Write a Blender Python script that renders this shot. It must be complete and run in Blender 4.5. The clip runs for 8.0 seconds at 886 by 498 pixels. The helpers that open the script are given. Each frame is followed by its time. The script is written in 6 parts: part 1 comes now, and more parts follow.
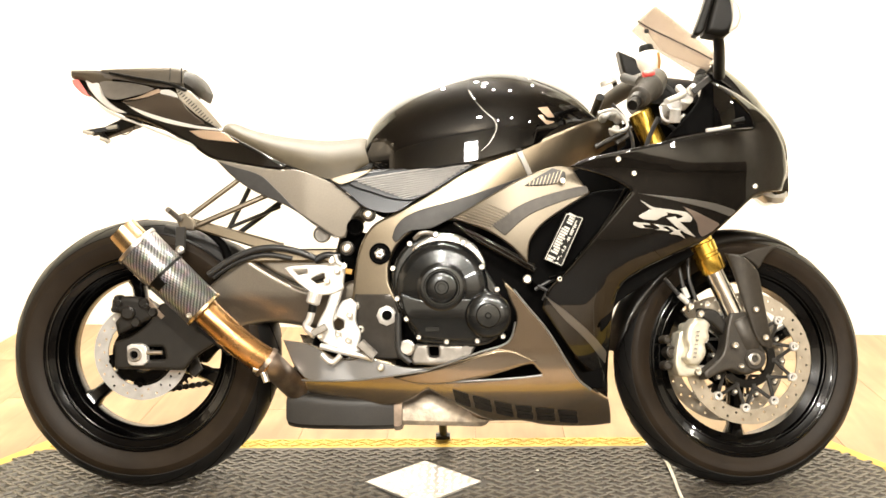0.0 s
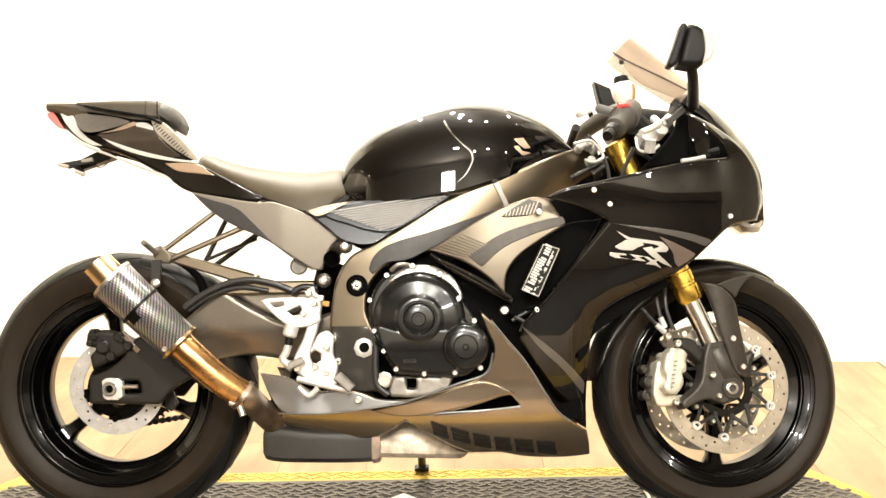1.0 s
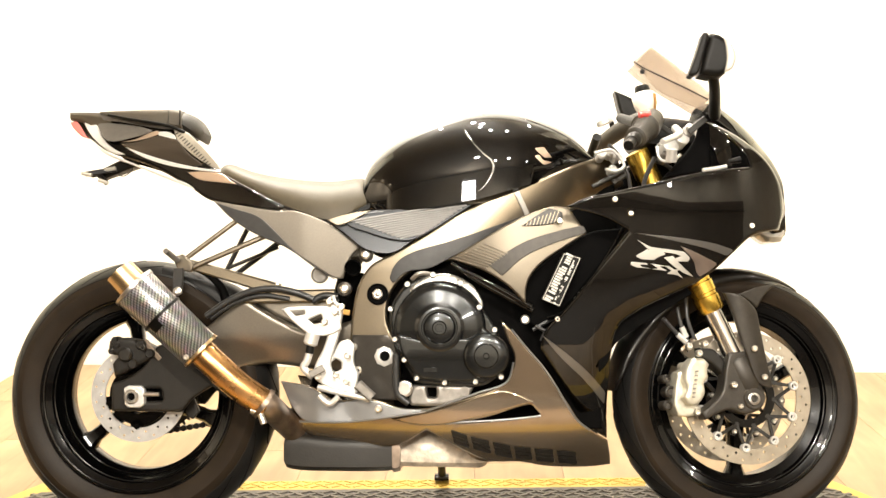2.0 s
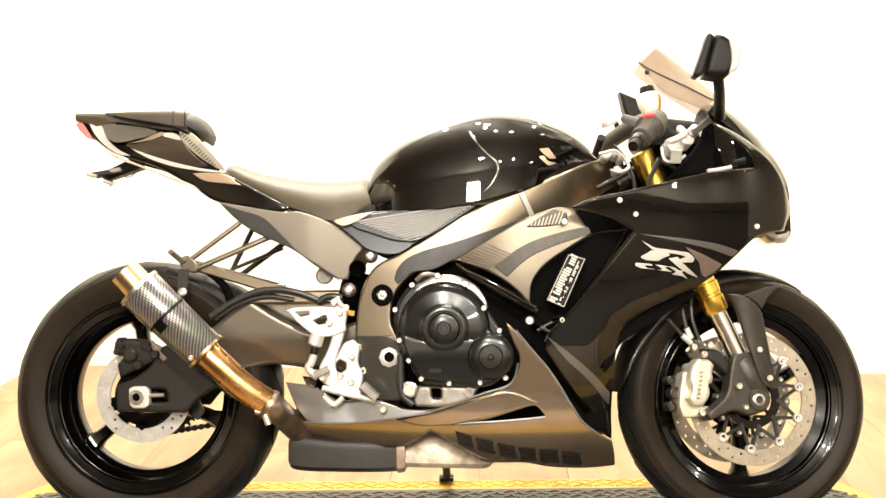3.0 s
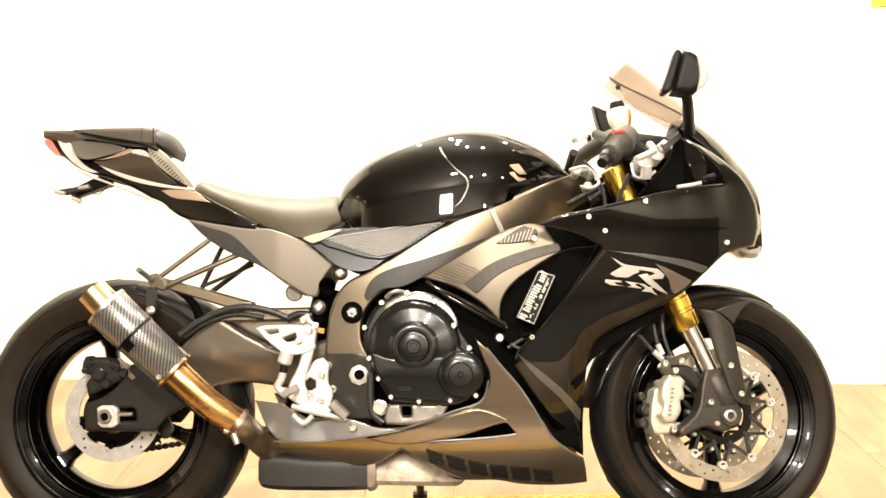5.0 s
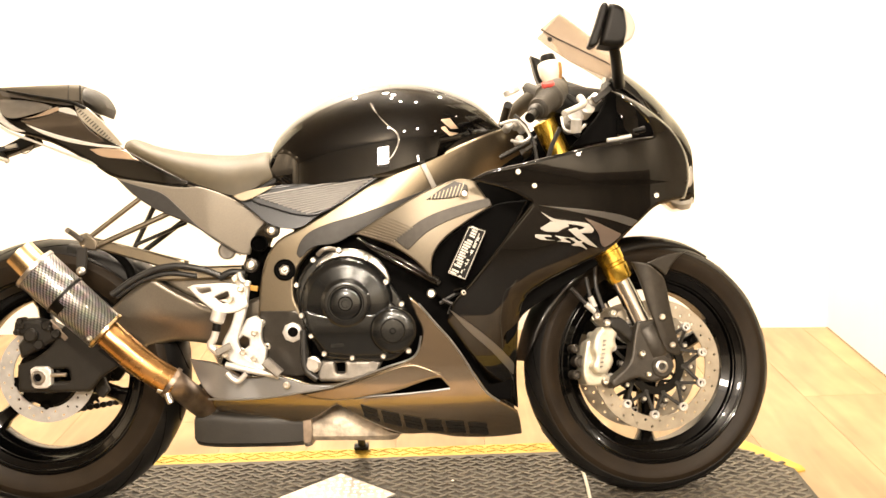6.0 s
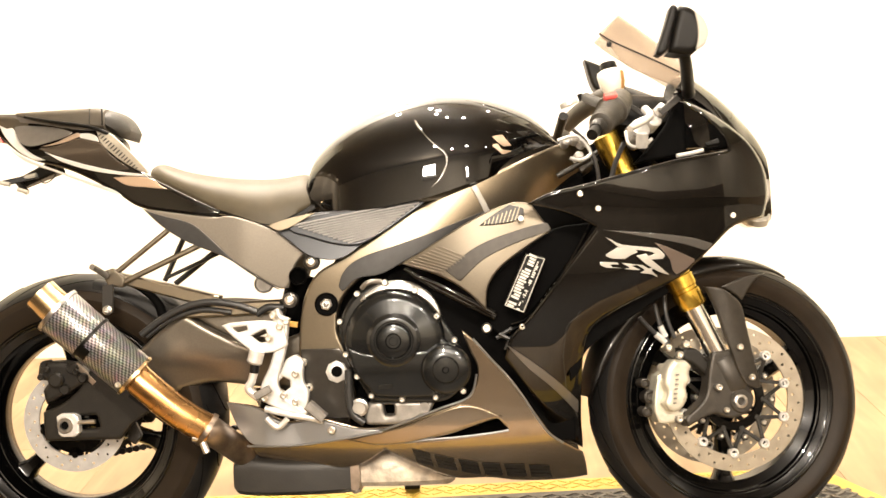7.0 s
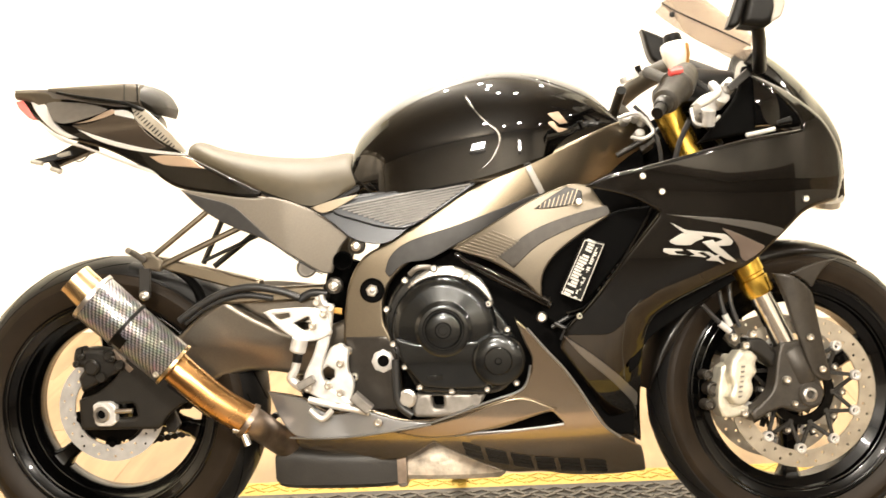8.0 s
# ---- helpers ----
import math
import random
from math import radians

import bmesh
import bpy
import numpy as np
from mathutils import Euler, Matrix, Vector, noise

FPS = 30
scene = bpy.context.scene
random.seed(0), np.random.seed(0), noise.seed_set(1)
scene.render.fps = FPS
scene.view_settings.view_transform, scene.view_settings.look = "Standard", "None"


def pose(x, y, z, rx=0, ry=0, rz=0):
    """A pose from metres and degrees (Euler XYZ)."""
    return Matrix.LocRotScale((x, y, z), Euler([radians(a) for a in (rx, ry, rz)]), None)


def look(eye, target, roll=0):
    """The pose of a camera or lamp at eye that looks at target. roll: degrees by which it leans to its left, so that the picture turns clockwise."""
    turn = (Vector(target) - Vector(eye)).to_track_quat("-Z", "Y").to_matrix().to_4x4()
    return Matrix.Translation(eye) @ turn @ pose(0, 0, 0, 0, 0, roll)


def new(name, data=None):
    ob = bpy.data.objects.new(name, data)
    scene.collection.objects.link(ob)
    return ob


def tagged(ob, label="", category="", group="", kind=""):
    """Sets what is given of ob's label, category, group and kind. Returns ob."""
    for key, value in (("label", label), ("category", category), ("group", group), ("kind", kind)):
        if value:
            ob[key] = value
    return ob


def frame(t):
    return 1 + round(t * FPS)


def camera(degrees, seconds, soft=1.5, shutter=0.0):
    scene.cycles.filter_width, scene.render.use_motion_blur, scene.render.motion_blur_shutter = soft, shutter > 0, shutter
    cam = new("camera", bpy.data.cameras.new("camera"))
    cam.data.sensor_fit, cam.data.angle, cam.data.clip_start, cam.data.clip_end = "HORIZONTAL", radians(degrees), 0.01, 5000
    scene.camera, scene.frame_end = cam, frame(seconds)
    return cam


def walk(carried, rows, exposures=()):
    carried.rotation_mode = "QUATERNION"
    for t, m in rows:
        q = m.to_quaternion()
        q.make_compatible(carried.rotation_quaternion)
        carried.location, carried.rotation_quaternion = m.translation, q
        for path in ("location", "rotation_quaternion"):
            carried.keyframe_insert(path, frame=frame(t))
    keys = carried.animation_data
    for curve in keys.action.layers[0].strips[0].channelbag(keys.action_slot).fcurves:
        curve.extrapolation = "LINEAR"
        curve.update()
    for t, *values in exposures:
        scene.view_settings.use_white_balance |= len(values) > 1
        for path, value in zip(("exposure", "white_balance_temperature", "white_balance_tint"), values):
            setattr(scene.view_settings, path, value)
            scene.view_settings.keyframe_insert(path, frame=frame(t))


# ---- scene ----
cam = camera(43.0, 8.0, soft=1.5, shutter=0.4)
LEAN = 11.0   # the motorcycle leans away from the camera on its side stand
PATH = [
    (0, (0.784, -2.689, 0.489), (0.727, -0.691, 0.537), -0.6),
    (0.5, (0.794, -2.684, 0.499), (0.752, -0.686, 0.573), -0.6),
    (1, (0.795, -2.686, 0.498), (0.771, -0.689, 0.594), -1.0),
    (1.5, (0.789, -2.689, 0.497), (0.74, -0.692, 0.596), -0.8),
    (1.7, (0.79, -2.689, 0.497), (0.735, -0.692, 0.602), -0.81),
    (2.8, (0.792, -2.689, 0.497), (0.731, -0.693, 0.618), -0.78),
    (3, (0.793, -2.689, 0.497), (0.726, -0.693, 0.612), -0.8),
    (3.5, (0.789, -2.689, 0.508), (0.726, -0.693, 0.609), -0.8),
    (4, (0.792, -2.685, 0.512), (0.72, -0.689, 0.616), -0.8),
    (4.2, (0.801, -2.684, 0.514), (0.733, -0.687, 0.627), -1.0),
    (5.3, (0.848, -2.675, 0.526), (0.822, -0.678, 0.649), -1.0),
    (5.5, (0.857, -2.674, 0.528), (0.885, -0.676, 0.614), -1.0),
    (5.7, (0.885, -2.674, 0.539), (0.921, -0.675, 0.57), -1.33),
    (6, (0.928, -2.674, 0.556), (0.926, -0.674, 0.572), -1.9),
    (6.2, (0.934, -2.638, 0.571), (0.922, -0.638, 0.57), -2.6),
    (6.5, (0.928, -2.58, 0.594), (0.894, -0.58, 0.618), -2.6),
    (7, (0.896, -2.465, 0.644), (0.827, -0.466, 0.642), -3.2),
    (7.5, (0.855, -2.39, 0.662), (0.777, -0.392, 0.646), -2.9),
    (8, (0.857, -2.347, 0.689), (0.726, -0.353, 0.622), -3.1),
]
walk(cam, [(t, pose(0, 0, 0, -LEAN) @ look(eye, target, roll)) for t, eye, target, roll in PATH],
     exposures=[(0, 0.06, 6470, 10), (1.5, 0.06, 6500, 10), (3.5, 0.03, 6680, 10), (5.3, 0.04, 7000, 13), (6, 0.03, 7450, 15), (7, 0.08, 7050, 14), (8, 0.05, 6650, 11)])

# ---- light ----
world = bpy.data.worlds.new("world")
scene.world = world
world.use_nodes = True
world.node_tree.nodes["Background"].inputs["Color"].default_value = (1.0, 0.9, 0.76, 1)
world.node_tree.nodes["Background"].inputs["Strength"].default_value = 0.25

CEIL = 2.75
# ceiling downlights: x, y, watts, width
SPOTS = [(0.1, 1.25, 60, 0.05), (0.57, 0.95, 25, 0.06), (0.7, 0.6, 22, 0.08), (0.66, 0.25, 18, 0.05), (0.85, -0.15, 18, 0.05), (1.25, -0.2, 20, 0.08), (1.75, 1.05, 26, 0.07),
         (0.56, -2.9, 120, 0.12), (1.31, -3.6, 95, 0.1), (2.2, -3.4, 125, 0.15), (4.3, -3.6, 45, 0.12), (5.2, -1.6, 55, 0.15)]
for sx, sy, power, size in SPOTS:
    lamp = bpy.data.lights.new("downlight_lamp", "AREA")
    lamp.shape, lamp.size, lamp.energy, lamp.color = "DISK", size, power, (1.0, 0.935, 0.825)
    lamp.spread = radians(160)
    ob = new("downlight_lamp", lamp)
    ob.matrix_world = pose(sx, sy, CEIL - 0.02)


# unseen washers added to brighten the far side wall for reflections: x, y, watts
FILL_WASHERS = [(-3.5, -3.2, 55), (-3.5, -1.4, 55), (-3.5, 0.4, 45)]
for sx, sy, power in FILL_WASHERS:
    lamp = bpy.data.lights.new("fill_lamp", "AREA")
    lamp.shape, lamp.size, lamp.energy, lamp.color = "DISK", 0.16, power, (1.0, 0.9, 0.76)
    ob = new("fill_lamp", lamp)
    ob.matrix_world = pose(sx, sy, CEIL - 0.13, 0, 62)

# two light panels high on the wall opposite
PANELS = [(0.36, 2.33, 0.36, 0.26, 70), (2.58, 2.2, 0.14, 0.14, 16)]
for lx, lz, lw, lh, power in PANELS:
    lamp = bpy.data.lights.new("panel_lamp", "AREA")
    lamp.shape, lamp.size, lamp.size_y, lamp.energy, lamp.color = "RECTANGLE", lw, lh, power, (1.0, 0.95, 0.86)
    lamp.spread = radians(160)
    ob = new("panel_lamp", lamp)
    ob.matrix_world = pose(lx, -4.55, lz, 90)


# ---- materials ----
def mat(name, color, rough=0.5, metal=0.0, coat=0.0, var=0.0, scale=20.0, bump=0.0, bump_scale=200.0, spec=0.5, emit=0.0, rvar=0.0):
    m = bpy.data.materials.new(name)
    m.use_nodes = True
    nt = m.node_tree
    b = nt.nodes["Principled BSDF"]
    b.inputs["Base Color"].default_value = (*color, 1)
    b.inputs["Roughness"].default_value = rough
    b.inputs["Metallic"].default_value = metal
    b.inputs["Coat Weight"].default_value = coat
    b.inputs["Coat Roughness"].default_value = 0.03
    b.inputs["Specular IOR Level"].default_value = spec
    tc = nt.nodes.new("ShaderNodeTexCoord")
    if var or rvar:
        n = nt.nodes.new("ShaderNodeTexNoise")
        n.inputs["Scale"].default_value = scale
        n.inputs["Detail"].default_value = 6
        nt.links.new(tc.outputs["Object"], n.inputs["Vector"])
        if var:
            r = nt.nodes.new("ShaderNodeValToRGB")
            r.color_ramp.elements[0].position, r.color_ramp.elements[1].position = 0.3, 0.7
            r.color_ramp.elements[0].color = (*[c * (1 - var) for c in color], 1)
            r.color_ramp.elements[1].color = (*[min(1, c * (1 + var)) for c in color], 1)
            nt.links.new(n.outputs["Fac"], r.inputs["Fac"])
            nt.links.new(r.outputs["Color"], b.inputs["Base Color"])
        if rvar:
            q = nt.nodes.new("ShaderNodeMapRange")
            q.inputs["To Min"].default_value, q.inputs["To Max"].default_value = max(0.02, rough - rvar), rough + rvar
            nt.links.new(n.outputs["Fac"], q.inputs["Value"])
            nt.links.new(q.outputs["Result"], b.inputs["Roughness"])
    if bump:
        n2 = nt.nodes.new("ShaderNodeTexNoise")
        n2.inputs["Scale"].default_value = bump_scale
        n2.inputs["Detail"].default_value = 3
        nt.links.new(tc.outputs["Object"], n2.inputs["Vector"])
        bp = nt.nodes.new("ShaderNodeBump")
        bp.inputs["Strength"].default_value, bp.inputs["Distance"].default_value = bump, 0.002
        nt.links.new(n2.outputs["Fac"], bp.inputs["Height"])
        nt.links.new(bp.outputs["Normal"], b.inputs["Normal"])
    if emit:
        b.inputs["Emission Color"].default_value, b.inputs["Emission Strength"].default_value = (*color, 1), emit
    return m


def wood_floor():
    m = mat("oak_vinyl_floor", (0.45, 0.3, 0.14), 0.38)
    nt, b = m.node_tree, m.node_tree.nodes["Principled BSDF"]
    tc = nt.nodes.new("ShaderNodeTexCoord")
    mp = nt.nodes.new("ShaderNodeMapping")
    mp.inputs["Scale"].default_value = (14, 1.6, 1)
    oi = nt.nodes.new("ShaderNodeObjectInfo")
    add = nt.nodes.new("ShaderNodeVectorMath")
    sc = nt.nodes.new("ShaderNodeVectorMath")
    sc.operation = "SCALE"
    sc.inputs[0].default_value = (31, 17, 5)
    nt.links.new(oi.outputs["Random"], sc.inputs["Scale"])
    nt.links.new(tc.outputs["Object"], add.inputs[0])
    nt.links.new(sc.outputs["Vector"], add.inputs[1])
    nt.links.new(add.outputs["Vector"], mp.inputs["Vector"])
    n = nt.nodes.new("ShaderNodeTexNoise")
    n.inputs["Scale"].default_value, n.inputs["Detail"].default_value, n.inputs["Distortion"].default_value = 1.2, 8, 1.0
    nt.links.new(mp.outputs["Vector"], n.inputs["Vector"])
    r = nt.nodes.new("ShaderNodeValToRGB")
    r.color_ramp.elements[0].position, r.color_ramp.elements[1].position = 0.25, 0.75
    r.color_ramp.elements[0].color, r.color_ramp.elements[1].color = (0.25, 0.16, 0.082, 1), (0.37, 0.254, 0.133, 1)
    nt.links.new(n.outputs["Fac"], r.inputs["Fac"])
    hs = nt.nodes.new("ShaderNodeHueSaturation")
    mr = nt.nodes.new("ShaderNodeMapRange")
    mr.inputs["To Min"].default_value, mr.inputs["To Max"].default_value = 0.92, 1.06
    nt.links.new(oi.outputs["Random"], mr.inputs["Value"])
    n2 = nt.nodes.new("ShaderNodeTexNoise")
    n2.inputs["Scale"].default_value, n2.inputs["Detail"].default_value = 7, 3
    mp2 = nt.nodes.new("ShaderNodeMapping")
    mp2.inputs["Scale"].default_value = (1.0, 0.45, 1)
    nt.links.new(add.outputs["Vector"], mp2.inputs["Vector"])
    nt.links.new(mp2.outputs["Vector"], n2.inputs["Vector"])
    mr2 = nt.nodes.new("ShaderNodeMapRange")
    mr2.inputs["From Min"].default_value, mr2.inputs["From Max"].default_value = 0.3, 0.7
    mr2.inputs["To Min"].default_value, mr2.inputs["To Max"].default_value = 0.74, 1.14
    nt.links.new(n2.outputs["Fac"], mr2.inputs["Value"])
    mul = nt.nodes.new("ShaderNodeMath")
    mul.operation = "MULTIPLY"
    nt.links.new(mr.outputs["Result"], mul.inputs[0])
    nt.links.new(mr2.outputs["Result"], mul.inputs[1])
    nt.links.new(mul.outputs["Value"], hs.inputs["Value"])
    nt.links.new(r.outputs["Color"], hs.inputs["Color"])
    nt.links.new(hs.outputs["Color"], b.inputs["Base Color"])
    return m


def carbon():
    """Twill weave laid on the unrolled tube: u round it, v along it, in metres."""
    m = mat("carbon_fibre", (0.2, 0.2, 0.2), 0.34, 0.6, 1.0)
    nt, b = m.node_tree, m.node_tree.nodes["Principled BSDF"]
    uv = nt.nodes.new("ShaderNodeUVMap")
    mp = nt.nodes.new("ShaderNodeMapping")
    mp.inputs["Rotation"].default_value = (0, 0, radians(20))
    mp.inputs["Scale"].default_value = (1.0, 0.6, 1.0)
    ck = nt.nodes.new("ShaderNodeTexChecker")
    ck.inputs["Scale"].default_value = 300
    ck.inputs["Color1"].default_value, ck.inputs["Color2"].default_value = (0.04, 0.04, 0.04, 1), (0.36, 0.355, 0.35, 1)
    n = nt.nodes.new("ShaderNodeTexNoise")
    n.inputs["Scale"].default_value = 60
    mx = nt.nodes.new("ShaderNodeMix")
    mx.data_type = "RGBA"
    mx.blend_type = "MULTIPLY"
    mx.inputs["Factor"].default_value = 0.6
    nt.links.new(uv.outputs["UV"], mp.inputs["Vector"])
    nt.links.new(mp.outputs["Vector"], ck.inputs["Vector"])
    nt.links.new(uv.outputs["UV"], n.inputs["Vector"])
    nt.links.new(ck.outputs["Color"], mx.inputs["A"])
    nt.links.new(n.outputs["Color"], mx.inputs["B"])
    nt.links.new(mx.outputs["Result"], b.inputs["Base Color"])
    return m


def unroll(ob, p, d):
    """Lays coordinates on a turned body: arc length and distance along the axis."""
    p = Vector(p)
    d, u, v = basis(d)
    me = ob.data
    lay = me.uv_layers.new(name="unrolled")
    for f in me.polygons:
        ang = [math.atan2((me.vertices[i].co - p).dot(v), (me.vertices[i].co - p).dot(u)) for i in f.vertices]
        if max(ang) - min(ang) > math.pi:
            ang = [a + 2 * math.pi if a < 0 else a for a in ang]
        for k, li in enumerate(f.loop_indices):
            lay.data[li].uv = (ang[k] * 0.046, (me.vertices[f.vertices[k]].co - p).dot(d))


M_WALL = mat("white_wall_paint", (0.86, 0.84, 0.8), 0.6, var=0.02, scale=3, bump=0.15, bump_scale=60)
M_WALLC = mat("cream_white_paint", (0.86, 0.835, 0.7), 0.6, var=0.02, scale=3, bump=0.15, bump_scale=60)
M_TAN = mat("cream_wall_paint", (0.63, 0.57, 0.475), 0.7, var=0.06, scale=2)
M_DADO = mat("brown_dado_paint", (0.13, 0.1, 0.07), 0.6, var=0.1, scale=3)
M_CEIL = mat("ceiling_paint", (0.47, 0.41, 0.33), 0.8, var=0.05, scale=3)
M_SUB = mat("screed", (0.2, 0.16, 0.12), 0.8)
M_FLOOR = wood_floor()
M_SIGN = mat("yellow_green_board", (0.42, 0.5, 0.05), 0.5, var=0.05, scale=20)
M_SHOW = mat("brown_showroom_floor", (0.028, 0.018, 0.009), 0.5, var=0.08, scale=1.5, rvar=0.08)
M_MAT = mat("black_rubber_mat", (0.035, 0.032, 0.029), 0.5, var=0.35, scale=9, bump=0.3, bump_scale=300, rvar=0.1)
M_TREAD = mat("worn_rubber_tread", (0.074, 0.064, 0.05), 0.38, var=0.3, scale=7, bump=0.2, bump_scale=300, rvar=0.1)
M_YEL = mat("yellow_rubber_border", (0.5, 0.34, 0.065), 0.5, var=0.15, scale=14, bump=0.2)
M_PLATE = mat("bright_tread_plate", (0.75, 0.73, 0.7), 0.35, 0.9, var=0.1, scale=30, rvar=0.1)
M_GUARD = mat("satin_black_mudguard", (0.0025, 0.002, 0.0015), 0.3, 0.0, 0.25, spec=0.3)
M_BLACK = mat("gloss_black_paint", (0.0006, 0.0005, 0.0004), 0.4, 0.0, 1.0, spec=0.05)
M_BLACK.node_tree.nodes["Principled BSDF"].inputs["Coat Roughness"].default_value = 0.02
M_GREY = mat("metallic_grey_paint", (0.285, 0.23, 0.17), 0.22, 0.93, 0.8, var=0.08, scale=900)
M_HEEL = mat("silver_grey_paint_and_glint", (0.27, 0.273, 0.28), 0.3, 0.8, 0.6, var=0.06, scale=900)
M_GREYB = mat("bronze_grey_decal", (0.15, 0.115, 0.095), 0.3, 0.4, 1.0)
M_GREYD = mat("dark_grey_decal", (0.085, 0.08, 0.075), 0.3, 0.4, 1.0)
M_SILVER = mat("silver_decal", (0.75, 0.74, 0.72), 0.3, 0.3, 0.5)
M_EMBLEM = mat("pale_emblem_vinyl", (0.45, 0.435, 0.4), 0.35, 0.2, 0.5)
M_BRONZE = mat("champagne_decal", (0.6, 0.45, 0.33), 0.3, 0.5, 0.5)
M_FRAME = mat("satin_grey_frame", (0.235, 0.198, 0.145), 0.33, 0.95, var=0.07, scale=500, rvar=0.03)
M_PLAST = mat("black_plastic", (0.005, 0.0045, 0.0038), 0.42, bump=0.12, bump_scale=500, var=0.2, scale=30, spec=0.17)
M_COVER = mat("textured_plastic_and_shaded_facet", (0.042, 0.041, 0.04), 0.38, 0.3, spec=0.3, bump=0.1, bump_scale=600, var=0.1, scale=60)
M_RIBLIT = mat("grey_lit_rib_plastic", (0.15, 0.145, 0.138), 0.35, 0.3, var=0.1, scale=60)
M_GRIP = mat("worn_grip_rubber", (0.03, 0.025, 0.018), 0.48, var=0.25, scale=40, bump=0.3, bump_scale=400)
M_PALE = mat("pale_tail_plastic", (0.42, 0.385, 0.32), 0.35, 0.3, var=0.08, scale=60)
M_SEATP = mat("worn_pillion_vinyl", (0.085, 0.074, 0.058), 0.45, var=0.12, scale=25, bump=0.25, bump_scale=700, spec=0.25)
M_SEATD = mat("dark_pillion_vinyl", (0.018, 0.0155, 0.0115), 0.55, var=0.12, scale=25, bump=0.25, bump_scale=700)
M_CAST = mat("worn_casting_and_shaded_fold", (0.034, 0.029, 0.023), 0.42, 0.3, var=0.2, scale=60, bump=0.2, bump_scale=300)
M_RAIL = mat("satin_grey_plastic", (0.18, 0.16, 0.132), 0.42, 0.5, var=0.06, scale=300, bump=0.06, bump_scale=600)
M_ARM = mat("satin_brown_alloy", (0.19, 0.17, 0.142), 0.3, 0.85, var=0.07, scale=300, rvar=0.05)
M_STRUT = mat("worn_dark_steel", (0.13, 0.108, 0.08), 0.3, 0.75, var=0.2, scale=60)
M_SHIELD = mat("pale_heat_shield", (0.48, 0.42, 0.345), 0.42, 0.5, var=0.35, scale=45, rvar=0.08, bump=0.6, bump_scale=70)
M_SIDE = mat("satin_bronze_plastic", (0.128, 0.109, 0.083), 0.35, 0.8, var=0.06, scale=500, rvar=0.04)
M_RUB = mat("tyre_rubber", (0.015, 0.0102, 0.0062), 0.5, var=0.25, scale=12, bump=0.12, bump_scale=250, rvar=0.08, spec=0.15)
M_BAND = mat("tread_rubber", (0.0085, 0.0082, 0.008), 0.42, var=0.2, scale=14, bump=0.15, bump_scale=250, rvar=0.08, spec=0.22)
M_LIP = mat("polished_black_lip", (0.0015, 0.0015, 0.0015), 0.16, 0, 0.35, spec=0.2)
M_RIM = mat("gloss_black_rim", (0.001, 0.001, 0.001), 0.2, 0, 0.3, spec=0.1)
M_BOX = mat("heat_black_paint", (0.013, 0.0115, 0.0095), 0.5, 0.1, var=0.25, scale=30, bump=0.15, bump_scale=200)
M_STEEL = mat("brushed_steel", (0.5, 0.48, 0.45), 0.32, 1.0, var=0.12, scale=60, rvar=0.08)
M_DISC = mat("brake_disc_steel", (0.36, 0.318, 0.255), 0.36, 0.6, var=0.12, scale=45, rvar=0.06)
M_DISCR = mat("rear_disc_steel", (0.56, 0.56, 0.56), 0.36, 0.6, var=0.12, scale=45, rvar=0.06)
M_CAL = mat("weathered_caliper_alloy", (0.56, 0.53, 0.44), 0.4, 0.5, var=0.22, scale=45, bump=0.25, bump_scale=140)
M_TAILG = mat("satin_tail_plastic", (0.19, 0.178, 0.162), 0.32, 0.5, 0.3, var=0.08, scale=60)
M_TAILW = mat("bronze_gloss_panel", (0.075, 0.06, 0.046), 0.2, 0.4, 1.0)
M_ALU = mat("bare_cast_aluminium", (0.66, 0.65, 0.63), 0.38, 0.55, var=0.1, scale=80, bump=0.12, bump_scale=300)
M_BOLT = mat("zinc_bolt", (0.7, 0.67, 0.62), 0.28, 1.0)
M_CHROME = mat("chrome", (0.9, 0.9, 0.9), 0.12, 1.0)
M_GOLD = mat("gold_anodised", (0.68, 0.46, 0.085), 0.24, 1.0, var=0.06, scale=40)
M_COPPER = mat("heat_tinted_titanium", (0.6, 0.34, 0.14), 0.27, 1.0, var=0.22, scale=18, rvar=0.08)
M_TIP = mat("straw_tinted_titanium", (0.72, 0.55, 0.33), 0.25, 1.0, var=0.1, scale=20)
M_HEAT = mat("heat_stained_steel", (0.24, 0.19, 0.15), 0.42, 0.95, var=0.35, scale=28, rvar=0.1)
M_CARBON = carbon()
M_VINYL = mat("black_seat_vinyl", (0.068, 0.056, 0.036), 0.45, var=0.12, scale=25, bump=0.25, bump_scale=700, spec=0.28)
M_ENGINE = mat("black_engine_enamel", (0.022, 0.0235, 0.024), 0.2, 0.75, 0.3, rvar=0.06, bump=0.05, bump_scale=300)
M_GLINT = mat("bright_glint_metal", (0.34, 0.33, 0.31), 0.25, 0.85, var=0.5, scale=30, rvar=0.1)
M_SKIRT = mat("grey_engine_enamel", (0.04, 0.043, 0.048), 0.3, 0.5, 0.3, bump=0.05, bump_scale=300)
M_CASE = mat("grey_engine_casting", (0.24, 0.225, 0.205), 0.45, 0.8, var=0.2, scale=40, bump=0.25, bump_scale=150)
M_CAVITY = mat("matte_black_part_and_gap", (0.001, 0.0009, 0.0008), 0.7, spec=0.05)
M_FORKLEG = mat("satin_black_casting", (0.012, 0.0102, 0.008), 0.42, 0.2, var=0.12, scale=50, bump=0.15, bump_scale=400, spec=0.4)
M_RED = mat("red_lens", (0.78, 0.19, 0.17), 0.12, 0, 0.5)
M_REDP = mat("red_switch_plastic", (0.5, 0.04, 0.03), 0.4)
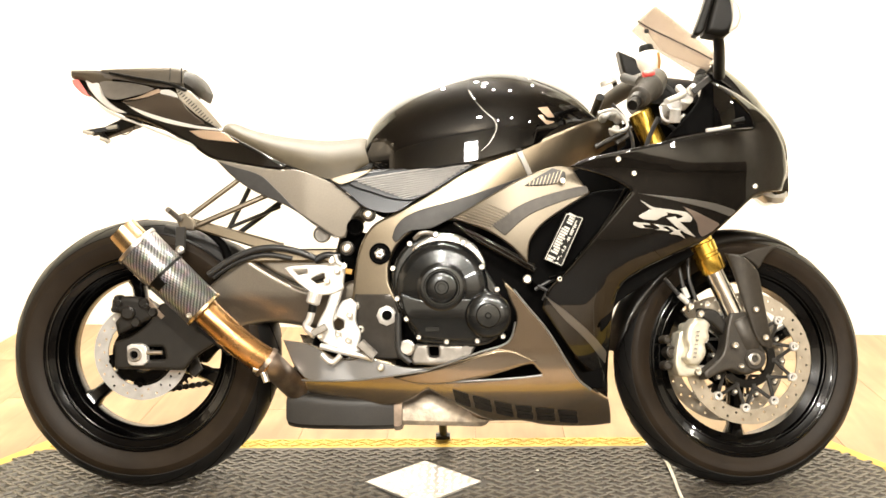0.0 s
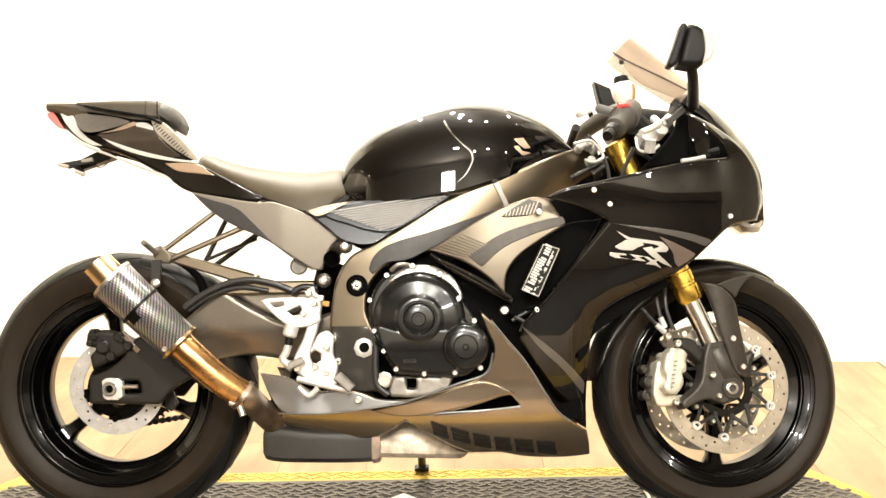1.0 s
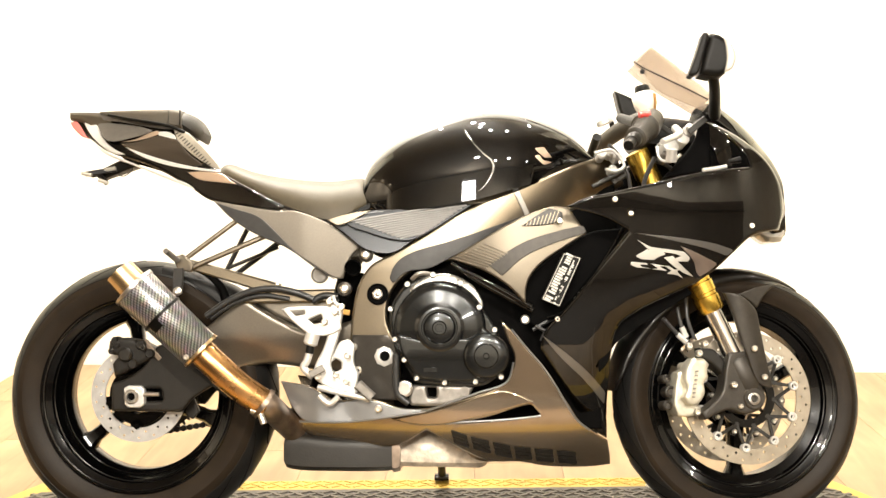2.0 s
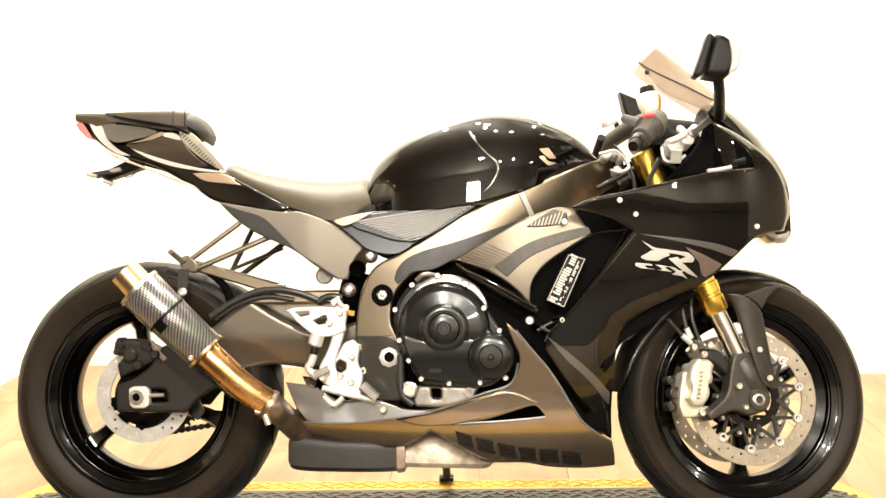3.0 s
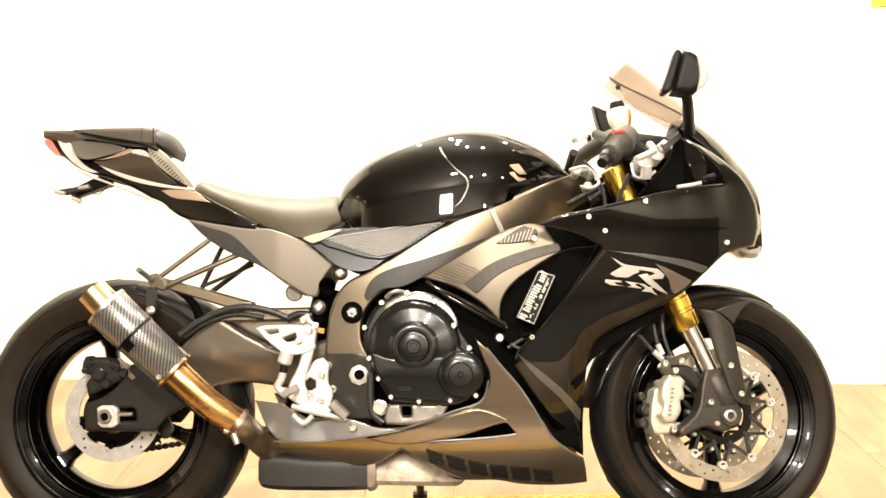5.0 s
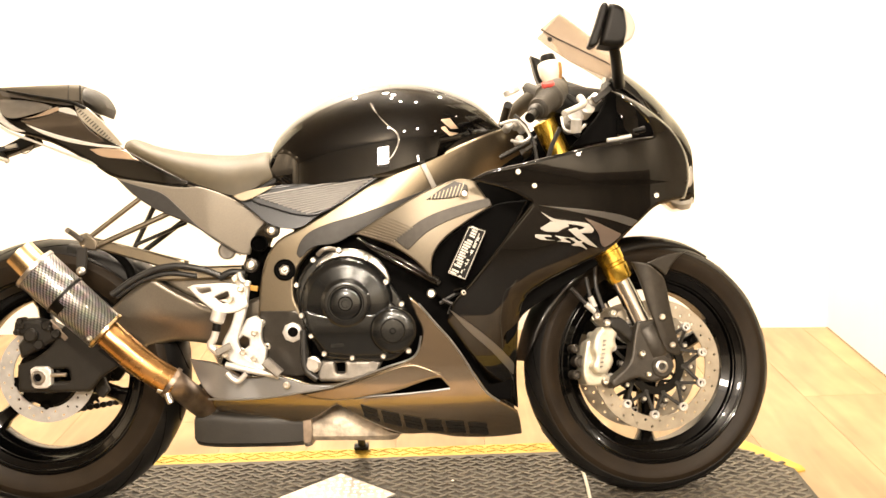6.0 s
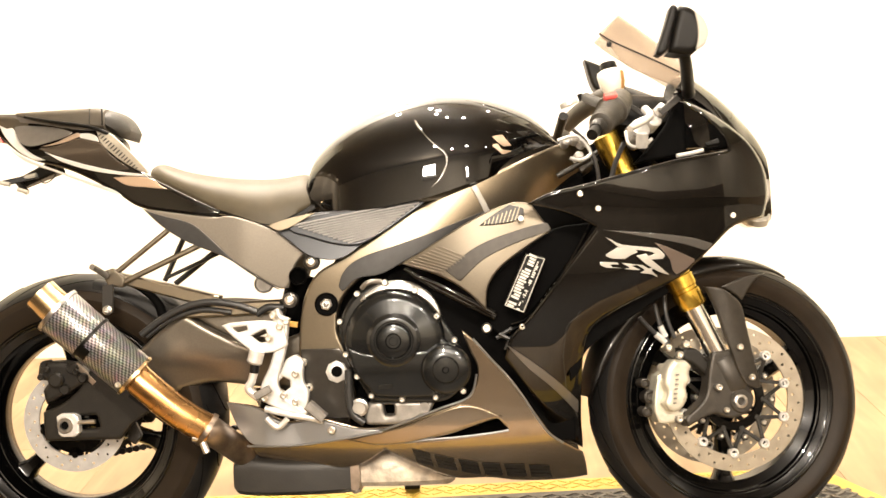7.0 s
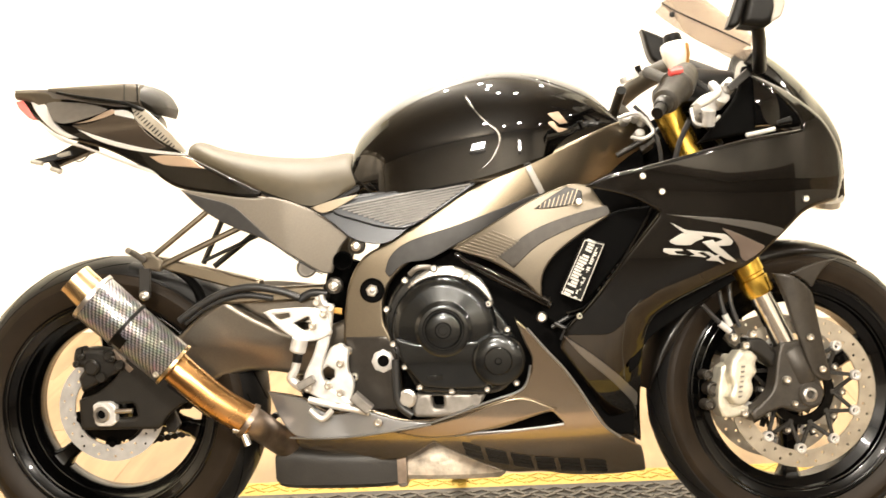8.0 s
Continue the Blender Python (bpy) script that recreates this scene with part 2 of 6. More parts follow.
M_LENS = mat("pale_clear_lens", (0.42, 0.4, 0.35), 0.15, 0, 0.6)
M_PRINT = mat("pale_print", (0.56, 0.545, 0.5), 0.4, var=0.25, scale=90)
M_LOWER = mat("dark_frame_plate", (0.05, 0.045, 0.039), 0.3, 0.6, var=0.1, scale=80)
M_WHITE = mat("milky_plastic", (0.82, 0.78, 0.68), 0.35)
M_AMBER = mat("amber_fluid", (0.75, 0.42, 0.12), 0.25)
M_HOSE = mat("black_hose", (0.02, 0.02, 0.02), 0.35)
M_DARKTXT = mat("dark_lettering_vinyl", (0.008, 0.007, 0.006), 0.45, 0, 0.0)
M_SCREEN = mat("smoked_screen", (0.25, 0.205, 0.165), 0.2, 0, 0.3)
M_SCREEN.node_tree.nodes["Principled BSDF"].inputs["Transmission Weight"].default_value = 0.15
nt = M_SCREEN.node_tree
clear, mixer = nt.nodes.new("ShaderNodeBsdfTransparent"), nt.nodes.new("ShaderNodeMixShader")
clear.inputs["Color"].default_value = (0.93, 0.885, 0.84, 1)
mixer.inputs["Fac"].default_value = 0.62
nt.links.new(nt.nodes["Principled BSDF"].outputs["BSDF"], mixer.inputs[1])
nt.links.new(clear.outputs["BSDF"], mixer.inputs[2])
nt.links.new(mixer.outputs["Shader"], nt.nodes["Material Output"].inputs["Surface"])
M_HLENS = mat("headlamp_glass", (0.35, 0.33, 0.3), 0.05, 0.3, 1.0)


# ---- mesh tools ----
def finish(ob, me, sharp=38):
    for p in me.polygons:
        p.use_smooth = True
    kept = [e.index for e in me.edges if e.use_edge_sharp]
    me.set_sharp_from_angle(angle=radians(sharp))
    for i in kept:
        me.edges[i].use_edge_sharp = True
    return ob


def part(name, bm, material, parent, label="", xf=None, sharp=38):
    bmesh.ops.recalc_face_normals(bm, faces=bm.faces)
    if xf is not None:
        bmesh.ops.transform(bm, matrix=xf, verts=bm.verts)
    me = bpy.data.meshes.new(name)
    bm.to_mesh(me)
    bm.free()
    me.materials.append(material)
    ob = new(name, me)
    ob.parent = parent
    if label:
        tagged(ob, label)
    return finish(ob, me, sharp)


def curve(pts, n=6, closed=False):
    """Catmull-Rom points through pts."""
    P = [Vector(p) for p in pts]
    out, k = [], len(P)
    for i in range(k if closed else k - 1):
        a, b, c, d = (P[(i - 1) % k], P[i], P[(i + 1) % k], P[(i + 2) % k]) if closed else (P[max(i - 1, 0)], P[i], P[i + 1], P[min(i + 2, k - 1)])
        for j in range(n):
            t = j / n
            out.append(0.5 * ((2 * b) + (c - a) * t + (2 * a - 5 * b + 4 * c - d) * t * t + (3 * b - a - 3 * c + d) * t ** 3))
    if not closed:
        out.append(P[-1])
    return out


def outline_curve(pts, n=5, corner=42):
    """Smooth closed outline that keeps its sharp corners."""
    P = [Vector((a, b, 0)) for a, b in pts]
    k = len(P)
    sharp = []
    for i in range(k):
        u, v = P[i] - P[i - 1], P[(i + 1) % k] - P[i]
        sharp.append(math.degrees(u.angle(v)) > corner if u.length > 1e-6 and v.length > 1e-6 else False)
    out = []
    for i in range(k):
        j = (i + 1) % k
        a, b = P[i], P[j]
        L = (b - a).length

        def tan(m):
            t = (P[(m + 1) % k] - P[m - 1])
            return t.normalized() * L if t.length > 1e-9 else b - a
        m0 = (b - a) if sharp[i] else tan(i)
        m1 = (b - a) if sharp[j] else tan(j)
        for q in range(n):
            t = q / n
            out.append(a * (2 * t ** 3 - 3 * t * t + 1) + m0 * (t ** 3 - 2 * t * t + t) + b * (-2 * t ** 3 + 3 * t * t) + m1 * (t ** 3 - t * t))
    return out


def basis(d):
    d = Vector(d).normalized()
    u = d.orthogonal().normalized()
    return d, u, d.cross(u)


def turn(bm, p, d, prof, seg=32, cap=True):
    """A turned body: from p along d, prof is rows of (distance along, radius)."""
    p = Vector(p)
    d, u, v = basis(d)
    rings = []
    for s, r in prof:
        rings.append([bm.verts.new(p + d * s + (u * math.cos(a) + v * math.sin(a)) * max(r, 1e-5)) for a in (2 * math.pi * i / seg for i in range(seg))])
    for A, B in zip(rings, rings[1:]):
        for i in range(seg):
            bm.faces.new((A[i], A[(i + 1) % seg], B[(i + 1) % seg], B[i]))
    if cap:
        bm.faces.new(rings[0])
        bm.faces.new(rings[-1])
    return bm


def ring(bm, p, d, prof, seg=96):
    """A closed turned ring: prof is a loop of (distance along, radius)."""
    return turn(bm, p, d, list(prof) + [prof[0]], seg, cap=False)


def tube(bm, pts, r, seg=12, n=6, smooth=True):
    P = curve(pts, n) if smooth and len(pts) > 2 else [Vector(p) for p in pts]
    R = [r] * len(P) if not isinstance(r, (list, tuple)) else [r[0] + (r[-1] - r[0]) * i / (len(P) - 1) for i in range(len(P))]
    u, rings = None, []
    for i, p in enumerate(P):
        d = (P[min(i + 1, len(P) - 1)] - P[max(i - 1, 0)]).normalized()
        u = d.orthogonal().normalized() if u is None else (u - d * u.dot(d)).normalized()
        v = d.cross(u)
        rings.append([bm.verts.new(p + (u * math.cos(a) + v * math.sin(a)) * R[i]) for a in (2 * math.pi * k / seg for k in range(seg))])
    for A, B in zip(rings, rings[1:]):
        for i in range(seg):
            bm.faces.new((A[i], A[(i + 1) % seg], B[(i + 1) % seg], B[i]))
    bm.faces.new(rings[0])
    bm.faces.new(rings[-1])
    return bm


def beam(bm, p0, p1, w0, h0, w1=None, h1=None, side=(0, 1, 0), bevel=0.15):
    """A bevelled bar from p0 to p1; w across the side direction, h along it."""
    p0, p1 = Vector(p0), Vector(p1)
    w1, h1 = w1 or w0, h1 or h0
    d = (p1 - p0).normalized()
    s = (Vector(side) - d * d.dot(Vector(side))).normalized()
    u = d.cross(s)
    rings = []
    for p, w, h in ((p0, w0, h0), (p1, w1, h1)):
        c = bevel * min(w, h)
        rings.append([bm.verts.new(p + u * a + s * b) for a, b in (
            (-w / 2 + c, -h / 2), (w / 2 - c, -h / 2), (w / 2, -h / 2 + c), (w / 2, h / 2 - c), (w / 2 - c, h / 2), (-w / 2 + c, h / 2), (-w / 2, h / 2 - c), (-w / 2, -h / 2 + c))])
    for i in range(8):
        bm.faces.new((rings[0][i], rings[0][(i + 1) % 8], rings[1][(i + 1) % 8], rings[1][i]))
    bm.faces.new(rings[0])
    bm.faces.new(rings[1])
    return bm


def poly_dist(P, Q):
    """Distance of each point of P to the closed outline Q."""
    A, B = Q, np.roll(Q, -1, axis=0)
    d = B - A
    L = np.maximum((d * d).sum(1), 1e-12)
    t = np.clip(((P[:, None, :] - A[None]) * d[None]).sum(2) / L[None], 0, 1)
    return np.sqrt((((A[None] + t[..., None] * d[None]) - P[:, None, :]) ** 2).sum(2)).min(1)


def poly_inside(P, Q):
    A, B = Q, np.roll(Q, -1, axis=0)
    x, z = P[:, 0][:, None], P[:, 1][:, None]
    c = ((A[:, 1] > z) != (B[:, 1] > z)) & (x < (B[:, 0] - A[:, 0]) * (z - A[:, 1]) / (B[:, 1] - A[:, 1] + 1e-12) + A[:, 0])
    return c.sum(1) % 2 == 1


def sheet(bm, outline, yf, thick=0.004, roll=0.005, grid=0.02, smooth=True, holes=(), n=5, mirror=False):
    """A panel in side view: outline of (x, z), its skin at y = yf(x, z), rounded rims of radius roll, and a back skin thick behind."""
    from mathutils.geometry import delaunay_2d_cdt
    loops = []
    for o in (outline, *holes):
        q = outline_curve(o, n) if smooth else [Vector((a, b, 0)) for a, b in o]
        q2 = []
        step = max(0.0035, min(grid * 0.5, 0.007))
        for a, b in zip(q, q[1:] + q[:1]):
            q2 += [a.lerp(b, i / 24) for i in range(24)]
        keep, run = [q2[0]], 0.0
        for a, b in zip(q2, q2[1:]):
            run += (b - a).length
            if run >= step:
                keep.append(b)
                run = 0.0
        if (keep[-1] - keep[0]).length < step * 0.5 and len(keep) > 4:
            keep.pop()
        q = keep
        loops.append(np.array([(v.x, v.y) for v in q]))
    Q = loops[0]
    lo, hi = Q.min(0), Q.max(0)
    gx, gz = np.meshgrid(np.arange(lo[0], hi[0], grid), np.arange(lo[1], hi[1], grid))
    gx[::2] += grid / 2
    pts = np.stack([gx.ravel(), gz.ravel()], 1)
    rim = []
    for L in loops:
        tang = np.roll(L, -1, 0) - np.roll(L, 1, 0)
        tang /= np.maximum(np.linalg.norm(tang, axis=1), 1e-9)[:, None]
        nor = np.stack([-tang[:, 1], tang[:, 0]], 1)
        for s in (0.15, 0.45, 1.0, 1.4):
            rim += [L + nor * roll * s, L - nor * roll * s]
    rim = np.concatenate(rim)

    def dist(P):
        return np.min([poly_dist(P, L) for L in loops], axis=0)

    def good(P):
        ok = poly_inside(P, Q)
        for L in loops[1:]:
            ok &= ~poly_inside(P, L)
        return ok
    pts = pts[good(pts)]
    pts = pts[dist(pts) > max(roll * 1.8, grid * 0.45)]
    rim = rim[good(rim)]
    dr = dist(rim)
    rim = rim[np.min([np.abs(dr - roll * s) / s for s in (0.15, 0.45, 1.0, 1.4)], axis=0) < roll * 0.06]
    edges, vs, k = [], [], 0
    for L in loops:
        vs += [tuple(p) for p in L]
        edges += [(k + i, k + (i + 1) % len(L)) for i in range(len(L))]
        k += len(L)
    vs += [tuple(p) for p in rim] + [tuple(p) for p in pts]
    V, E, F = delaunay_2d_cdt([Vector(v) for v in vs], edges, [], 1, 1e-5)[:3]
    P = np.array([(v.x, v.y) for v in V])
    mid = np.array([P[list(f)].mean(0) for f in F])
    F = [f for f, ok in zip(F, good(mid)) if ok]
    d = np.clip(dist(P) / roll, 0, 1)
    drop = roll * (1 - np.sqrt(1 - (1 - d) ** 2))
    m = -1 if mirror else 1
    front = [bm.verts.new((p[0], m * (yf(p[0], p[1]) + o), p[1])) for p, o in zip(P, drop)]
    back = [bm.verts.new((p[0], m * (yf(p[0], p[1]) + thick + roll), p[1])) for p in P]
    count = {}
    for f in F:
        bm.faces.new([front[i] for i in f])
        bm.faces.new([back[i] for i in reversed(f)])
        for a, b in zip(f, list(f[1:]) + [f[0]]):
            count[(a, b)] = 1
    for a, b in count:
        if (b, a) not in count:
            bm.faces.new((front[b], front[a], back[a], back[b]))
            for e in (bm.edges.get((front[a], front[b])), bm.edges.get((back[a], back[b]))):
                if e:
                    e.smooth = False
    loose = [v for v in bm.verts if not v.link_faces]
    for v in loose:
        bm.verts.remove(v)
    return bm


def flat(y):
    return lambda x, z: y


def along(rows, x):
    return float(np.interp(x, [r[0] for r in rows], [r[1] for r in rows]))


def hull(bm, top, bot, wid, e=2.6, steps=48, seg=14, e2=None, ends=0.0):
    """A body lofted along x: top and bottom lines of (x, z), half widths of (x, w); arched sections on a rounded floor."""
    top, bot = [(v[0], v[1]) for v in curve([(a, b, 0) for a, b in top], 5)], [(v[0], v[1]) for v in curve([(a, b, 0) for a, b in bot], 5)]
    wid = [(v[0], v[1]) for v in curve([(a, b, 0) for a, b in wid], 5)]
    x0, x1 = max(top[0][0], bot[0][0]), min(top[-1][0], bot[-1][0])
    rings = []
    for i in range(steps + 1):
        t = 0.5 - 0.5 * math.cos(math.pi * i / steps)
        x = x0 + (x1 - x0) * t
        zt, zb, w = along(top, x), along(bot, x), along(wid, x)
        zt = max(zt, zb + 0.002)
        row = []
        for k in range(2 * seg + 1):
            a = math.pi * k / (2 * seg)
            c, s = math.cos(a), math.sin(a)
            row.append((x, -w * math.copysign(abs(c) ** (2 / e), c), zb + (zt - zb) * abs(s) ** (2 / (e2 or e))))
        low = [(x, w * 0.82, zb - 0.012 * min(1, (zt - zb) / 0.03)), (x, -w * 0.82, zb - 0.012 * min(1, (zt - zb) / 0.03))]
        rings.append([bm.verts.new(p) for p in row + low])
    k = len(rings[0])
    for A, B in zip(rings, rings[1:]):
        for i in range(k):
            bm.faces.new((A[i], A[(i + 1) % k], B[(i + 1) % k], B[i]))
    bm.faces.new(rings[0])
    bm.faces.new(rings[-1])
    return bm


def screw(bm, p, r=0.006, d=(0, -1, 0), h=0.005, seg=12):
    """A button head with a socket."""
    return turn(bm, p, d, [(-0.004, r * 0.9), (0, r), (h * 0.6, r), (h, r * 0.72), (h, r * 0.45), (h * 0.3, r * 0.4)], seg)


def B():
    return bmesh.new()


# surfaces
LIP = [(1.258, 0.551), (1.13, 0.49), (1.096, 0.461), (1.084, 0.42), (1.079, 0.357), (1.085, 0.253)]


def lip(x, z):
    """How far the flank turns in towards its lower front edge."""
    d = 1.0
    for (a, b), (c, e) in zip(LIP, LIP[1:]):
        u, v = c - a, e - b
        t = min(1, max(0, ((x - a) * u + (z - b) * v) / (u * u + v * v)))
        d = min(d, math.hypot(x - a - t * u, z - b - t * v))
    return 4.5 * max(0, 0.065 - d) ** 2


def y_fair(x, z):
    k = min(1, max(0, (1.24 - x) / 0.14))
    h = 0.015 + 0.02 * k
    fold = 0.16 * h * (1 + math.tanh((z - 0.705 - 0.025 * k) / (0.7 * h)))
    lean = 0.11 * (min(z, 0.68) - 0.55) + 0.07 * max(0, z - 0.68)
    return lip(x, z) - fold - lean - 0.271 + 1.0 * max(0, x - 1.2) ** 2 + 8 * max(0, x - 1.2) ** 4 + 0.9 * max(0, z - 0.72) ** 2 + 6 * max(0, z - 0.8) ** 2 + 1.0 * max(0, 0.6 - z) ** 2 + 0.5 * max(0, 0.34 - z) ** 2 + 0.3 * max(0, 1.1 - x) ** 2


def y_belly(x, z):
    return -0.205 + 0.1 * max(0, 0.48 - z) + 0.25 * (x - 0.85) ** 2 + 3.2 * max(0, 0.315 - z) ** 2


def y_wing(x, z):
    return y_belly(x, 0.3) - 0.016 + 0.12 * (z - 0.3) + 0.16 * max(0, 0.43 - x) - 0.1 * max(0, 0.5 - x - 0.6 * (z - 0.28))


def y_frame(x, z):
    d = (z - 0.7125) * 0.918 - (x - 0.86) * 0.397
    k = min(1, max(0, (x - 0.6) / 0.16))
    return -0.158 + 1.8 * k * k * (3 - 2 * k) * d * d + 0.3 * (x - 0.75) ** 2 + 0.02 * max(0, 0.452 - z) + 2.2 * max(0, x - 0.97) ** 2 + 0.06 * max(0, z - 0.6) - 2.0 * min(0.24, max(0, x - 0.78)) * d


def y_cover(x, z):
    return -0.235 + 0.7 * (x - 0.93) ** 2 - 0.08 * (0.62 - z) + 0.5 * (z - 0.66) ** 2


def y_tail(x, z):
    return -0.135 + 0.16 * max(0, 0.3 - x) + 0.5 * max(0, 0.3 - x) * max(0, 0.88 - z) + 0.35 * max(0, z - 0.9)


def y_sub(x, z):
    d = (x - 0.35) * 0.435 + (z - 0.672) * 0.9
    return -0.145 + 0.05 * abs(x - 0.4) - 0.05 * (z - 0.7) + 0.22 * d * d


def y_rib(x, z):
    return -0.16 + 0.25 * (z - 0.7)


def y_arm(x, z):
    return -0.125 + 0.02 * math.cos(3 * x) + 0.3 * max(0, 0.44 - z)
# end surfaces


# ---- setting ----
def flat_slab(bm, outline, z0, z1, c=0.004):
    rings = []
    cx, cy = sum(p[0] for p in outline) / len(outline), sum(p[1] for p in outline) / len(outline)
    for z, k in ((z0, 0), (z1 - c, 0), (z1, c)):
        rings.append([bm.verts.new((x - math.copysign(k, x - cx), y - math.copysign(k, y - cy), z)) for x, y in outline])
    n = len(outline)
    for A, Bq in zip(rings, rings[1:]):
        for i in range(n):
            bm.faces.new((A[i], A[(i + 1) % n], Bq[(i + 1) % n], Bq[i]))
    bm.faces.new(rings[-1])
    bm.faces.new(list(reversed(rings[0])))
    return bm


FLOOR = -0.018
X0, X1, YB, YF = -0.97, 2.31, 1.9, -4.6


def slab(name, lo, hi, material, label, category):
    bm = B()
    bmesh.ops.create_cube(bm, size=1)
    for v in bm.verts:
        v.co = [(a + b) / 2 + c * (b - a) for a, b, c in zip(lo, hi, v.co)]
    return tagged(part(name, bm, material, None), label, category, kind="structure")


floor = slab("floor", (-4.5, YF, FLOOR - 0.1), (6, YB, FLOOR - 0.004), M_SUB, "tan wood-look plank floor of a photo booth", "floor")


def wall(name, p, q, label, thick=0.1, top=3.3, paint=None):
    """A straight wall whose inner face runs from p to q, the room on its right."""
    p, q = Vector((*p, 0)), Vector((*q, 0))
    n = Vector((-(q - p).y, (q - p).x, 0)).normalized() * thick
    bm = B()
    flat_slab(bm, [(v.x, v.y) for v in (p, q, q + n, p + n)], FLOOR - 0.1, top, 0.0)
    return tagged(part(name, bm, paint or M_WALL, None), label, "wall", kind="structure")


CW, CE = (-0.97, 1.755), (2.312, 1.447)
wall("wall_north", CW, CE, "plain white painted wall behind the motorcycle")
wall("wall_east", CE, (2.27, 0.35), "plain off-white painted side wall", paint=M_WALLC)
wall("wall_west", (-1.0, 0.5), CW, "plain off-white painted side wall", paint=M_WALLC)
slab("floor_showroom", (-4.5, YF, FLOOR - 0.003), (6, -0.702, FLOOR), M_SHOW, "brown hard floor in front of the booth", "floor")
bm = B()
p, q = Vector((*CE, 0)), Vector((2.27, 0.35, 0))
u = (q - p).normalized() * 0.003
flat_slab(bm, [(v.x, v.y) for v in (p + u * 2, q, q + Vector((-0.004, 0, 0)), p + u * 2 + Vector((-0.004, -0.001, 0)))], FLOOR - 0.002, FLOOR + 0.003, 0.0)
tagged(part("baseboard", bm, M_SUB, None), "thin brown strip along the foot of the side wall", "baseboard", kind="structure")
slab("wall_south", (-4.5, YF - 0.1, FLOOR - 0.1), (6, YF, 3.4), M_TAN, "cream painted wall closing the room", "wall")
slab("trim_dado", (-4.5, YF, FLOOR - 0.1), (6, YF + 0.03, 1.1), M_DADO, "dark dado along the lower wall", "wall")
slab("wall_outer_east", (6, YF, FLOOR - 0.1), (6.1, YB, 3.4), M_TAN, "cream plain wall closing the room", "wall")
for name, top, inset, paint, label in (("added_wall_corner", 3.4, 0.0, M_TAN, "unseen cream corner, rounded to soften reflections"), ("added_trim_corner", 1.1, 0.03, M_DADO, "dark dado on the added rounded corner")):
    bm = B()
    arc = [radians(-90 + 90 * k / 14) for k in range(15)]
    flat_slab(bm, [(3.6 + (2.4 - inset) * math.cos(a), YF + 2.4 + (2.4 - inset) * math.sin(a)) for a in arc] + [(6.05, YF + 2.4), (6.05, YF - 0.05), (3.6, YF - 0.05)], FLOOR - 0.05, top, 0.0)
    tagged(part(name, bm, paint, None, sharp=60), label, "wall", kind="structure")
slab("wall_outer_west", (-4.6, YF, FLOOR - 0.1), (-4.5, YB, 3.4), M_TAN, "cream plain wall closing the room", "wall")
slab("ceiling", (-4.5, YF, CEIL), (6, YB, CEIL + 0.1), M_CEIL, "plain dark ceiling with round downlights", "ceiling")


bm = B()
p, q = Vector((*CE, 0)), Vector((*CW, 0))
u = (q - p).normalized()
n = Vector((-u.y, u.x, 0))
flat_slab(bm, [(v.x, v.y) for v in (p + u * 0.004 + n * 0.003, p + u * 0.079 + n * 0.003, p + u * 0.079 + n * 0.014, p + u * 0.004 + n * 0.014)], 1.314, 1.62, 0.0)
tagged(part("sign_board", bm, M_SIGN, None), "plain yellow-green sign board on the white wall", "sign")
tagged(part("wall_cable", tube(B(), [(2.303, 1.40, 1.222), (2.296, 1.2, 1.226), (2.285, 1.0, 1.219), (2.278, 0.7, 1.222), (2.266, 0.4, 1.22)], 0.003, 8), M_TIP, None), "thin tan cable along the white side wall", "cable")

# ---- rubber mat ----
MX, HX, HY, CX, CY = 0.655, 1.115, 0.255, 0.105, 0.165


def mat_outline(g):
    """The chamfered rectangle, grown by g on its long sides and chamfers."""
    return [(MX - HX, HY - CY + g * 0.2), (MX - HX + CX, HY + g), (MX + HX - CX, HY + g), (MX + HX, HY - CY + g * 0.2),
            (MX + HX, -HY + CY - g * 0.2), (MX + HX - CX, -HY - g), (MX - HX + CX, -HY - g), (MX - HX, -HY + CY - g * 0.2)]


rubber_mat = tagged(new("rubber_mat"), "black tread-pattern rubber mat with yellow safety borders", "mat")
part("mat_base", flat_slab(B(), mat_outline(-0.002), FLOOR, -0.003), M_MAT, rubber_mat)
for q in (1, -1):
    o = [(MX - HX - 0.004, q * (HY - CY)), (MX - HX + CX, q * HY), (MX + HX - CX, q * HY), (MX + HX + 0.004, q * (HY - CY)), (MX + HX + 0.03, q * (HY - CY + 0.012)), (MX + HX - CX + 0.03, q * (HY + 0.078)), (MX - HX + CX - 0.03, q * (HY + 0.078)), (MX - HX - 0.03, q * (HY - CY + 0.012))]
    o = o if q > 0 else o[::-1]
    part("yellow_border", flat_slab(B(), o, FLOOR, -0.006, 0.008), M_YEL, rubber_mat, "yellow ridged border strip")


def tread_bar(bm, x, y, a, l=0.026, w=0.0085, z=-0.003, h=0.003):
    c, s = math.cos(a), math.sin(a)
    lo, hi = [], []
    for u, v in ((-l / 2, -w / 2), (l / 2, -w / 2), (l / 2, w / 2), (-l / 2, w / 2)):
        lo.append(bm.verts.new((x + u * c - v * s, y + u * s + v * c, z - 0.001)))
        hi.append(bm.verts.new((x + u * 0.86 * c - v * 0.7 * s, y + u * 0.86 * s + v * 0.7 * c, z + h)))
    bm.faces.new(hi)
    for i in range(4):
        bm.faces.new((lo[i], lo[(i + 1) % 4], hi[(i + 1) % 4], hi[i]))


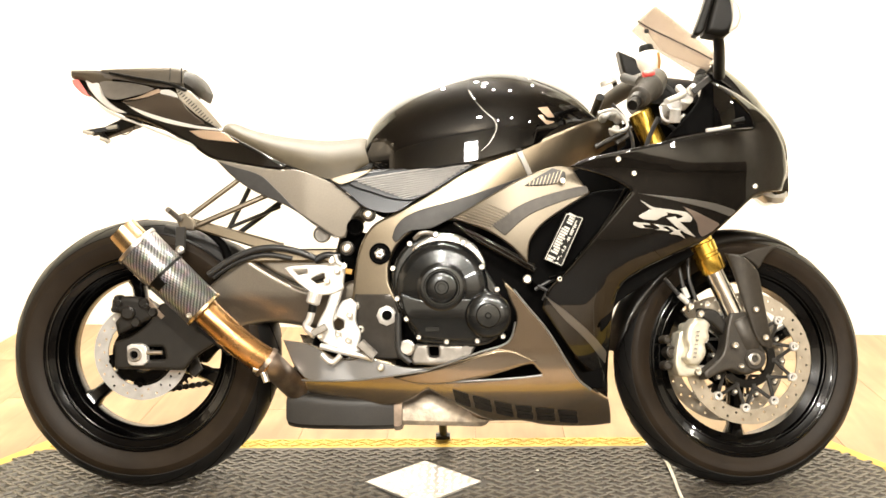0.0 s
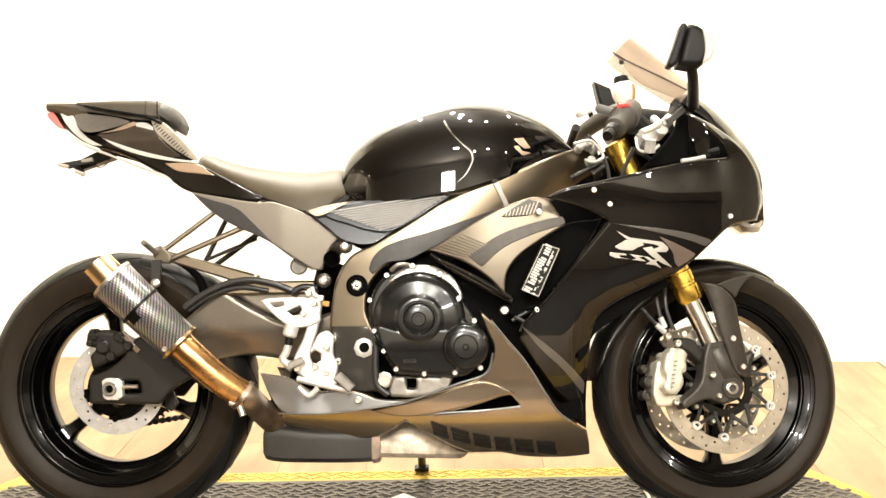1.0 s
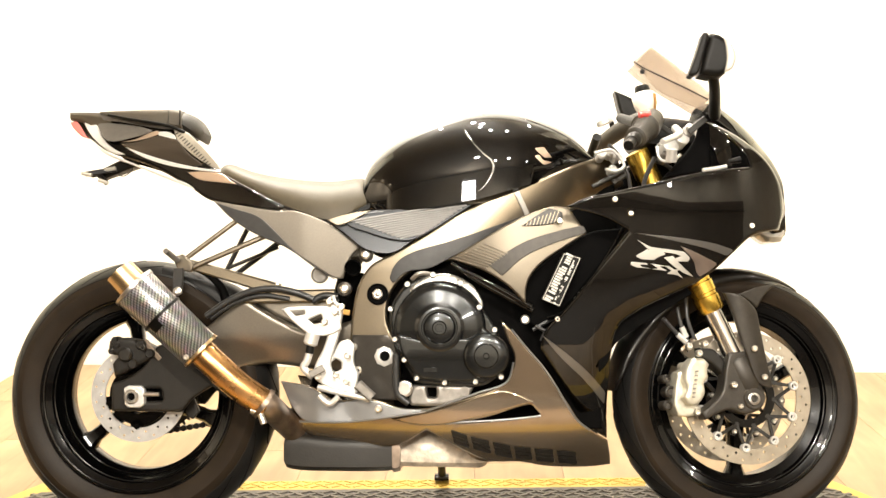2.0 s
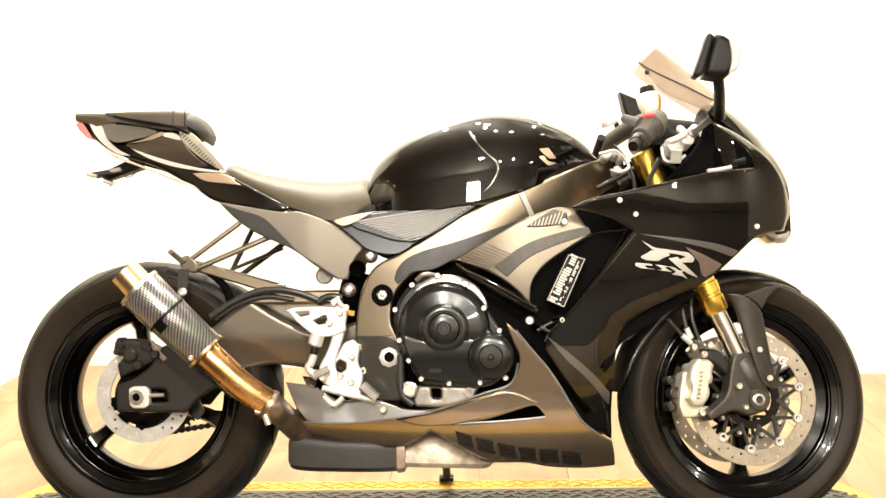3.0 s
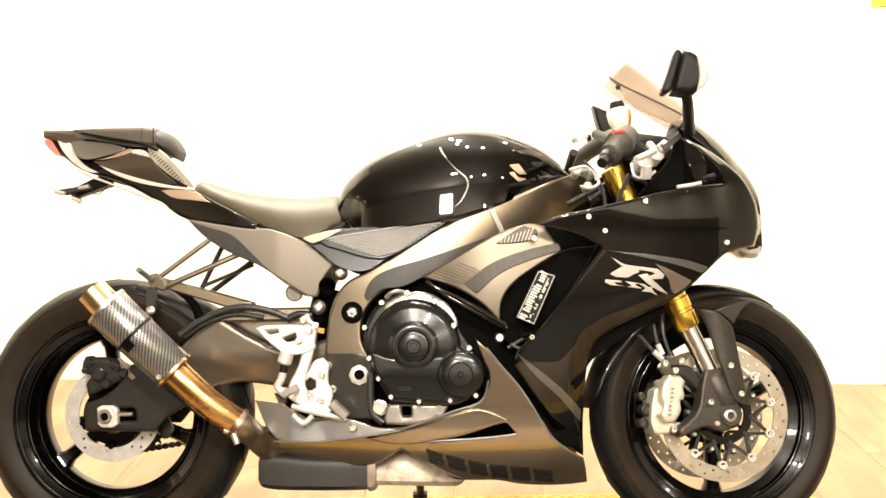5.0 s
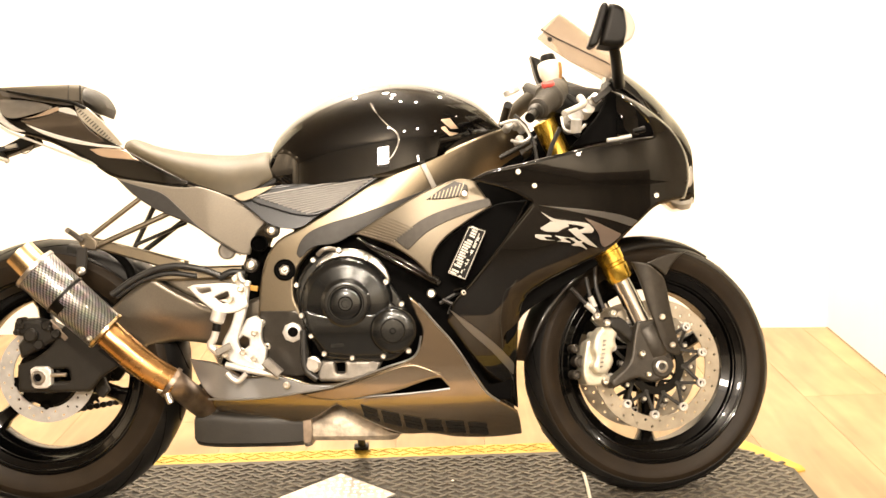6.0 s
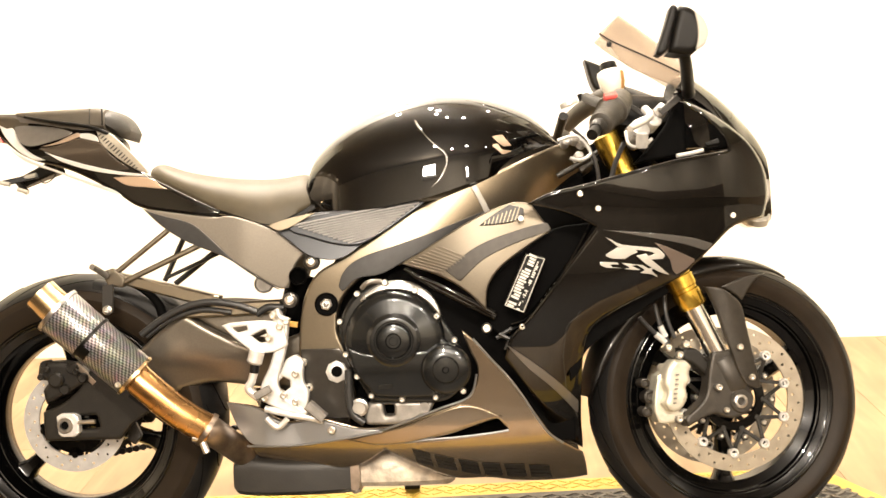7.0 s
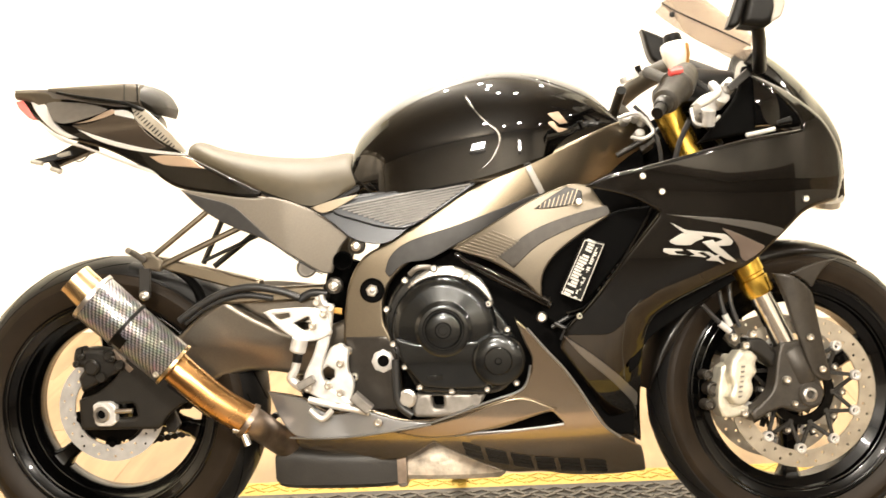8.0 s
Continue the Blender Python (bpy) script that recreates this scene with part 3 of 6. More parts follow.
PL = 0.14
bm, by = B(), B()
ny, nx = int(2 * (HY + 0.07) / 0.0175), int(2 * HX / 0.028)
for j in range(ny):
    for i in range(nx):
        x = MX - HX + 0.014 + i * 0.028 + (0.004 if j % 2 else -0.004)
        y = -HY - 0.062 + j * 0.0175
        edge = HY - max(0, (abs(x - MX) - (HX - CX)) / CX) * CY
        if abs(x - MX) + abs(y) < PL + 0.02:
            continue
        a = radians(32) if (i + j) % 2 else radians(-32)
        if abs(y) < edge - 0.012:
            tread_bar(bm, x, y, a, 0.029, 0.0128)
        elif edge + 0.012 < abs(y) < edge + 0.06 and abs(x - MX) < HX - CX:
            tread_bar(by, x, y, a, z=-0.006, h=0.002)
tagged(part("tread", bm, M_TREAD, rubber_mat), kind="stuff")
tagged(part("border_tread", by, M_YEL, rubber_mat), kind="stuff")

diamond_plate = tagged(new("tread_plate"), "square bright metal tread plate set cornerwise in the mat", "plate")
part("plate", flat_slab(B(), [(MX - PL, 0), (MX, -PL), (MX + PL, 0), (MX, PL)], -0.004, 0.0015, 0.002), M_PLATE, diamond_plate)
bm = B()
for i in range(-6, 7):
    for j in range(-6, 7):
        x, y = MX + i * 0.02, j * 0.02
        if abs(x - MX) + abs(y) < PL - 0.018:
            tread_bar(bm, x, y, radians(90) if (i + j) % 2 else 0, 0.016, 0.006, 0.0015, 0.0018)
tagged(part("lug", bm, M_PLATE, diamond_plate), kind="stuff")

# ---- motorcycle ----
bike = tagged(new("motorcycle"), "black and grey sport motorcycle with gold forks leaning on its stand", "motorcycle")
bike.matrix_world = pose(0, 0, 0, -LEAN)
RAKE, STEER = radians(24), radians(12.5)
WHEEL_F = Vector((1.39, 0, 0.298))
TURNED = Matrix.Translation(WHEEL_F) @ Matrix.Rotation(STEER, 4, (-math.sin(RAKE), 0, math.cos(RAKE))) @ Matrix.Translation(-WHEEL_F)
WHEEL_R = Vector((0, 0, 0.315))
FRONT_C, FRONT_STEER = Vector((1.3985, 0, 0.2875)), radians(9.7)
ROLLED = Matrix.Translation(FRONT_C) @ Matrix.Rotation(FRONT_STEER, 4, (-math.sin(RAKE), 0, math.cos(RAKE))) @ Matrix.Translation(-FRONT_C)


def both(name, material, outline, yf, label="", left=True, **kw):
    """A body panel, and its twin on the other flank."""
    ob = part(name, sheet(B(), outline, yf, **kw), material, bike, label)
    if left:
        part(name, sheet(B(), outline, yf, mirror=True, **kw), material, bike, label)
    return ob


def tyre_profile(R, W, rim):
    """Loop of (y, r): rounded crown, sidewalls, beads."""
    out = []
    for k in range(25):
        a = radians(-78 + 156 * k / 24)
        out.append((W / 2 * math.sin(a) / math.sin(radians(78)), R - (W / 2) * 0.62 * (1 - math.cos(a)) - 0.004 * abs(math.sin(a)) ** 4))
    y, r = out[-1]
    side = [(W / 2 * 0.985, r - 0.014), (W / 2 * 0.93, rim + 0.022), (W / 2 * 0.86, rim + 0.006), (W / 2 * 0.8, rim - 0.004)]
    return out + side + [(-a, b) for a, b in reversed(side)]


def wheel(name, c, R, W, rim, spokes, label, xf=None):
    w = part(name, ring(B(), c, (0, 1, 0), [(W * 0.42, rim - 0.001), (W * 0.455, rim + 0.007), (W * 0.44, rim + 0.011), (W * 0.415, rim + 0.004), (W * 0.36, rim - 0.005), (W * 0.25, rim - 0.012), (0.02, rim - 0.028), (-0.02, rim - 0.028), (-W * 0.25, rim - 0.012), (-W * 0.36, rim - 0.005), (-W * 0.415, rim + 0.004), (-W * 0.44, rim + 0.011), (-W * 0.455, rim + 0.007), (-W * 0.42, rim - 0.001), (-W * 0.38, rim - 0.014), (-W * 0.26, rim - 0.022), (-0.024, rim - 0.04), (0.024, rim - 0.04), (W * 0.26, rim - 0.022), (W * 0.38, rim - 0.014)]), M_RIM, bike, label, xf)
    part("tyre", ring(B(), c, (0, 1, 0), tyre_profile(R, W, rim), 128), M_RUB, w, "black road tyre with a shallow tread", xf)
    band = []
    for k in range(21):
        a = radians(-62 + 124 * k / 20)
        band.append((W / 2 * math.sin(a) / math.sin(radians(78)), R - (W / 2) * 0.62 * (1 - math.cos(a)) - 0.004 * abs(math.sin(a)) ** 4 + 0.0016))
    band += [(y * 0.985, r - 0.006) for y, r in reversed(band)]
    part("tread_band", ring(B(), c, (0, 1, 0), band, 128), M_BAND, w, "dark blue-grey tread band", xf)
    for yy, rr in ((0.435, rim + 0.001), (0.33, rim - 0.017), (0.18, rim - 0.03)):
        for q in (-1, 1):
            part("rim_lip", ring(B(), c + Vector((0, q * W * yy, 0)), (0, 1, 0), [(0.0028 * math.cos(j * math.pi / 4), rr + 0.0028 * math.sin(j * math.pi / 4)) for j in range(8)]), M_LIP, w, "", xf)
    for k in range(16):
        a0 = 2 * math.pi * k / 16
        for q in (-1, 1):
            pts = []
            for i in range(9):
                t = i / 8
                yy = q * W * (0.06 + 0.36 * t)
                b = math.asin(min(1, abs(yy) / (W / 2) * math.sin(radians(78))))
                rr = R - (W / 2) * 0.62 * (1 - math.cos(b)) - 0.004 * math.sin(b) ** 4 + 0.001
                a = a0 + (0.1 if q > 0 else 0) + 0.42 * t * t + 0.05 * t
                pts.append(c + Vector((math.cos(a) * rr, yy, math.sin(a) * rr)))
            part("tread_groove", tube(B(), pts, (0.0022, 0.001), 5, 2), M_CAVITY, w, "", xf)
    part("hub", turn(B(), c + Vector((0, -0.075, 0)), (0, 1, 0), [(0, 0.028), (0.004, 0.034), (0.03, 0.042), (0.075, 0.048), (0.12, 0.042), (0.146, 0.034), (0.15, 0.028)], 32), M_RIM, w, "", xf)
    for a in spokes:
        a = radians(a)
        d, s = Vector((math.cos(a), 0, math.sin(a))), Vector((-math.sin(a), 0, math.cos(a)))
        bm = B()
        rows = []
        for t, hw, hy in ((0.03, 0.03, 0.028), (0.06, 0.02, 0.024), (0.6 * rim, 0.015, 0.02), (rim - 0.06, 0.016, 0.02), (rim - 0.035, 0.026, 0.026), (rim - 0.022, 0.045, 0.032)):
            rows.append([bm.verts.new(c + d * t + s * u * hw + Vector((0, v * hy, 0))) for u, v in ((-1, -0.5), (-0.6, -1), (0.6, -1), (1, -0.5), (1, 0.5), (0.6, 1), (-0.6, 1), (-1, 0.5))])
        for A, Bq in zip(rows, rows[1:]):
            for i in range(8):
                bm.faces.new((A[i], A[(i + 1) % 8], Bq[(i + 1) % 8], Bq[i]))
        bm.faces.new(rows[0]), bm.faces.new(rows[-1])
        part("spoke", bm, M_RIM, w, "", xf)
    return w


def disc(name, c, y, r0, r1, n, parent, xf=None, rows=((0.3, 0.0), (0.7, 0.5)), t=0.005, material=None):
    """A drilled brake disc: the ring is pierced by n holes a row."""
    hole = 0.0032
    bm = B()
    out = [(r1 * math.cos(a), r1 * math.sin(a)) for a in (2 * math.pi * i / 96 for i in range(96))]
    inn = [(r0 * math.cos(a), r0 * math.sin(a)) for a in (2 * math.pi * i / 72 for i in range(72))]
    holes = [inn]
    for f, off in rows:
        rr = r0 + (r1 - r0) * f
        for i in range(n):
            a = 2 * math.pi * (i + off) / n
            holes.append([(rr * math.cos(a) + hole * math.cos(b), rr * math.sin(a) + hole * math.sin(b)) for b in (2 * math.pi * k / 8 for k in range(8))])
    from mathutils.geometry import delaunay_2d_cdt
    vs, es, k = [], [], 0
    for L in [out] + holes:
        vs += [Vector(p) for p in L]
        es += [(k + i, k + (i + 1) % len(L)) for i in range(len(L))]
        k += len(L)
    V, E, F = delaunay_2d_cdt(vs, es, [], 1, 1e-6)[:3]
    P = np.array([(v.x, v.y) for v in V])
    mid = np.array([P[list(f)].mean(0) for f in F])
    ok = np.linalg.norm(mid, axis=1) > r0 * 0.999
    for f, off in rows:
        rr = r0 + (r1 - r0) * f
        for i in range(n):
            a = 2 * math.pi * (i + off) / n
            ok &= np.linalg.norm(mid - np.array([rr * math.cos(a), rr * math.sin(a)]), axis=1) > hole * 0.95
    F = [f for f, k in zip(F, ok) if k]
    fr = [bm.verts.new((c[0] + v.x, y - t / 2, c[2] + v.y)) for v in V]
    bk = [bm.verts.new((c[0] + v.x, y + t / 2, c[2] + v.y)) for v in V]
    seen = set()
    for f in F:
        bm.faces.new([fr[i] for i in f])
        bm.faces.new([bk[i] for i in reversed(f)])
        seen |= set(zip(f, list(f[1:]) + [f[0]]))
    for a, b in seen:
        if (b, a) not in seen:
            bm.faces.new((fr[b], fr[a], bk[a], bk[b]))
    return part(name, bm, material or M_DISC, parent, "drilled steel brake disc", xf)


rear_wheel = wheel("rear_wheel", WHEEL_R, 0.315, 0.185, 0.218, (219, 339, 99), "gloss black three-spoke rear wheel")
front_wheel = wheel("front_wheel", FRONT_C, 0.293, 0.122, 0.218, (26, 146, 266), "gloss black three-spoke front wheel", ROLLED)
disc("rear_disc", WHEEL_R + Vector((0, 0, 0.003)), -0.066, 0.079, 0.112, 18, rear_wheel, material=M_DISCR)
part("disc_carrier", ring(B(), WHEEL_R + Vector((0, -0.061, 0)), (0, 1, 0), [(-0.004, 0.045), (0.004, 0.045), (0.004, 0.07), (-0.004, 0.07)], 48), M_RIM, rear_wheel)
for k in range(5):
    a = 2 * math.pi * (k + 0.7) / 5
    part("disc_lug", turn(B(), WHEEL_R + Vector((math.cos(a) * 0.073, -0.061, math.sin(a) * 0.073)), (0, -1, 0), [(-0.004, 0.016), (0.004, 0.016), (0.004, 0.008), (0.008, 0.007)], 16), M_RIM, rear_wheel)


# rear wheel fittings
TANK_E, TANK_F = 1.95, 4.0
TANK_TOP = [(0.522, 0.755), (0.527, 0.799), (0.544, 0.848), (0.570, 0.878), (0.609, 0.909), (0.661, 0.937), (0.730, 0.962), (0.799, 0.975), (0.867, 0.973), (0.935, 0.958), (1.002, 0.929), (1.042, 0.895), (1.074, 0.852)]
TANK_BOT = [(0.523, 0.738), (0.628, 0.730), (0.705, 0.737), (0.795, 0.750), (0.885, 0.775), (0.987, 0.806), (1.072, 0.846)]
TANK_WID = [(0.53, 0.1), (0.6, 0.145), (0.7, 0.165), (0.85, 0.17), (0.95, 0.14), (1.06, 0.07)]
tank = part("fuel_tank", hull(B(), TANK_TOP, TANK_BOT, TANK_WID, TANK_E, 64, 26, TANK_F), M_BLACK, bike, "gloss black fuel tank", sharp=60)


def tank_y(x, z):
    zt, zb, w = along(TANK_TOP, x), along(TANK_BOT, x), along(TANK_WID, x)
    s = min(0.999, max(0, (z - zb) / max(0.01, zt - zb))) ** TANK_F
    return -w * (1 - s) ** (1 / TANK_E)


def off(f, d):
    return lambda x, z: f(x, z) - d


seam = [(0.759, 0.957), (0.764, 0.945), (0.774, 0.907), (0.793, 0.876), (0.814, 0.853), (0.832, 0.836), (0.834, 0.815), (0.819, 0.786), (0.798, 0.767), (0.783, 0.754), (0.776, 0.746)]
part("tank_seam", tube(B(), [(x, tank_y(x, z) + 0.0005, z) for x, z in seam], 0.0034, 10), M_GLINT, tank, "raised panel seam in a highlight tone")
for row in ([(0.880, 0.949), (0.934, 0.932), (1.001, 0.904), (1.050, 0.872)], [(0.814, 0.953), (0.893, 0.932), (0.972, 0.900), (1.034, 0.866)]):
    part("tank_crease", tube(B(), [(x, tank_y(x, z) + 0.0018, z) for x, z in row], 0.0032, 10), M_BLACK, tank, "moulded crease along the tank top")
for o in ([(0.929, 0.868), (0.951, 0.871), (0.969, 0.848), (0.953, 0.846), (0.940, 0.856)], [(0.927, 0.850), (0.940, 0.853), (0.948, 0.840), (0.970, 0.837), (0.950, 0.829)]):
    part("tank_badge", sheet(B(), o, off(tank_y, 0.003), 0.001, 0.0008, 0.01, smooth=False), M_BRONZE, tank, "champagne coloured badge")
part("tank_panel", sheet(B(), [(0.888, 0.909), (0.940, 0.905), (0.993, 0.889), (1.033, 0.870), (0.992, 0.867), (0.926, 0.882), (0.893, 0.892)], off(tank_y, 0.002), 0.001, 0.003, 0.012), M_BLACK, tank, "gloss black inset tank panel")

# seats
part("rider_seat", hull(B(), [(0.181, 0.848), (0.204, 0.862), (0.258, 0.843), (0.330, 0.827), (0.410, 0.817), (0.465, 0.816), (0.524, 0.821), (0.545, 0.800)], [(0.191, 0.829), (0.246, 0.804), (0.325, 0.762), (0.390, 0.735), (0.456, 0.714), (0.521, 0.738), (0.563, 0.763)], [(0.2, 0.06), (0.3, 0.1), (0.42, 0.13), (0.5, 0.125), (0.58, 0.09)], 2.1), M_VINYL, bike, "black vinyl rider seat", sharp=60)
part("seat_base", hull(B(), [(0.198, 0.825), (0.257, 0.803), (0.336, 0.760), (0.415, 0.726), (0.454, 0.718), (0.520, 0.740), (0.565, 0.771)], [(0.200, 0.816), (0.259, 0.788), (0.338, 0.749), (0.416, 0.716), (0.458, 0.704), (0.521, 0.729), (0.566, 0.746)], [(0.2, 0.06), (0.3, 0.1), (0.42, 0.13), (0.5, 0.128), (0.6, 0.1)], 5), M_PLAST, bike, "black seat base", sharp=60)
pillion = part("pillion_seat", hull(B(), [(-0.100, 0.990), (-0.070, 0.990), (0.005, 0.989), (0.085, 0.988), (0.106, 0.983)], [(-0.100, 0.984), (-0.062, 0.974), (0.005, 0.960), (0.072, 0.949), (0.106, 0.944)], [(-0.1, 0.05), (0.0, 0.085), (0.11, 0.095)], 5), M_SEATP, bike, "grey-brown vinyl pillion pad", sharp=50)
part("pillion_nose", hull(B(), [(0.085, 0.986), (0.102, 0.985), (0.120, 0.979), (0.135, 0.967), (0.145, 0.950), (0.148, 0.938)], [(0.085, 0.966), (0.102, 0.952), (0.122, 0.938), (0.134, 0.931), (0.143, 0.932), (0.148, 0.936)], [(0.085, 0.088), (0.11, 0.085), (0.135, 0.065), (0.148, 0.04)], 2.8), M_SEATD, pillion, "dark rounded nose of the pillion pad", sharp=60)
part("pillion_base", tube(B(), [(-0.072, -0.072, 0.976), (-0.008, -0.095, 0.960), (0.072, -0.100, 0.944), (0.112, -0.100, 0.928), (0.140, -0.080, 0.908)], (0.003, 0.005), 8), M_PLAST, pillion, "black pillion pad base")
part("pillion_strap", tube(B(), [(0.104, -0.096, 0.945), (0.105, -0.097, 0.962), (0.103, -0.09, 0.981)], 0.0018, 8), M_PLAST, pillion, "black pillion strap seam")
part("pillion_strap", tube(B(), [(0.076, -0.094, 0.950), (0.077, -0.094, 0.966), (0.076, -0.088, 0.984)], 0.0012, 8), M_SEATD, pillion, "stitched pillion seam")

# tail
both("tail_panel", M_BLACK, [(-0.181, 0.989), (-0.093, 0.976), (-0.005, 0.958), (0.093, 0.932), (0.141, 0.883), (0.200, 0.833), (0.276, 0.789), (0.358, 0.745), (0.342, 0.736), (0.262, 0.747), (0.177, 0.766), (0.125, 0.800), (0.028, 0.853), (-0.069, 0.886), (-0.118, 0.920), (-0.150, 0.946)], y_tail, "gloss black tail fairing", roll=0.006, thick=0.003, grid=0.014, left=False)
part("tail_panel", sheet(B(), [(-0.180, 0.987), (-0.092, 0.969), (-0.003, 0.942), (0.071, 0.902), (0.112, 0.845), (0.200, 0.802), (0.276, 0.769), (0.349, 0.740), (0.262, 0.747), (0.177, 0.766), (0.125, 0.800), (0.028, 0.853), (-0.069, 0.886), (-0.118, 0.920), (-0.150, 0.946)], y_tail, mirror=True, roll=0.006, thick=0.003, grid=0.014), M_BLACK, bike, "gloss black tail fairing")
part("tail_deck", hull(B(), [(-0.184, 0.990), (-0.140, 0.989), (-0.098, 0.986), (-0.002, 0.968), (0.080, 0.950), (0.114, 0.924)], [(-0.176, 0.977), (-0.133, 0.964), (-0.078, 0.925), (0.017, 0.883), (0.085, 0.861), (0.119, 0.854)], [(-0.17, 0.04), (-0.1, 0.055), (0.1, 0.065), (0.15, 0.06)], 4), M_SIDE, bike, "grey tail deck", sharp=50)
both("tail_top_strip", M_TAILG, [(-0.182, 0.992), (-0.102, 0.987), (-0.029, 0.974), (0.058, 0.950), (0.094, 0.936), (0.060, 0.938), (0.002, 0.950), (-0.056, 0.962), (-0.143, 0.972), (-0.169, 0.973)], off(y_tail, 0.004), "grey upper tail strip", roll=0.002, thick=0.003, grid=0.012, left=False)
both("tail_side_trim", M_SILVER, [(-0.143, 0.968), (-0.108, 0.962), (-0.085, 0.920), (-0.056, 0.894), (-0.027, 0.879), (-0.056, 0.882), (-0.095, 0.908), (-0.125, 0.939)], off(y_tail, 0.004), "silver tail side trim", roll=0.003, thick=0.002, grid=0.01, left=False)
both("tail_upper_facet", M_TAILG, [(-0.106, 0.961), (-0.056, 0.957), (0.002, 0.947), (0.039, 0.934), (0.021, 0.925), (-0.009, 0.917), (-0.046, 0.910), (-0.072, 0.914), (-0.089, 0.930)], lambda x, z: y_tail(x, z) - 0.016 + 0.25 * max(0, z - 0.91), "grey tail facet", roll=0.002, thick=0.002, grid=0.01, left=False)
both("tail_slash", M_BRONZE, [(-0.039, 0.909), (-0.002, 0.916), (0.029, 0.929), (0.048, 0.934), (0.058, 0.926), (0.022, 0.915), (-0.008, 0.910)], off(y_tail, 0.005), "champagne tail slash", roll=0.0015, thick=0.001, grid=0.01, left=False)
both("tail_slash", M_SILVER, [(0.052, 0.931), (0.074, 0.930), (0.092, 0.921), (0.098, 0.909), (0.075, 0.916), (0.052, 0.922)], off(y_tail, 0.005), "silver tail slash", roll=0.0015, thick=0.001, grid=0.01, left=False)
both("tail_lower_facet", M_TAILW, [(-0.044, 0.907), (-0.001, 0.908), (0.053, 0.921), (0.078, 0.914), (0.101, 0.908), (0.125, 0.880), (0.152, 0.857), (0.186, 0.835), (0.131, 0.842), (0.062, 0.858), (0.007, 0.879)], lambda x, z: y_tail(x, z) - 0.004 - 0.12 * (z - 0.88), "bronze gloss tail facet", roll=0.003, thick=0.002, grid=0.01, left=False)
both("tail_ribbed_insert", M_PALE, [(0.089, 0.936), (0.116, 0.930), (0.148, 0.904), (0.180, 0.871), (0.208, 0.837), (0.197, 0.836), (0.159, 0.857), (0.129, 0.880), (0.101, 0.908)], off(y_tail, 0.005), "ribbed grey tail insert", roll=0.002, thick=0.002, grid=0.01, left=False)
for k in range(15):
    p = Vector((0.098, 0, 0.926)).lerp(Vector((0.178, 0, 0.849)), k / 14)
    w = 0.5 + 0.5 * math.sin(math.pi * (k + 1.5) / 17)
    part("tail_rib", beam(B(), (p.x - 0.002, y_tail(p.x, p.z) - 0.006, p.z - 0.006 * w), (p.x + 0.007 * w, y_tail(p.x, p.z) - 0.006, p.z + 0.001 * w), 0.0022, 0.003), M_CAST, bike)
both("tail_pinstripe", M_SILVER, [(-0.028, 0.897), (0.024, 0.877), (0.076, 0.860), (0.138, 0.844), (0.197, 0.833), (0.206, 0.828), (0.144, 0.836), (0.076, 0.850), (0.014, 0.872)], off(y_tail, 0.006), "silver pinstripe", roll=0.001, thick=0.001, grid=0.01, left=False)
both("tail_flash", M_BRONZE, [(0.124, 0.832), (0.165, 0.832), (0.210, 0.824), (0.229, 0.809), (0.245, 0.799), (0.199, 0.806), (0.152, 0.814)], off(y_tail, 0.003), "champagne tail flash decal", roll=0.002, thick=0.001, grid=0.01, left=False)
both("tail_keel", M_SILVER, [(-0.126, 0.925), (-0.077, 0.889), (-0.019, 0.863), (0.061, 0.830), (0.123, 0.806), (0.143, 0.791), (0.074, 0.818), (-0.008, 0.853), (-0.077, 0.881)], off(y_tail, 0.002), "silver lower tail edge", roll=0.002, thick=0.002, grid=0.01, left=False)
both("tail_lamp", M_RED, [(-0.177, 0.967), (-0.159, 0.969), (-0.145, 0.951), (-0.127, 0.923), (-0.141, 0.928), (-0.158, 0.942), (-0.170, 0.954)], off(y_tail, 0.002), "red tail lamp lens", roll=0.004, thick=0.02, grid=0.01, left=False)
bm = beam(B(), (-0.022, -0.020, 0.870), (-0.104, -0.020, 0.838), 0.03, 0.05, 0.024, 0.03)
plate_arm = part("plate_bracket", bm, M_PLAST, bike, "black number plate bracket")
for a, b in (((-0.061, -0.040, 0.851), (-0.128, -0.070, 0.836)), ((-0.108, -0.040, 0.841), (-0.077, -0.070, 0.814)), ((-0.086, 0.040, 0.860), (-0.160, 0.070, 0.851))):
    part("bracket_arm", beam(B(), a, b, 0.012, 0.008), M_PLAST, plate_arm)
for p, q in (((-0.134, -0.075, 0.838), (-0.111, -0.075, 0.832)), ((-0.094, -0.075, 0.821), (-0.072, -0.075, 0.813)), ((-0.089, -0.050, 0.847), (-0.062, -0.050, 0.852))):
    part("plate_lamp", beam(B(), p, q, 0.009, 0.012, bevel=0.35), M_LENS, plate_arm, "small pale plate lamp")
part("lamp_wire", tube(B(), [(-0.022, -0.030, 0.863), (-0.032, -0.030, 0.845), (-0.049, -0.030, 0.835), (-0.061, -0.030, 0.839), (-0.064, -0.030, 0.851)], 0.0016, 6), M_HOSE, plate_arm)

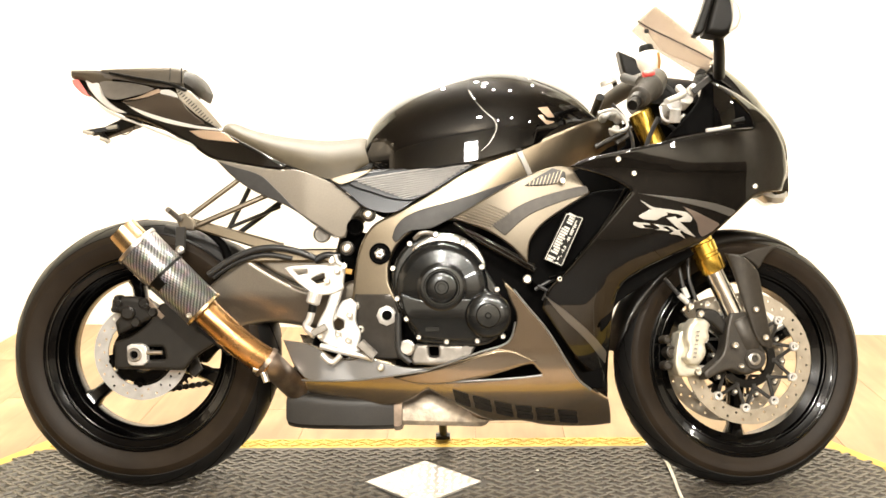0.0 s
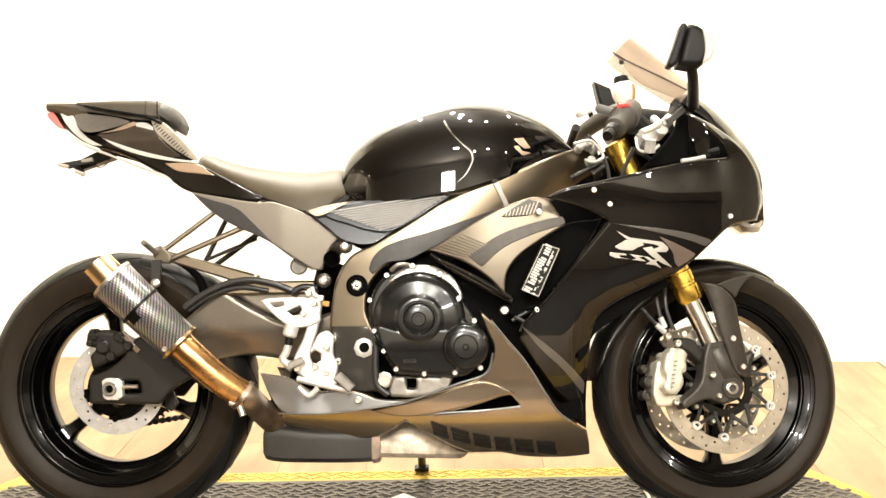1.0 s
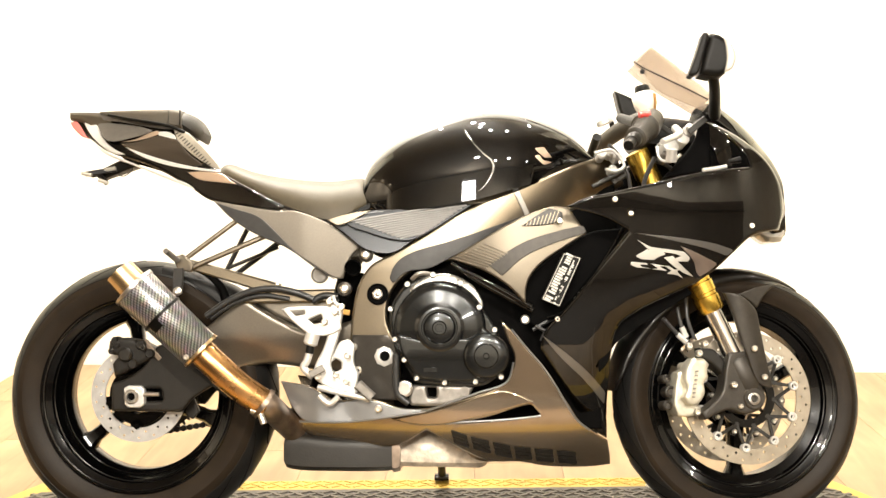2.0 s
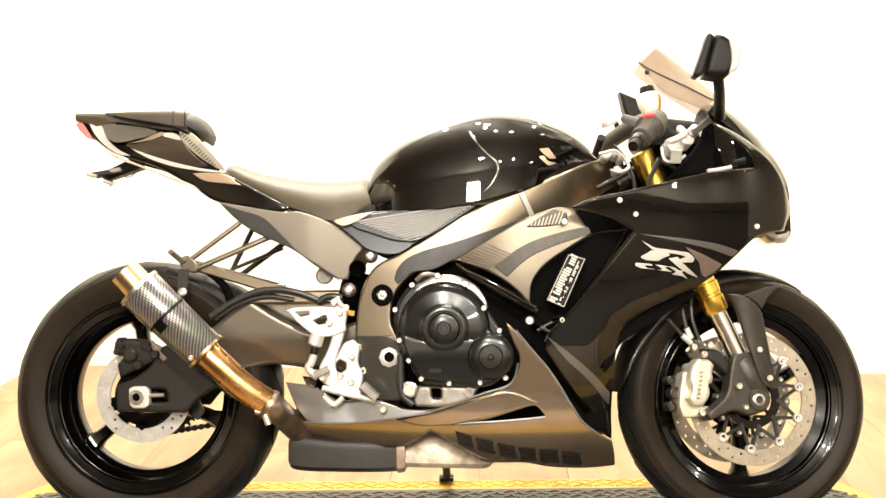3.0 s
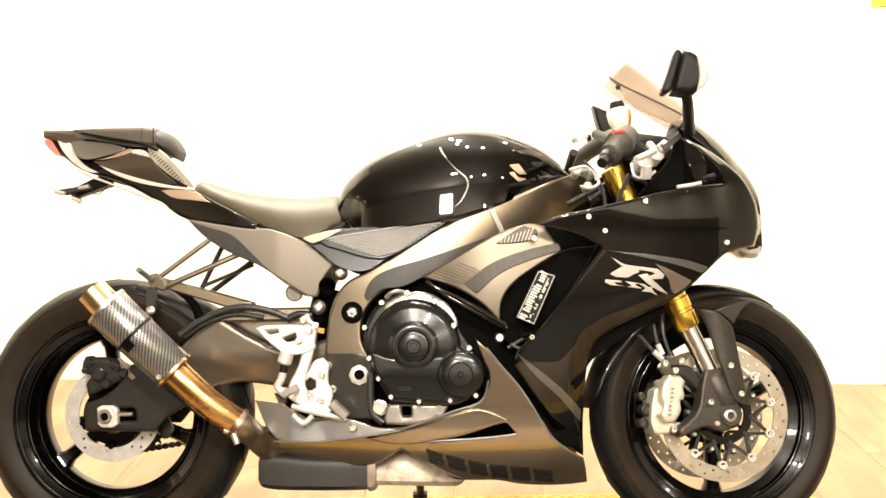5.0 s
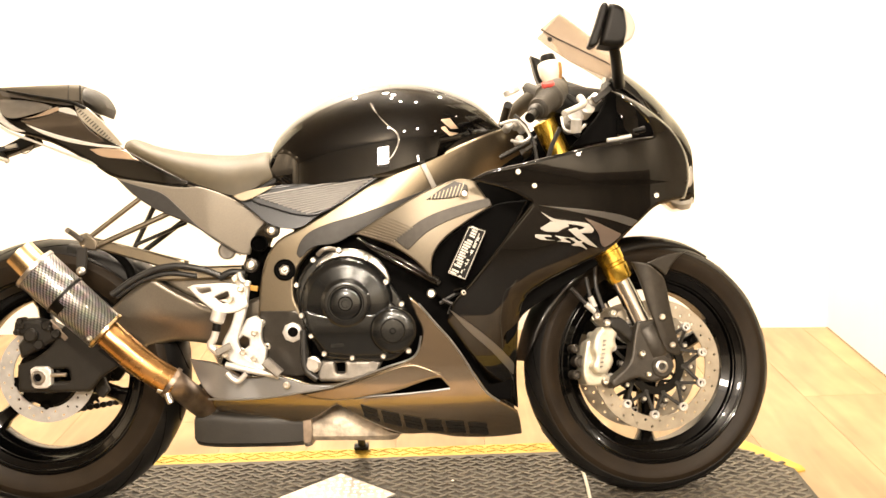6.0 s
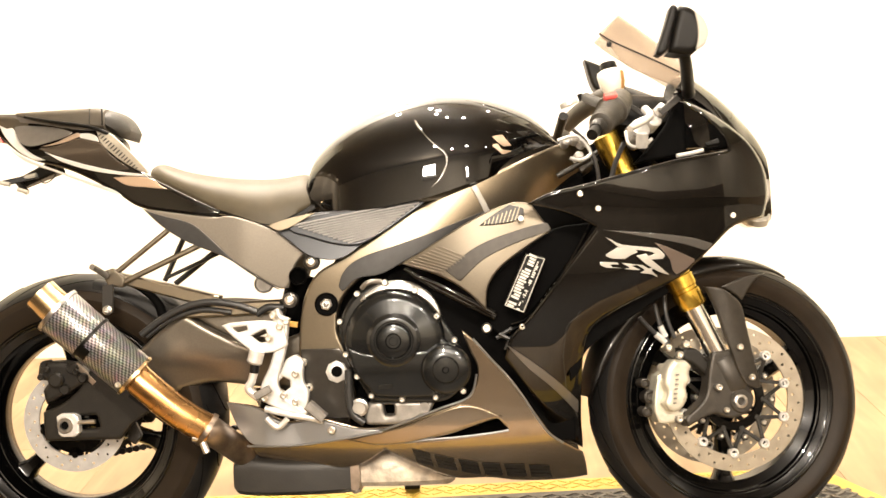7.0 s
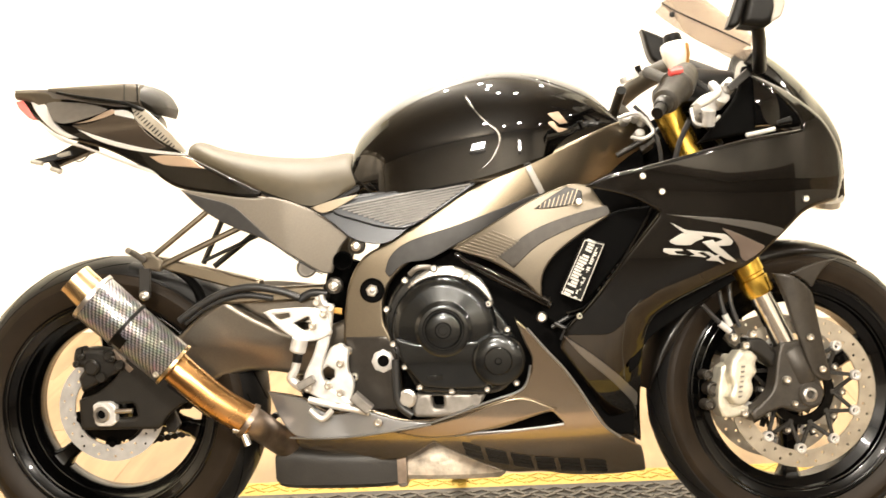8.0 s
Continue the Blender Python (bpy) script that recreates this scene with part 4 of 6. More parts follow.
# seat-rail panel with its facets
both("subframe_panel", M_RAIL, [(0.192, 0.761), (0.265, 0.747), (0.343, 0.734), (0.382, 0.734), (0.457, 0.704), (0.528, 0.649), (0.510, 0.631), (0.497, 0.606), (0.490, 0.579), (0.470, 0.579), (0.422, 0.609), (0.358, 0.651), (0.303, 0.676), (0.264, 0.697), (0.228, 0.724)], y_sub, "satin grey seat-rail panel", roll=0.003, grid=0.014)
both("subframe_lower_facet", M_COVER, [(0.202, 0.755), (0.240, 0.742), (0.296, 0.723), (0.329, 0.694), (0.377, 0.645), (0.426, 0.606), (0.473, 0.576), (0.466, 0.578), (0.422, 0.606), (0.358, 0.653), (0.303, 0.677), (0.264, 0.698), (0.231, 0.725)], off(y_sub, 0.004), "lower rail facet, dark grey for its shade", roll=0.0012, grid=0.014)
both("tank_side_panel", M_SKIRT, [(0.459, 0.708), (0.526, 0.728), (0.654, 0.737), (0.798, 0.752), (0.651, 0.661), (0.603, 0.633), (0.542, 0.643), (0.501, 0.676)], off(y_rib, -0.006), "dark panel under the tank", roll=0.0015, thick=0.003, grid=0.014)
both("rail_wedge", M_FRAME, [(0.458, 0.710), (0.502, 0.722), (0.559, 0.731), (0.513, 0.707), (0.495, 0.700), (0.480, 0.698)], flat(-0.168), "pale wedge beside the seat", roll=0.001, thick=0.002, grid=0.012)
both("tank_side_insert", M_SKIRT, [(0.492, 0.710), (0.545, 0.725), (0.654, 0.736), (0.795, 0.749), (0.772, 0.731), (0.656, 0.663), (0.603, 0.663), (0.539, 0.683), (0.508, 0.694)], off(y_rib, 0.002), "ribbed dark plastic knee insert", roll=0.003, thick=0.004, grid=0.014)
for k in range(12):
    t = k / 11
    p = Vector((0.511, -0.158, 0.707)).lerp(Vector((0.623, -0.169, 0.665)), t)
    q = Vector((0.785, -0.148, 0.748)).lerp(Vector((0.679, -0.165, 0.678)), t ** 0.9)
    part("insert_rib", beam(B(), p + Vector((0, -0.0035, 0)), q + Vector((0, -0.0035, 0)), 0.0042, 0.006), M_RIBLIT, bike)

# pillion peg hangers
for a, b, w in (((0.114, -0.120, 0.622), (0.243, -0.110, 0.718), 0.012), ((0.127, -0.120, 0.604), (0.314, -0.110, 0.683), 0.014), ((0.187, 0.020, 0.605), (0.240, 0.020, 0.709), 0.012), ((0.205, 0.040, 0.597), (0.311, 0.040, 0.673), 0.014), ((0.197, -0.000, 0.612), (0.314, 0.020, 0.661), 0.009)):
    part("peg_hanger", beam(B(), a, b, w * 0.85, 0.014, bevel=0.3), M_STRUT if a[1] < 0 else M_FORKLEG, bike, "dark steel pillion peg hanger strut")
part("peg_bracket", sheet(B(), [(0.095, 0.633), (0.119, 0.640), (0.145, 0.619), (0.140, 0.598), (0.108, 0.604)], flat(-0.13), 0.012, 0.003, 0.012), M_SIDE, bike, "bronze pillion peg bracket")
part("pillion_peg", tube(B(), [(0.094, -0.180, 0.645), (0.099, -0.160, 0.638), (0.111, -0.140, 0.624)], 0.0065, 10), M_CASE, bike, "folded steel pillion peg")
part("silencer_hanger", beam(B(), (0.116, -0.150, 0.606), (0.116, -0.160, 0.549), 0.022, 0.008), M_FORKLEG, bike, "black silencer hanger")
part("hanger_bolt", screw(B(), (0.118, -0.168, 0.554), 0.01), M_BOLT, bike)

# frame
both("main_frame", M_FRAME, [(1.127, 0.867), (1.049, 0.840), (0.987, 0.816), (0.927, 0.792), (0.868, 0.770), (0.808, 0.747), (0.735, 0.713), (0.666, 0.668), (0.601, 0.632), (0.554, 0.607), (0.525, 0.564), (0.509, 0.494), (0.504, 0.411), (0.511, 0.334), (0.535, 0.303), (0.615, 0.302), (0.618, 0.371), (0.607, 0.435), (0.589, 0.480), (0.595, 0.537), (0.629, 0.580), (0.684, 0.610), (0.748, 0.618), (0.819, 0.655), (0.896, 0.689), (0.987, 0.718), (1.069, 0.750), (1.146, 0.795)], y_frame, "satin grey aluminium twin-spar frame", roll=0.005, thick=0.03, grid=0.014)
both("frame_facet", M_COVER, [(0.921, 0.721), (0.800, 0.679), (0.722, 0.655), (0.665, 0.640), (0.626, 0.623), (0.605, 0.601), (0.596, 0.575), (0.605, 0.565), (0.635, 0.590), (0.685, 0.597), (0.736, 0.621), (0.821, 0.664), (0.901, 0.706)], off(y_frame, 0.003), "inner facet of the frame, darkened for its shade", roll=0.0012, thick=0.002, grid=0.014)
both("frame_lower_plate", M_LOWER, [(0.510, 0.450), (0.590, 0.449), (0.605, 0.428), (0.617, 0.371), (0.614, 0.303), (0.535, 0.305), (0.511, 0.334), (0.505, 0.404)], off(y_frame, 0.002), "dark lower plate of the frame", roll=0.002, thick=0.003, grid=0.014)
both("frame_weld_plate", M_EMBLEM, [(0.880, 0.766), (0.892, 0.771), (0.917, 0.716), (0.907, 0.710)], off(y_frame, 0.005), "narrow welded band", roll=0.002, thick=0.003, grid=0.012, smooth=False)
part("engine_mount", turn(B(), Vector((0.569, -0.148, 0.541)) + Vector((0, -0.003, 0)), (0, -1, 0), [(-0.008, 0.0245), (0.002, 0.0245), (0.003, 0.0225), (0.001, 0.02), (0.001, 0.0)], 28), M_CAVITY, bike, "recessed black engine mount")
part("mount_bolt", turn(B(), Vector((0.569, -0.148, 0.541)) + Vector((0, -0.003, 0)), (0, -1, 0), [(0, 0.0125), (0.005, 0.0125), (0.006, 0.011), (0.004, 0.009), (0.004, 0.006), (0.008, 0.005), (0.009, 0.003)], 6), M_STEEL, bike)
bm = turn(B(), (0.583, -0.149, 0.401), (0, -1, 0), [(0.0, 0.023), (0.006, 0.023), (0.008, 0.02), (0.008, 0.011), (-0.006, 0.01)], 8)
part("pivot_nut", bm, M_ALU, bike, "bare alloy swingarm pivot nut")
part("nut_bore", turn(B(), (0.584, -0.160, 0.402), (0, -1, 0), [(-0.006, 0.0115), (0.001, 0.0115)], 16), M_CAVITY, bike)
for p in ((0.543, -0.150, 0.630), (0.494, -0.150, 0.554)):
    part("rail_bolt_boss", turn(B(), p, (0, -1, 0), [(-0.012, 0.0165), (0.006, 0.016), (0.007, 0.0145)], 20), M_LOWER, bike)
    part("rail_bolt", screw(B(), (p[0], p[1] - 0.008, p[2]), 0.01), M_BOLT, bike)
part("reservoir_cap", turn(B(), (0.429, -0.090, 0.589), (0, -1, 0), [(-0.01, 0.02), (0.002, 0.02), (0.003, 0.017), (0.001, 0.016), (0.001, 0.0)], 24), M_CASE, bike, "round grey cap with a dark rim")
part("rail_recess", turn(B(), (0.513, -0.148, 0.602), (0, -1, 0), [(-0.01, 0.019), (0.004, 0.019), (0.005, 0.017), (-0.01, 0.015)], 24), M_CAVITY, bike, "dark round opening")
for p in ((0.513, -0.141, 0.423), (0.522, -0.141, 0.370)):
    part("frame_bolt", screw(B(), p, 0.009), M_BOLT, bike)

# engine
engine = part("engine_block", hull(B(), [(0.6, 0.5), (0.7, 0.6), (0.95, 0.64), (1.06, 0.5)], [(0.6, 0.26), (0.8, 0.27), (1.0, 0.32), (1.06, 0.42)], [(0.6, 0.11), (0.8, 0.13), (1.06, 0.12)], 5), M_CAVITY, bike, "matte black engine block")
part("airbox", hull(B(), [(0.56, 0.6), (0.64, 0.72), (0.8, 0.76), (1.0, 0.82), (1.12, 0.8)], [(0.56, 0.45), (0.7, 0.5), (0.9, 0.5), (1.0, 0.55), (1.12, 0.7)], [(0.56, 0.08), (0.7, 0.11), (1.0, 0.1), (1.12, 0.06)], 4), M_CAVITY, bike, "matte black airbox between the frame spars")
part("head_casing", sheet(B(), [(1.083, 0.808), (1.145, 0.852), (1.221, 0.882), (1.295, 0.881), (1.360, 0.931), (1.461, 0.846), (1.466, 0.703), (1.321, 0.572), (1.160, 0.599), (1.053, 0.696)], flat(0.03), 0.03, 0.004, 0.02), M_CAVITY, bike, "matte black inner casing behind the fork")
CL = Vector((0.710, -0.220, 0.464))
part("clutch_flange", sheet(B(), [(0.604, 0.442), (0.598, 0.497), (0.620, 0.545), (0.660, 0.576), (0.715, 0.584), (0.763, 0.567), (0.799, 0.519), (0.835, 0.463), (0.854, 0.408), (0.850, 0.363), (0.805, 0.334), (0.718, 0.336), (0.655, 0.343), (0.629, 0.386)], flat(-0.195), 0.03, 0.008, 0.016), M_ENGINE, engine, "black clutch cover flange")
part("clutch_cover", turn(B(), CL + Vector((0, 0.028, 0)), (0, -1, 0), [(0, 0.102), (0.008, 0.1015), (0.016, 0.098), (0.021, 0.092), (0.024, 0.085), (0.0255, 0.08), (0.028, 0.056), (0.029, 0.053), (0.035, 0.049), (0.036, 0.046), (0.036, 0.04), (0.034, 0.038), (0.034, 0.036), (0.041, 0.032), (0.042, 0.029), (0.0425, 0.016), (0.04, 0.014), (0.04, 0.0)], 72), M_ENGINE, engine, "gloss black round clutch cover")
part("clutch_cap", turn(B(), CL + Vector((0, -0.011, 0)), (0, -1, 0), [(0, 0.014), (0.005, 0.0135), (0.005, 0.009), (0.002, 0.008)], 32), M_ENGINE, engine)
part("cover_skirt", sheet(B(), [(0.617, 0.454), (0.627, 0.410), (0.664, 0.356), (0.720, 0.349), (0.786, 0.348), (0.808, 0.391), (0.777, 0.440), (0.723, 0.440), (0.659, 0.440)], lambda x, z: -0.2225 + 0.2 * max(0, 0.40 - z), 0.03, 0.004, 0.014), M_ENGINE, engine, "dark grey lower crankcase cover")
part("cover_badge", beam(B(), (0.674, -0.218, 0.372), (0.703, -0.218, 0.373), 0.01, 0.003), M_ENGINE, engine)
part("cover_bridge", sheet(B(), [(0.770, 0.490), (0.812, 0.461), (0.837, 0.433), (0.819, 0.401), (0.776, 0.403), (0.757, 0.436)], flat(-0.212), 0.02, 0.008, 0.014), M_ENGINE, engine)
GL = Vector((0.811, -0.230, 0.402))
part("starter_cover", turn(B(), GL + Vector((0, 0.03, 0)), (0, -1, 0), [(0, 0.051), (0.026, 0.05), (0.032, 0.047), (0.035, 0.043), (0.036, 0.027), (0.039, 0.026), (0.041, 0.024), (0.0415, 0.007), (0.037, 0.005)], 48), M_ENGINE, engine, "gloss black round starter cover")
for p in ([(0.697, -0.205, 0.581), (0.757, -0.205, 0.562), (0.798, -0.205, 0.508), (0.831, -0.205, 0.458), (0.611, -0.205, 0.440), (0.631, -0.205, 0.395), (0.658, -0.205, 0.355), (0.719, -0.205, 0.344), (0.843, -0.205, 0.355), (0.602, -0.205, 0.507), (0.640, -0.205, 0.561), (0.787, -0.205, 0.345)]):
    part("cover_bolt", screw(B(), p, 0.0065, h=0.008), M_BOLT, engine)
RIM = [radians(128 - 104 * k / 14) for k in range(15)]
OUTER = [(CL.x + (0.103 + 0.018 * math.sin(math.pi * (k + 0.3) / 14.6) ** 0.6) * math.cos(a), CL.z + (0.103 + 0.018 * math.sin(math.pi * (k + 0.3) / 14.6) ** 0.6) * math.sin(a)) for k, a in enumerate(RIM)]
part("flange_glint", sheet(B(), OUTER + [(CL.x + 0.101 * math.cos(a), CL.z + 0.101 * math.sin(a)) for a in reversed(RIM)], lambda x, z: -0.205 + 0.35 * max(0, math.hypot(x - CL.x, z - CL.z) - 0.106), 0.01, 0.003, 0.01), M_GLINT, engine, "bright crescent for the highlight on the clutch cover rim")
part("cover_clip", tube(B(), [(0.650, -0.205, 0.572), (0.662, -0.212, 0.582), (0.676, -0.21, 0.585), (0.690, -0.205, 0.583)], 0.005, 10), M_CASE, engine, "cast cable clip")
part("oil_sender", turn(B(), (0.630, -0.190, 0.330), (0, -1, 0), [(-0.02, 0.018), (0.0, 0.018), (0.002, 0.013), (0.008, 0.013), (0.008, 0.006)], 20), M_STEEL, engine, "grey oil pressure switch")
part("sump_casting", sheet(B(), [(0.649, 0.338), (0.785, 0.334), (0.770, 0.308), (0.714, 0.291), (0.643, 0.292), (0.638, 0.305)], flat(-0.185), 0.03, 0.006, 0.014, holes=[[(0.678, 0.332), (0.701, 0.331), (0.700, 0.309), (0.680, 0.310)]]), M_CASE, engine, "grey sump casting")
part("sump_boss", turn(B(), (0.762, -0.190, 0.323), (0, -1, 0), [(-0.01, 0.011), (0.004, 0.011), (0.004, 0.006), (0, 0.006)], 16), M_CASE, engine)
part("case_hose", tube(B(), [(0.612, -0.190, 0.407), (0.611, -0.190, 0.352), (0.615, -0.190, 0.319), (0.639, -0.190, 0.298)], 0.008, 10), M_HOSE, engine)
for k in range(7):
    part("radiator_fin", beam(B(), (1.01 + 0.008 * k, -0.14, 0.5), (1.03 + 0.008 * k, -0.14, 0.66), 0.002, 0.03), M_CASE, engine)

# side air cover
both("side_cover", M_SIDE, [(0.734, 0.616), (0.793, 0.650), (0.887, 0.701), (0.962, 0.727), (0.998, 0.723), (1.017, 0.694), (1.036, 0.666), (0.978, 0.632), (0.928, 0.596), (0.903, 0.559), (0.899, 0.514), (0.860, 0.555), (0.807, 0.589)], y_cover, "satin grey side cover", roll=0.003, grid=0.012)
both("side_cover_fold", M_CAST, [(0.820, 0.600), (0.892, 0.646), (0.979, 0.674), (1.029, 0.684), (1.036, 0.667), (0.960, 0.644), (0.897, 0.616), (0.849, 0.575)], off(y_cover, 0.003), "fold across the side cover, darkened for its shade", roll=0.001, thick=0.002, grid=0.012)
for k in range(9):
    t = k / 8
    p = Vector((0.738, -0.209, 0.616)).lerp(Vector((0.808, -0.222, 0.647)), t)
    q = Vector((0.815, -0.226, 0.593)).lerp(Vector((0.861, -0.231, 0.624)), t)
    part("cover_rib", beam(B(), p + Vector((0.004, -0.003, 0)), q + Vector((0, -0.003, 0)), 0.003, 0.004), M_SIDE, bike)
both("cover_grille", M_COVER, [(0.893, 0.684), (0.925, 0.706), (0.955, 0.723), (0.983, 0.714), (0.984, 0.697), (0.960, 0.688), (0.925, 0.684)], off(y_cover, 0.004), "ribbed grey grille", roll=0.002, grid=0.012)
for k in range(9):
    t = (k + 0.6) / 9
    p, q = Vector((0.899 + 0.068 * t, 0, 0.6845 + 0.004 * t)), Vector((0.901 + 0.078 * t, 0, 0.690 + 0.028 * t ** 0.8))
    part("grille_rib", beam(B(), (p.x, y_cover(p.x, p.z) - 0.0065, p.z), (q.x, y_cover(q.x, q.z) - 0.0065, q.z), 0.0018, 0.003), M_FRAME, bike)
part("cover_bolt", screw(B(), (0.976, -0.245, 0.693), 0.0065), M_BOLT, bike)
for n, o in enumerate(([(0.738, -0.200, 0.607), (0.792, -0.200, 0.569), (0.854, -0.200, 0.533), (0.916, -0.200, 0.500)], [(0.767, -0.205, 0.589), (0.817, -0.205, 0.563), (0.866, -0.205, 0.535), (0.913, -0.205, 0.507)])):
    part("air_blade", tube(B(), o, (0.004, 0.009), 10), M_BLACK, bike, "gloss black air guide blade")
part("inner_panel", sheet(B(), [(0.898, 0.551), (0.911, 0.576), (0.980, 0.631), (1.043, 0.670), (1.118, 0.679), (1.079, 0.611), (1.028, 0.549), (0.978, 0.494), (0.927, 0.457), (0.903, 0.482)], flat(-0.19), 0.006, 0.004, 0.02), M_CAVITY, bike, "matte black sheet filling the duct opening")
part("inner_strut", tube(B(), [(1.119, -0.210, 0.678), (1.065, -0.210, 0.592), (1.027, -0.210, 0.540), (0.984, -0.210, 0.496), (0.946, -0.210, 0.482)], 0.005, 8), M_BLACK, bike, "gloss black fairing edge")
sticker = part("duct_plate", sheet(B(), [(0.982, 0.625), (1.021, 0.614), (0.973, 0.505), (0.933, 0.524)], flat(-0.235), 0.006, 0.003, 0.012, smooth=False), M_PLAST, bike, "black plate with a pale sticker")
sp, sq = Vector((0.952, -0.240, 0.517)), Vector((1.003, -0.240, 0.618))
ax = (sq - sp).normalized()
w = Vector((ax.z, 0, -ax.x))
rng = random.Random(4)
for lo, hi, n in ((-0.0145, 0.002, 19), (0.006, 0.012, 26)):
    for k in range(n):
        if rng.random() < 0.12:
            continue
        c = sp.lerp(sq, (k + 0.5) / n)
        a, b = lo + rng.choice((0, 0, 0.004)), hi - rng.choice((0, 0, 0.003))
        part("sticker_bar", beam(B(), c + w * a, c + w * b, 0.082 / n, 0.002), M_PRINT, sticker, "pale block of unreadable sticker print")
for a, b in (((0.984, -0.243, 0.621), (1.018, -0.243, 0.611)), ((1.018, -0.243, 0.611), (0.971, -0.243, 0.509)), ((0.971, -0.243, 0.509), (0.936, -0.243, 0.524)), ((0.936, -0.243, 0.524), (0.984, -0.243, 0.621))):
    part("sticker_border", beam(B(), a, b, 0.0014, 0.0015), M_PRINT, sticker, "thin pale border")
part("fairing_bolt", screw(B(), (0.897, -0.225, 0.480), 0.0105, h=0.01), M_BOLT, bike)
part("fairing_bolt", screw(B(), (0.967, -0.240, 0.480), 0.006), M_BOLT, bike)
for o in ([(0.915, -0.200, 0.457), (0.946, -0.200, 0.474), (0.990, -0.200, 0.496)], [(0.921, -0.205, 0.465), (0.952, -0.205, 0.452), (0.977, -0.205, 0.467)], [(0.933, -0.200, 0.432), (0.942, -0.200, 0.451), (0.958, -0.200, 0.467)]):
    part("wiring", tube(B(), o, 0.004, 8), M_HOSE, bike, "short black wiring")

# fairings
both("side_fairing", M_BLACK, [(0.987, 0.720), (1.029, 0.738), (1.082, 0.748), (1.135, 0.759), (1.213, 0.776), (1.287, 0.791), (1.389, 0.804), (1.382, 0.832), (1.343, 0.882), (1.297, 0.928), (1.344, 0.900), (1.399, 0.856), (1.445, 0.812), (1.475, 0.765), (1.482, 0.712), (1.469, 0.671), (1.397, 0.656), (1.350, 0.620), (1.300, 0.577), (1.261, 0.551), (1.193, 0.520), (1.133, 0.489), (1.100, 0.460), (1.088, 0.418), (1.084, 0.355), (1.083, 0.290), (1.088, 0.202), (1.055, 0.224), (1.030, 0.249), (1.010, 0.280), (0.988, 0.322), (0.952, 0.380), (0.928, 0.418), (0.944, 0.460), (0.980, 0.497), (1.022, 0.548), (1.070, 0.607), (1.120, 0.667), (1.070, 0.695)], y_fair, "gloss black side fairing with grey swooshes", roll=0.006, grid=0.012)
both("belly_pan", M_GREY, [(0.343, 0.347), (0.418, 0.334), (0.470, 0.306), (0.548, 0.308), (0.624, 0.287), (0.687, 0.288), (0.788, 0.315), (0.841, 0.335), (0.869, 0.368), (0.873, 0.402), (0.862, 0.428), (0.843, 0.482), (0.873, 0.453), (0.907, 0.411), (0.938, 0.374), (0.965, 0.331), (0.992, 0.292), (1.016, 0.255), (1.043, 0.232), (1.082, 0.206), (1.090, 0.173), (1.095, 0.143), (1.050, 0.138), (0.997, 0.138), (0.938, 0.143), (0.889, 0.154), (0.812, 0.158), (0.748, 0.190), (0.675, 0.235), (0.609, 0.198), (0.514, 0.195), (0.448, 0.199), (0.391, 0.232), (0.368, 0.286)], y_belly, "metallic grey belly pan", roll=0.004, grid=0.013,
     holes=[[(0.744, 0.250), (0.812, 0.264), (0.888, 0.288), (0.910, 0.292), (0.929, 0.269), (0.863, 0.259)]])
both("belly_blade", M_GREY, [(0.597, 0.261), (0.725, 0.289), (0.813, 0.319), (0.857, 0.323), (0.919, 0.297), (0.882, 0.290), (0.800, 0.267), (0.724, 0.250), (0.660, 0.247)], off(y_belly, 0.006), "raised grey blade on the belly pan", roll=0.003, thick=0.002, grid=0.012)
both("belly_wing", M_HEEL, [(0.345, 0.346), (0.416, 0.333), (0.471, 0.303), (0.542, 0.306), (0.620, 0.288), (0.688, 0.284), (0.625, 0.272), (0.536, 0.259), (0.409, 0.259), (0.374, 0.289)], y_wing, "bright grey heel of the belly pan", roll=0.0025, thick=0.003, grid=0.012)
for name, f, row in (("belly_crease_glint", off(y_wing, 0.001), [(0.391, 0.258), (0.464, 0.257), (0.528, 0.260), (0.592, 0.268), (0.675, 0.280)]),
                     ("belly_edge_glint", off(y_belly, 0.004), [(0.674, 0.279), (0.730, 0.298), (0.793, 0.320), (0.843, 0.335), (0.862, 0.352), (0.871, 0.386)]),
                     ("slot_edge_glint", off(y_belly, 0.001), [(0.717, 0.250), (0.767, 0.254), (0.830, 0.257), (0.893, 0.262), (0.930, 0.266)]),
                     ("spear_edge_glint", off(y_belly, 0.001), [(0.868, 0.458), (0.903, 0.414), (0.935, 0.376), (0.964, 0.332), (0.988, 0.290), (1.012, 0.254), (1.040, 0.231)])):
    part(name, tube(B(), [(x, f(x, z), z) for x, z in row], 0.0024, 10), M_HEEL, bike, "added bright bead for the highlight on a panel edge")
part("wheel_arch_liner", sheet(B(), [(1.056, 0.434), (1.106, 0.483), (1.168, 0.520), (1.243, 0.557), (1.268, 0.531), (1.205, 0.495), (1.155, 0.464), (1.120, 0.443), (1.099, 0.427), (1.086, 0.409), (1.079, 0.384), (1.058, 0.360)], flat(-0.2), 0.004, 0.002, 0.014), M_CAVITY, bike, "matte black sheet along the wheel arch inside the fairing")
part("gap_shade", sheet(B(), [(0.860, 0.470), (0.930, 0.470), (1.010, 0.400), (1.064, 0.320), (1.070, 0.230), (0.990, 0.240), (0.900, 0.330)], flat(-0.125), 0.004, 0.003, 0.02), M_CAVITY, bike, "added black sheet for the shade behind the fairing gap")
part("belly_screw", screw(B(), (0.572, -0.200, 0.288), 0.008), M_BOLT, bike)
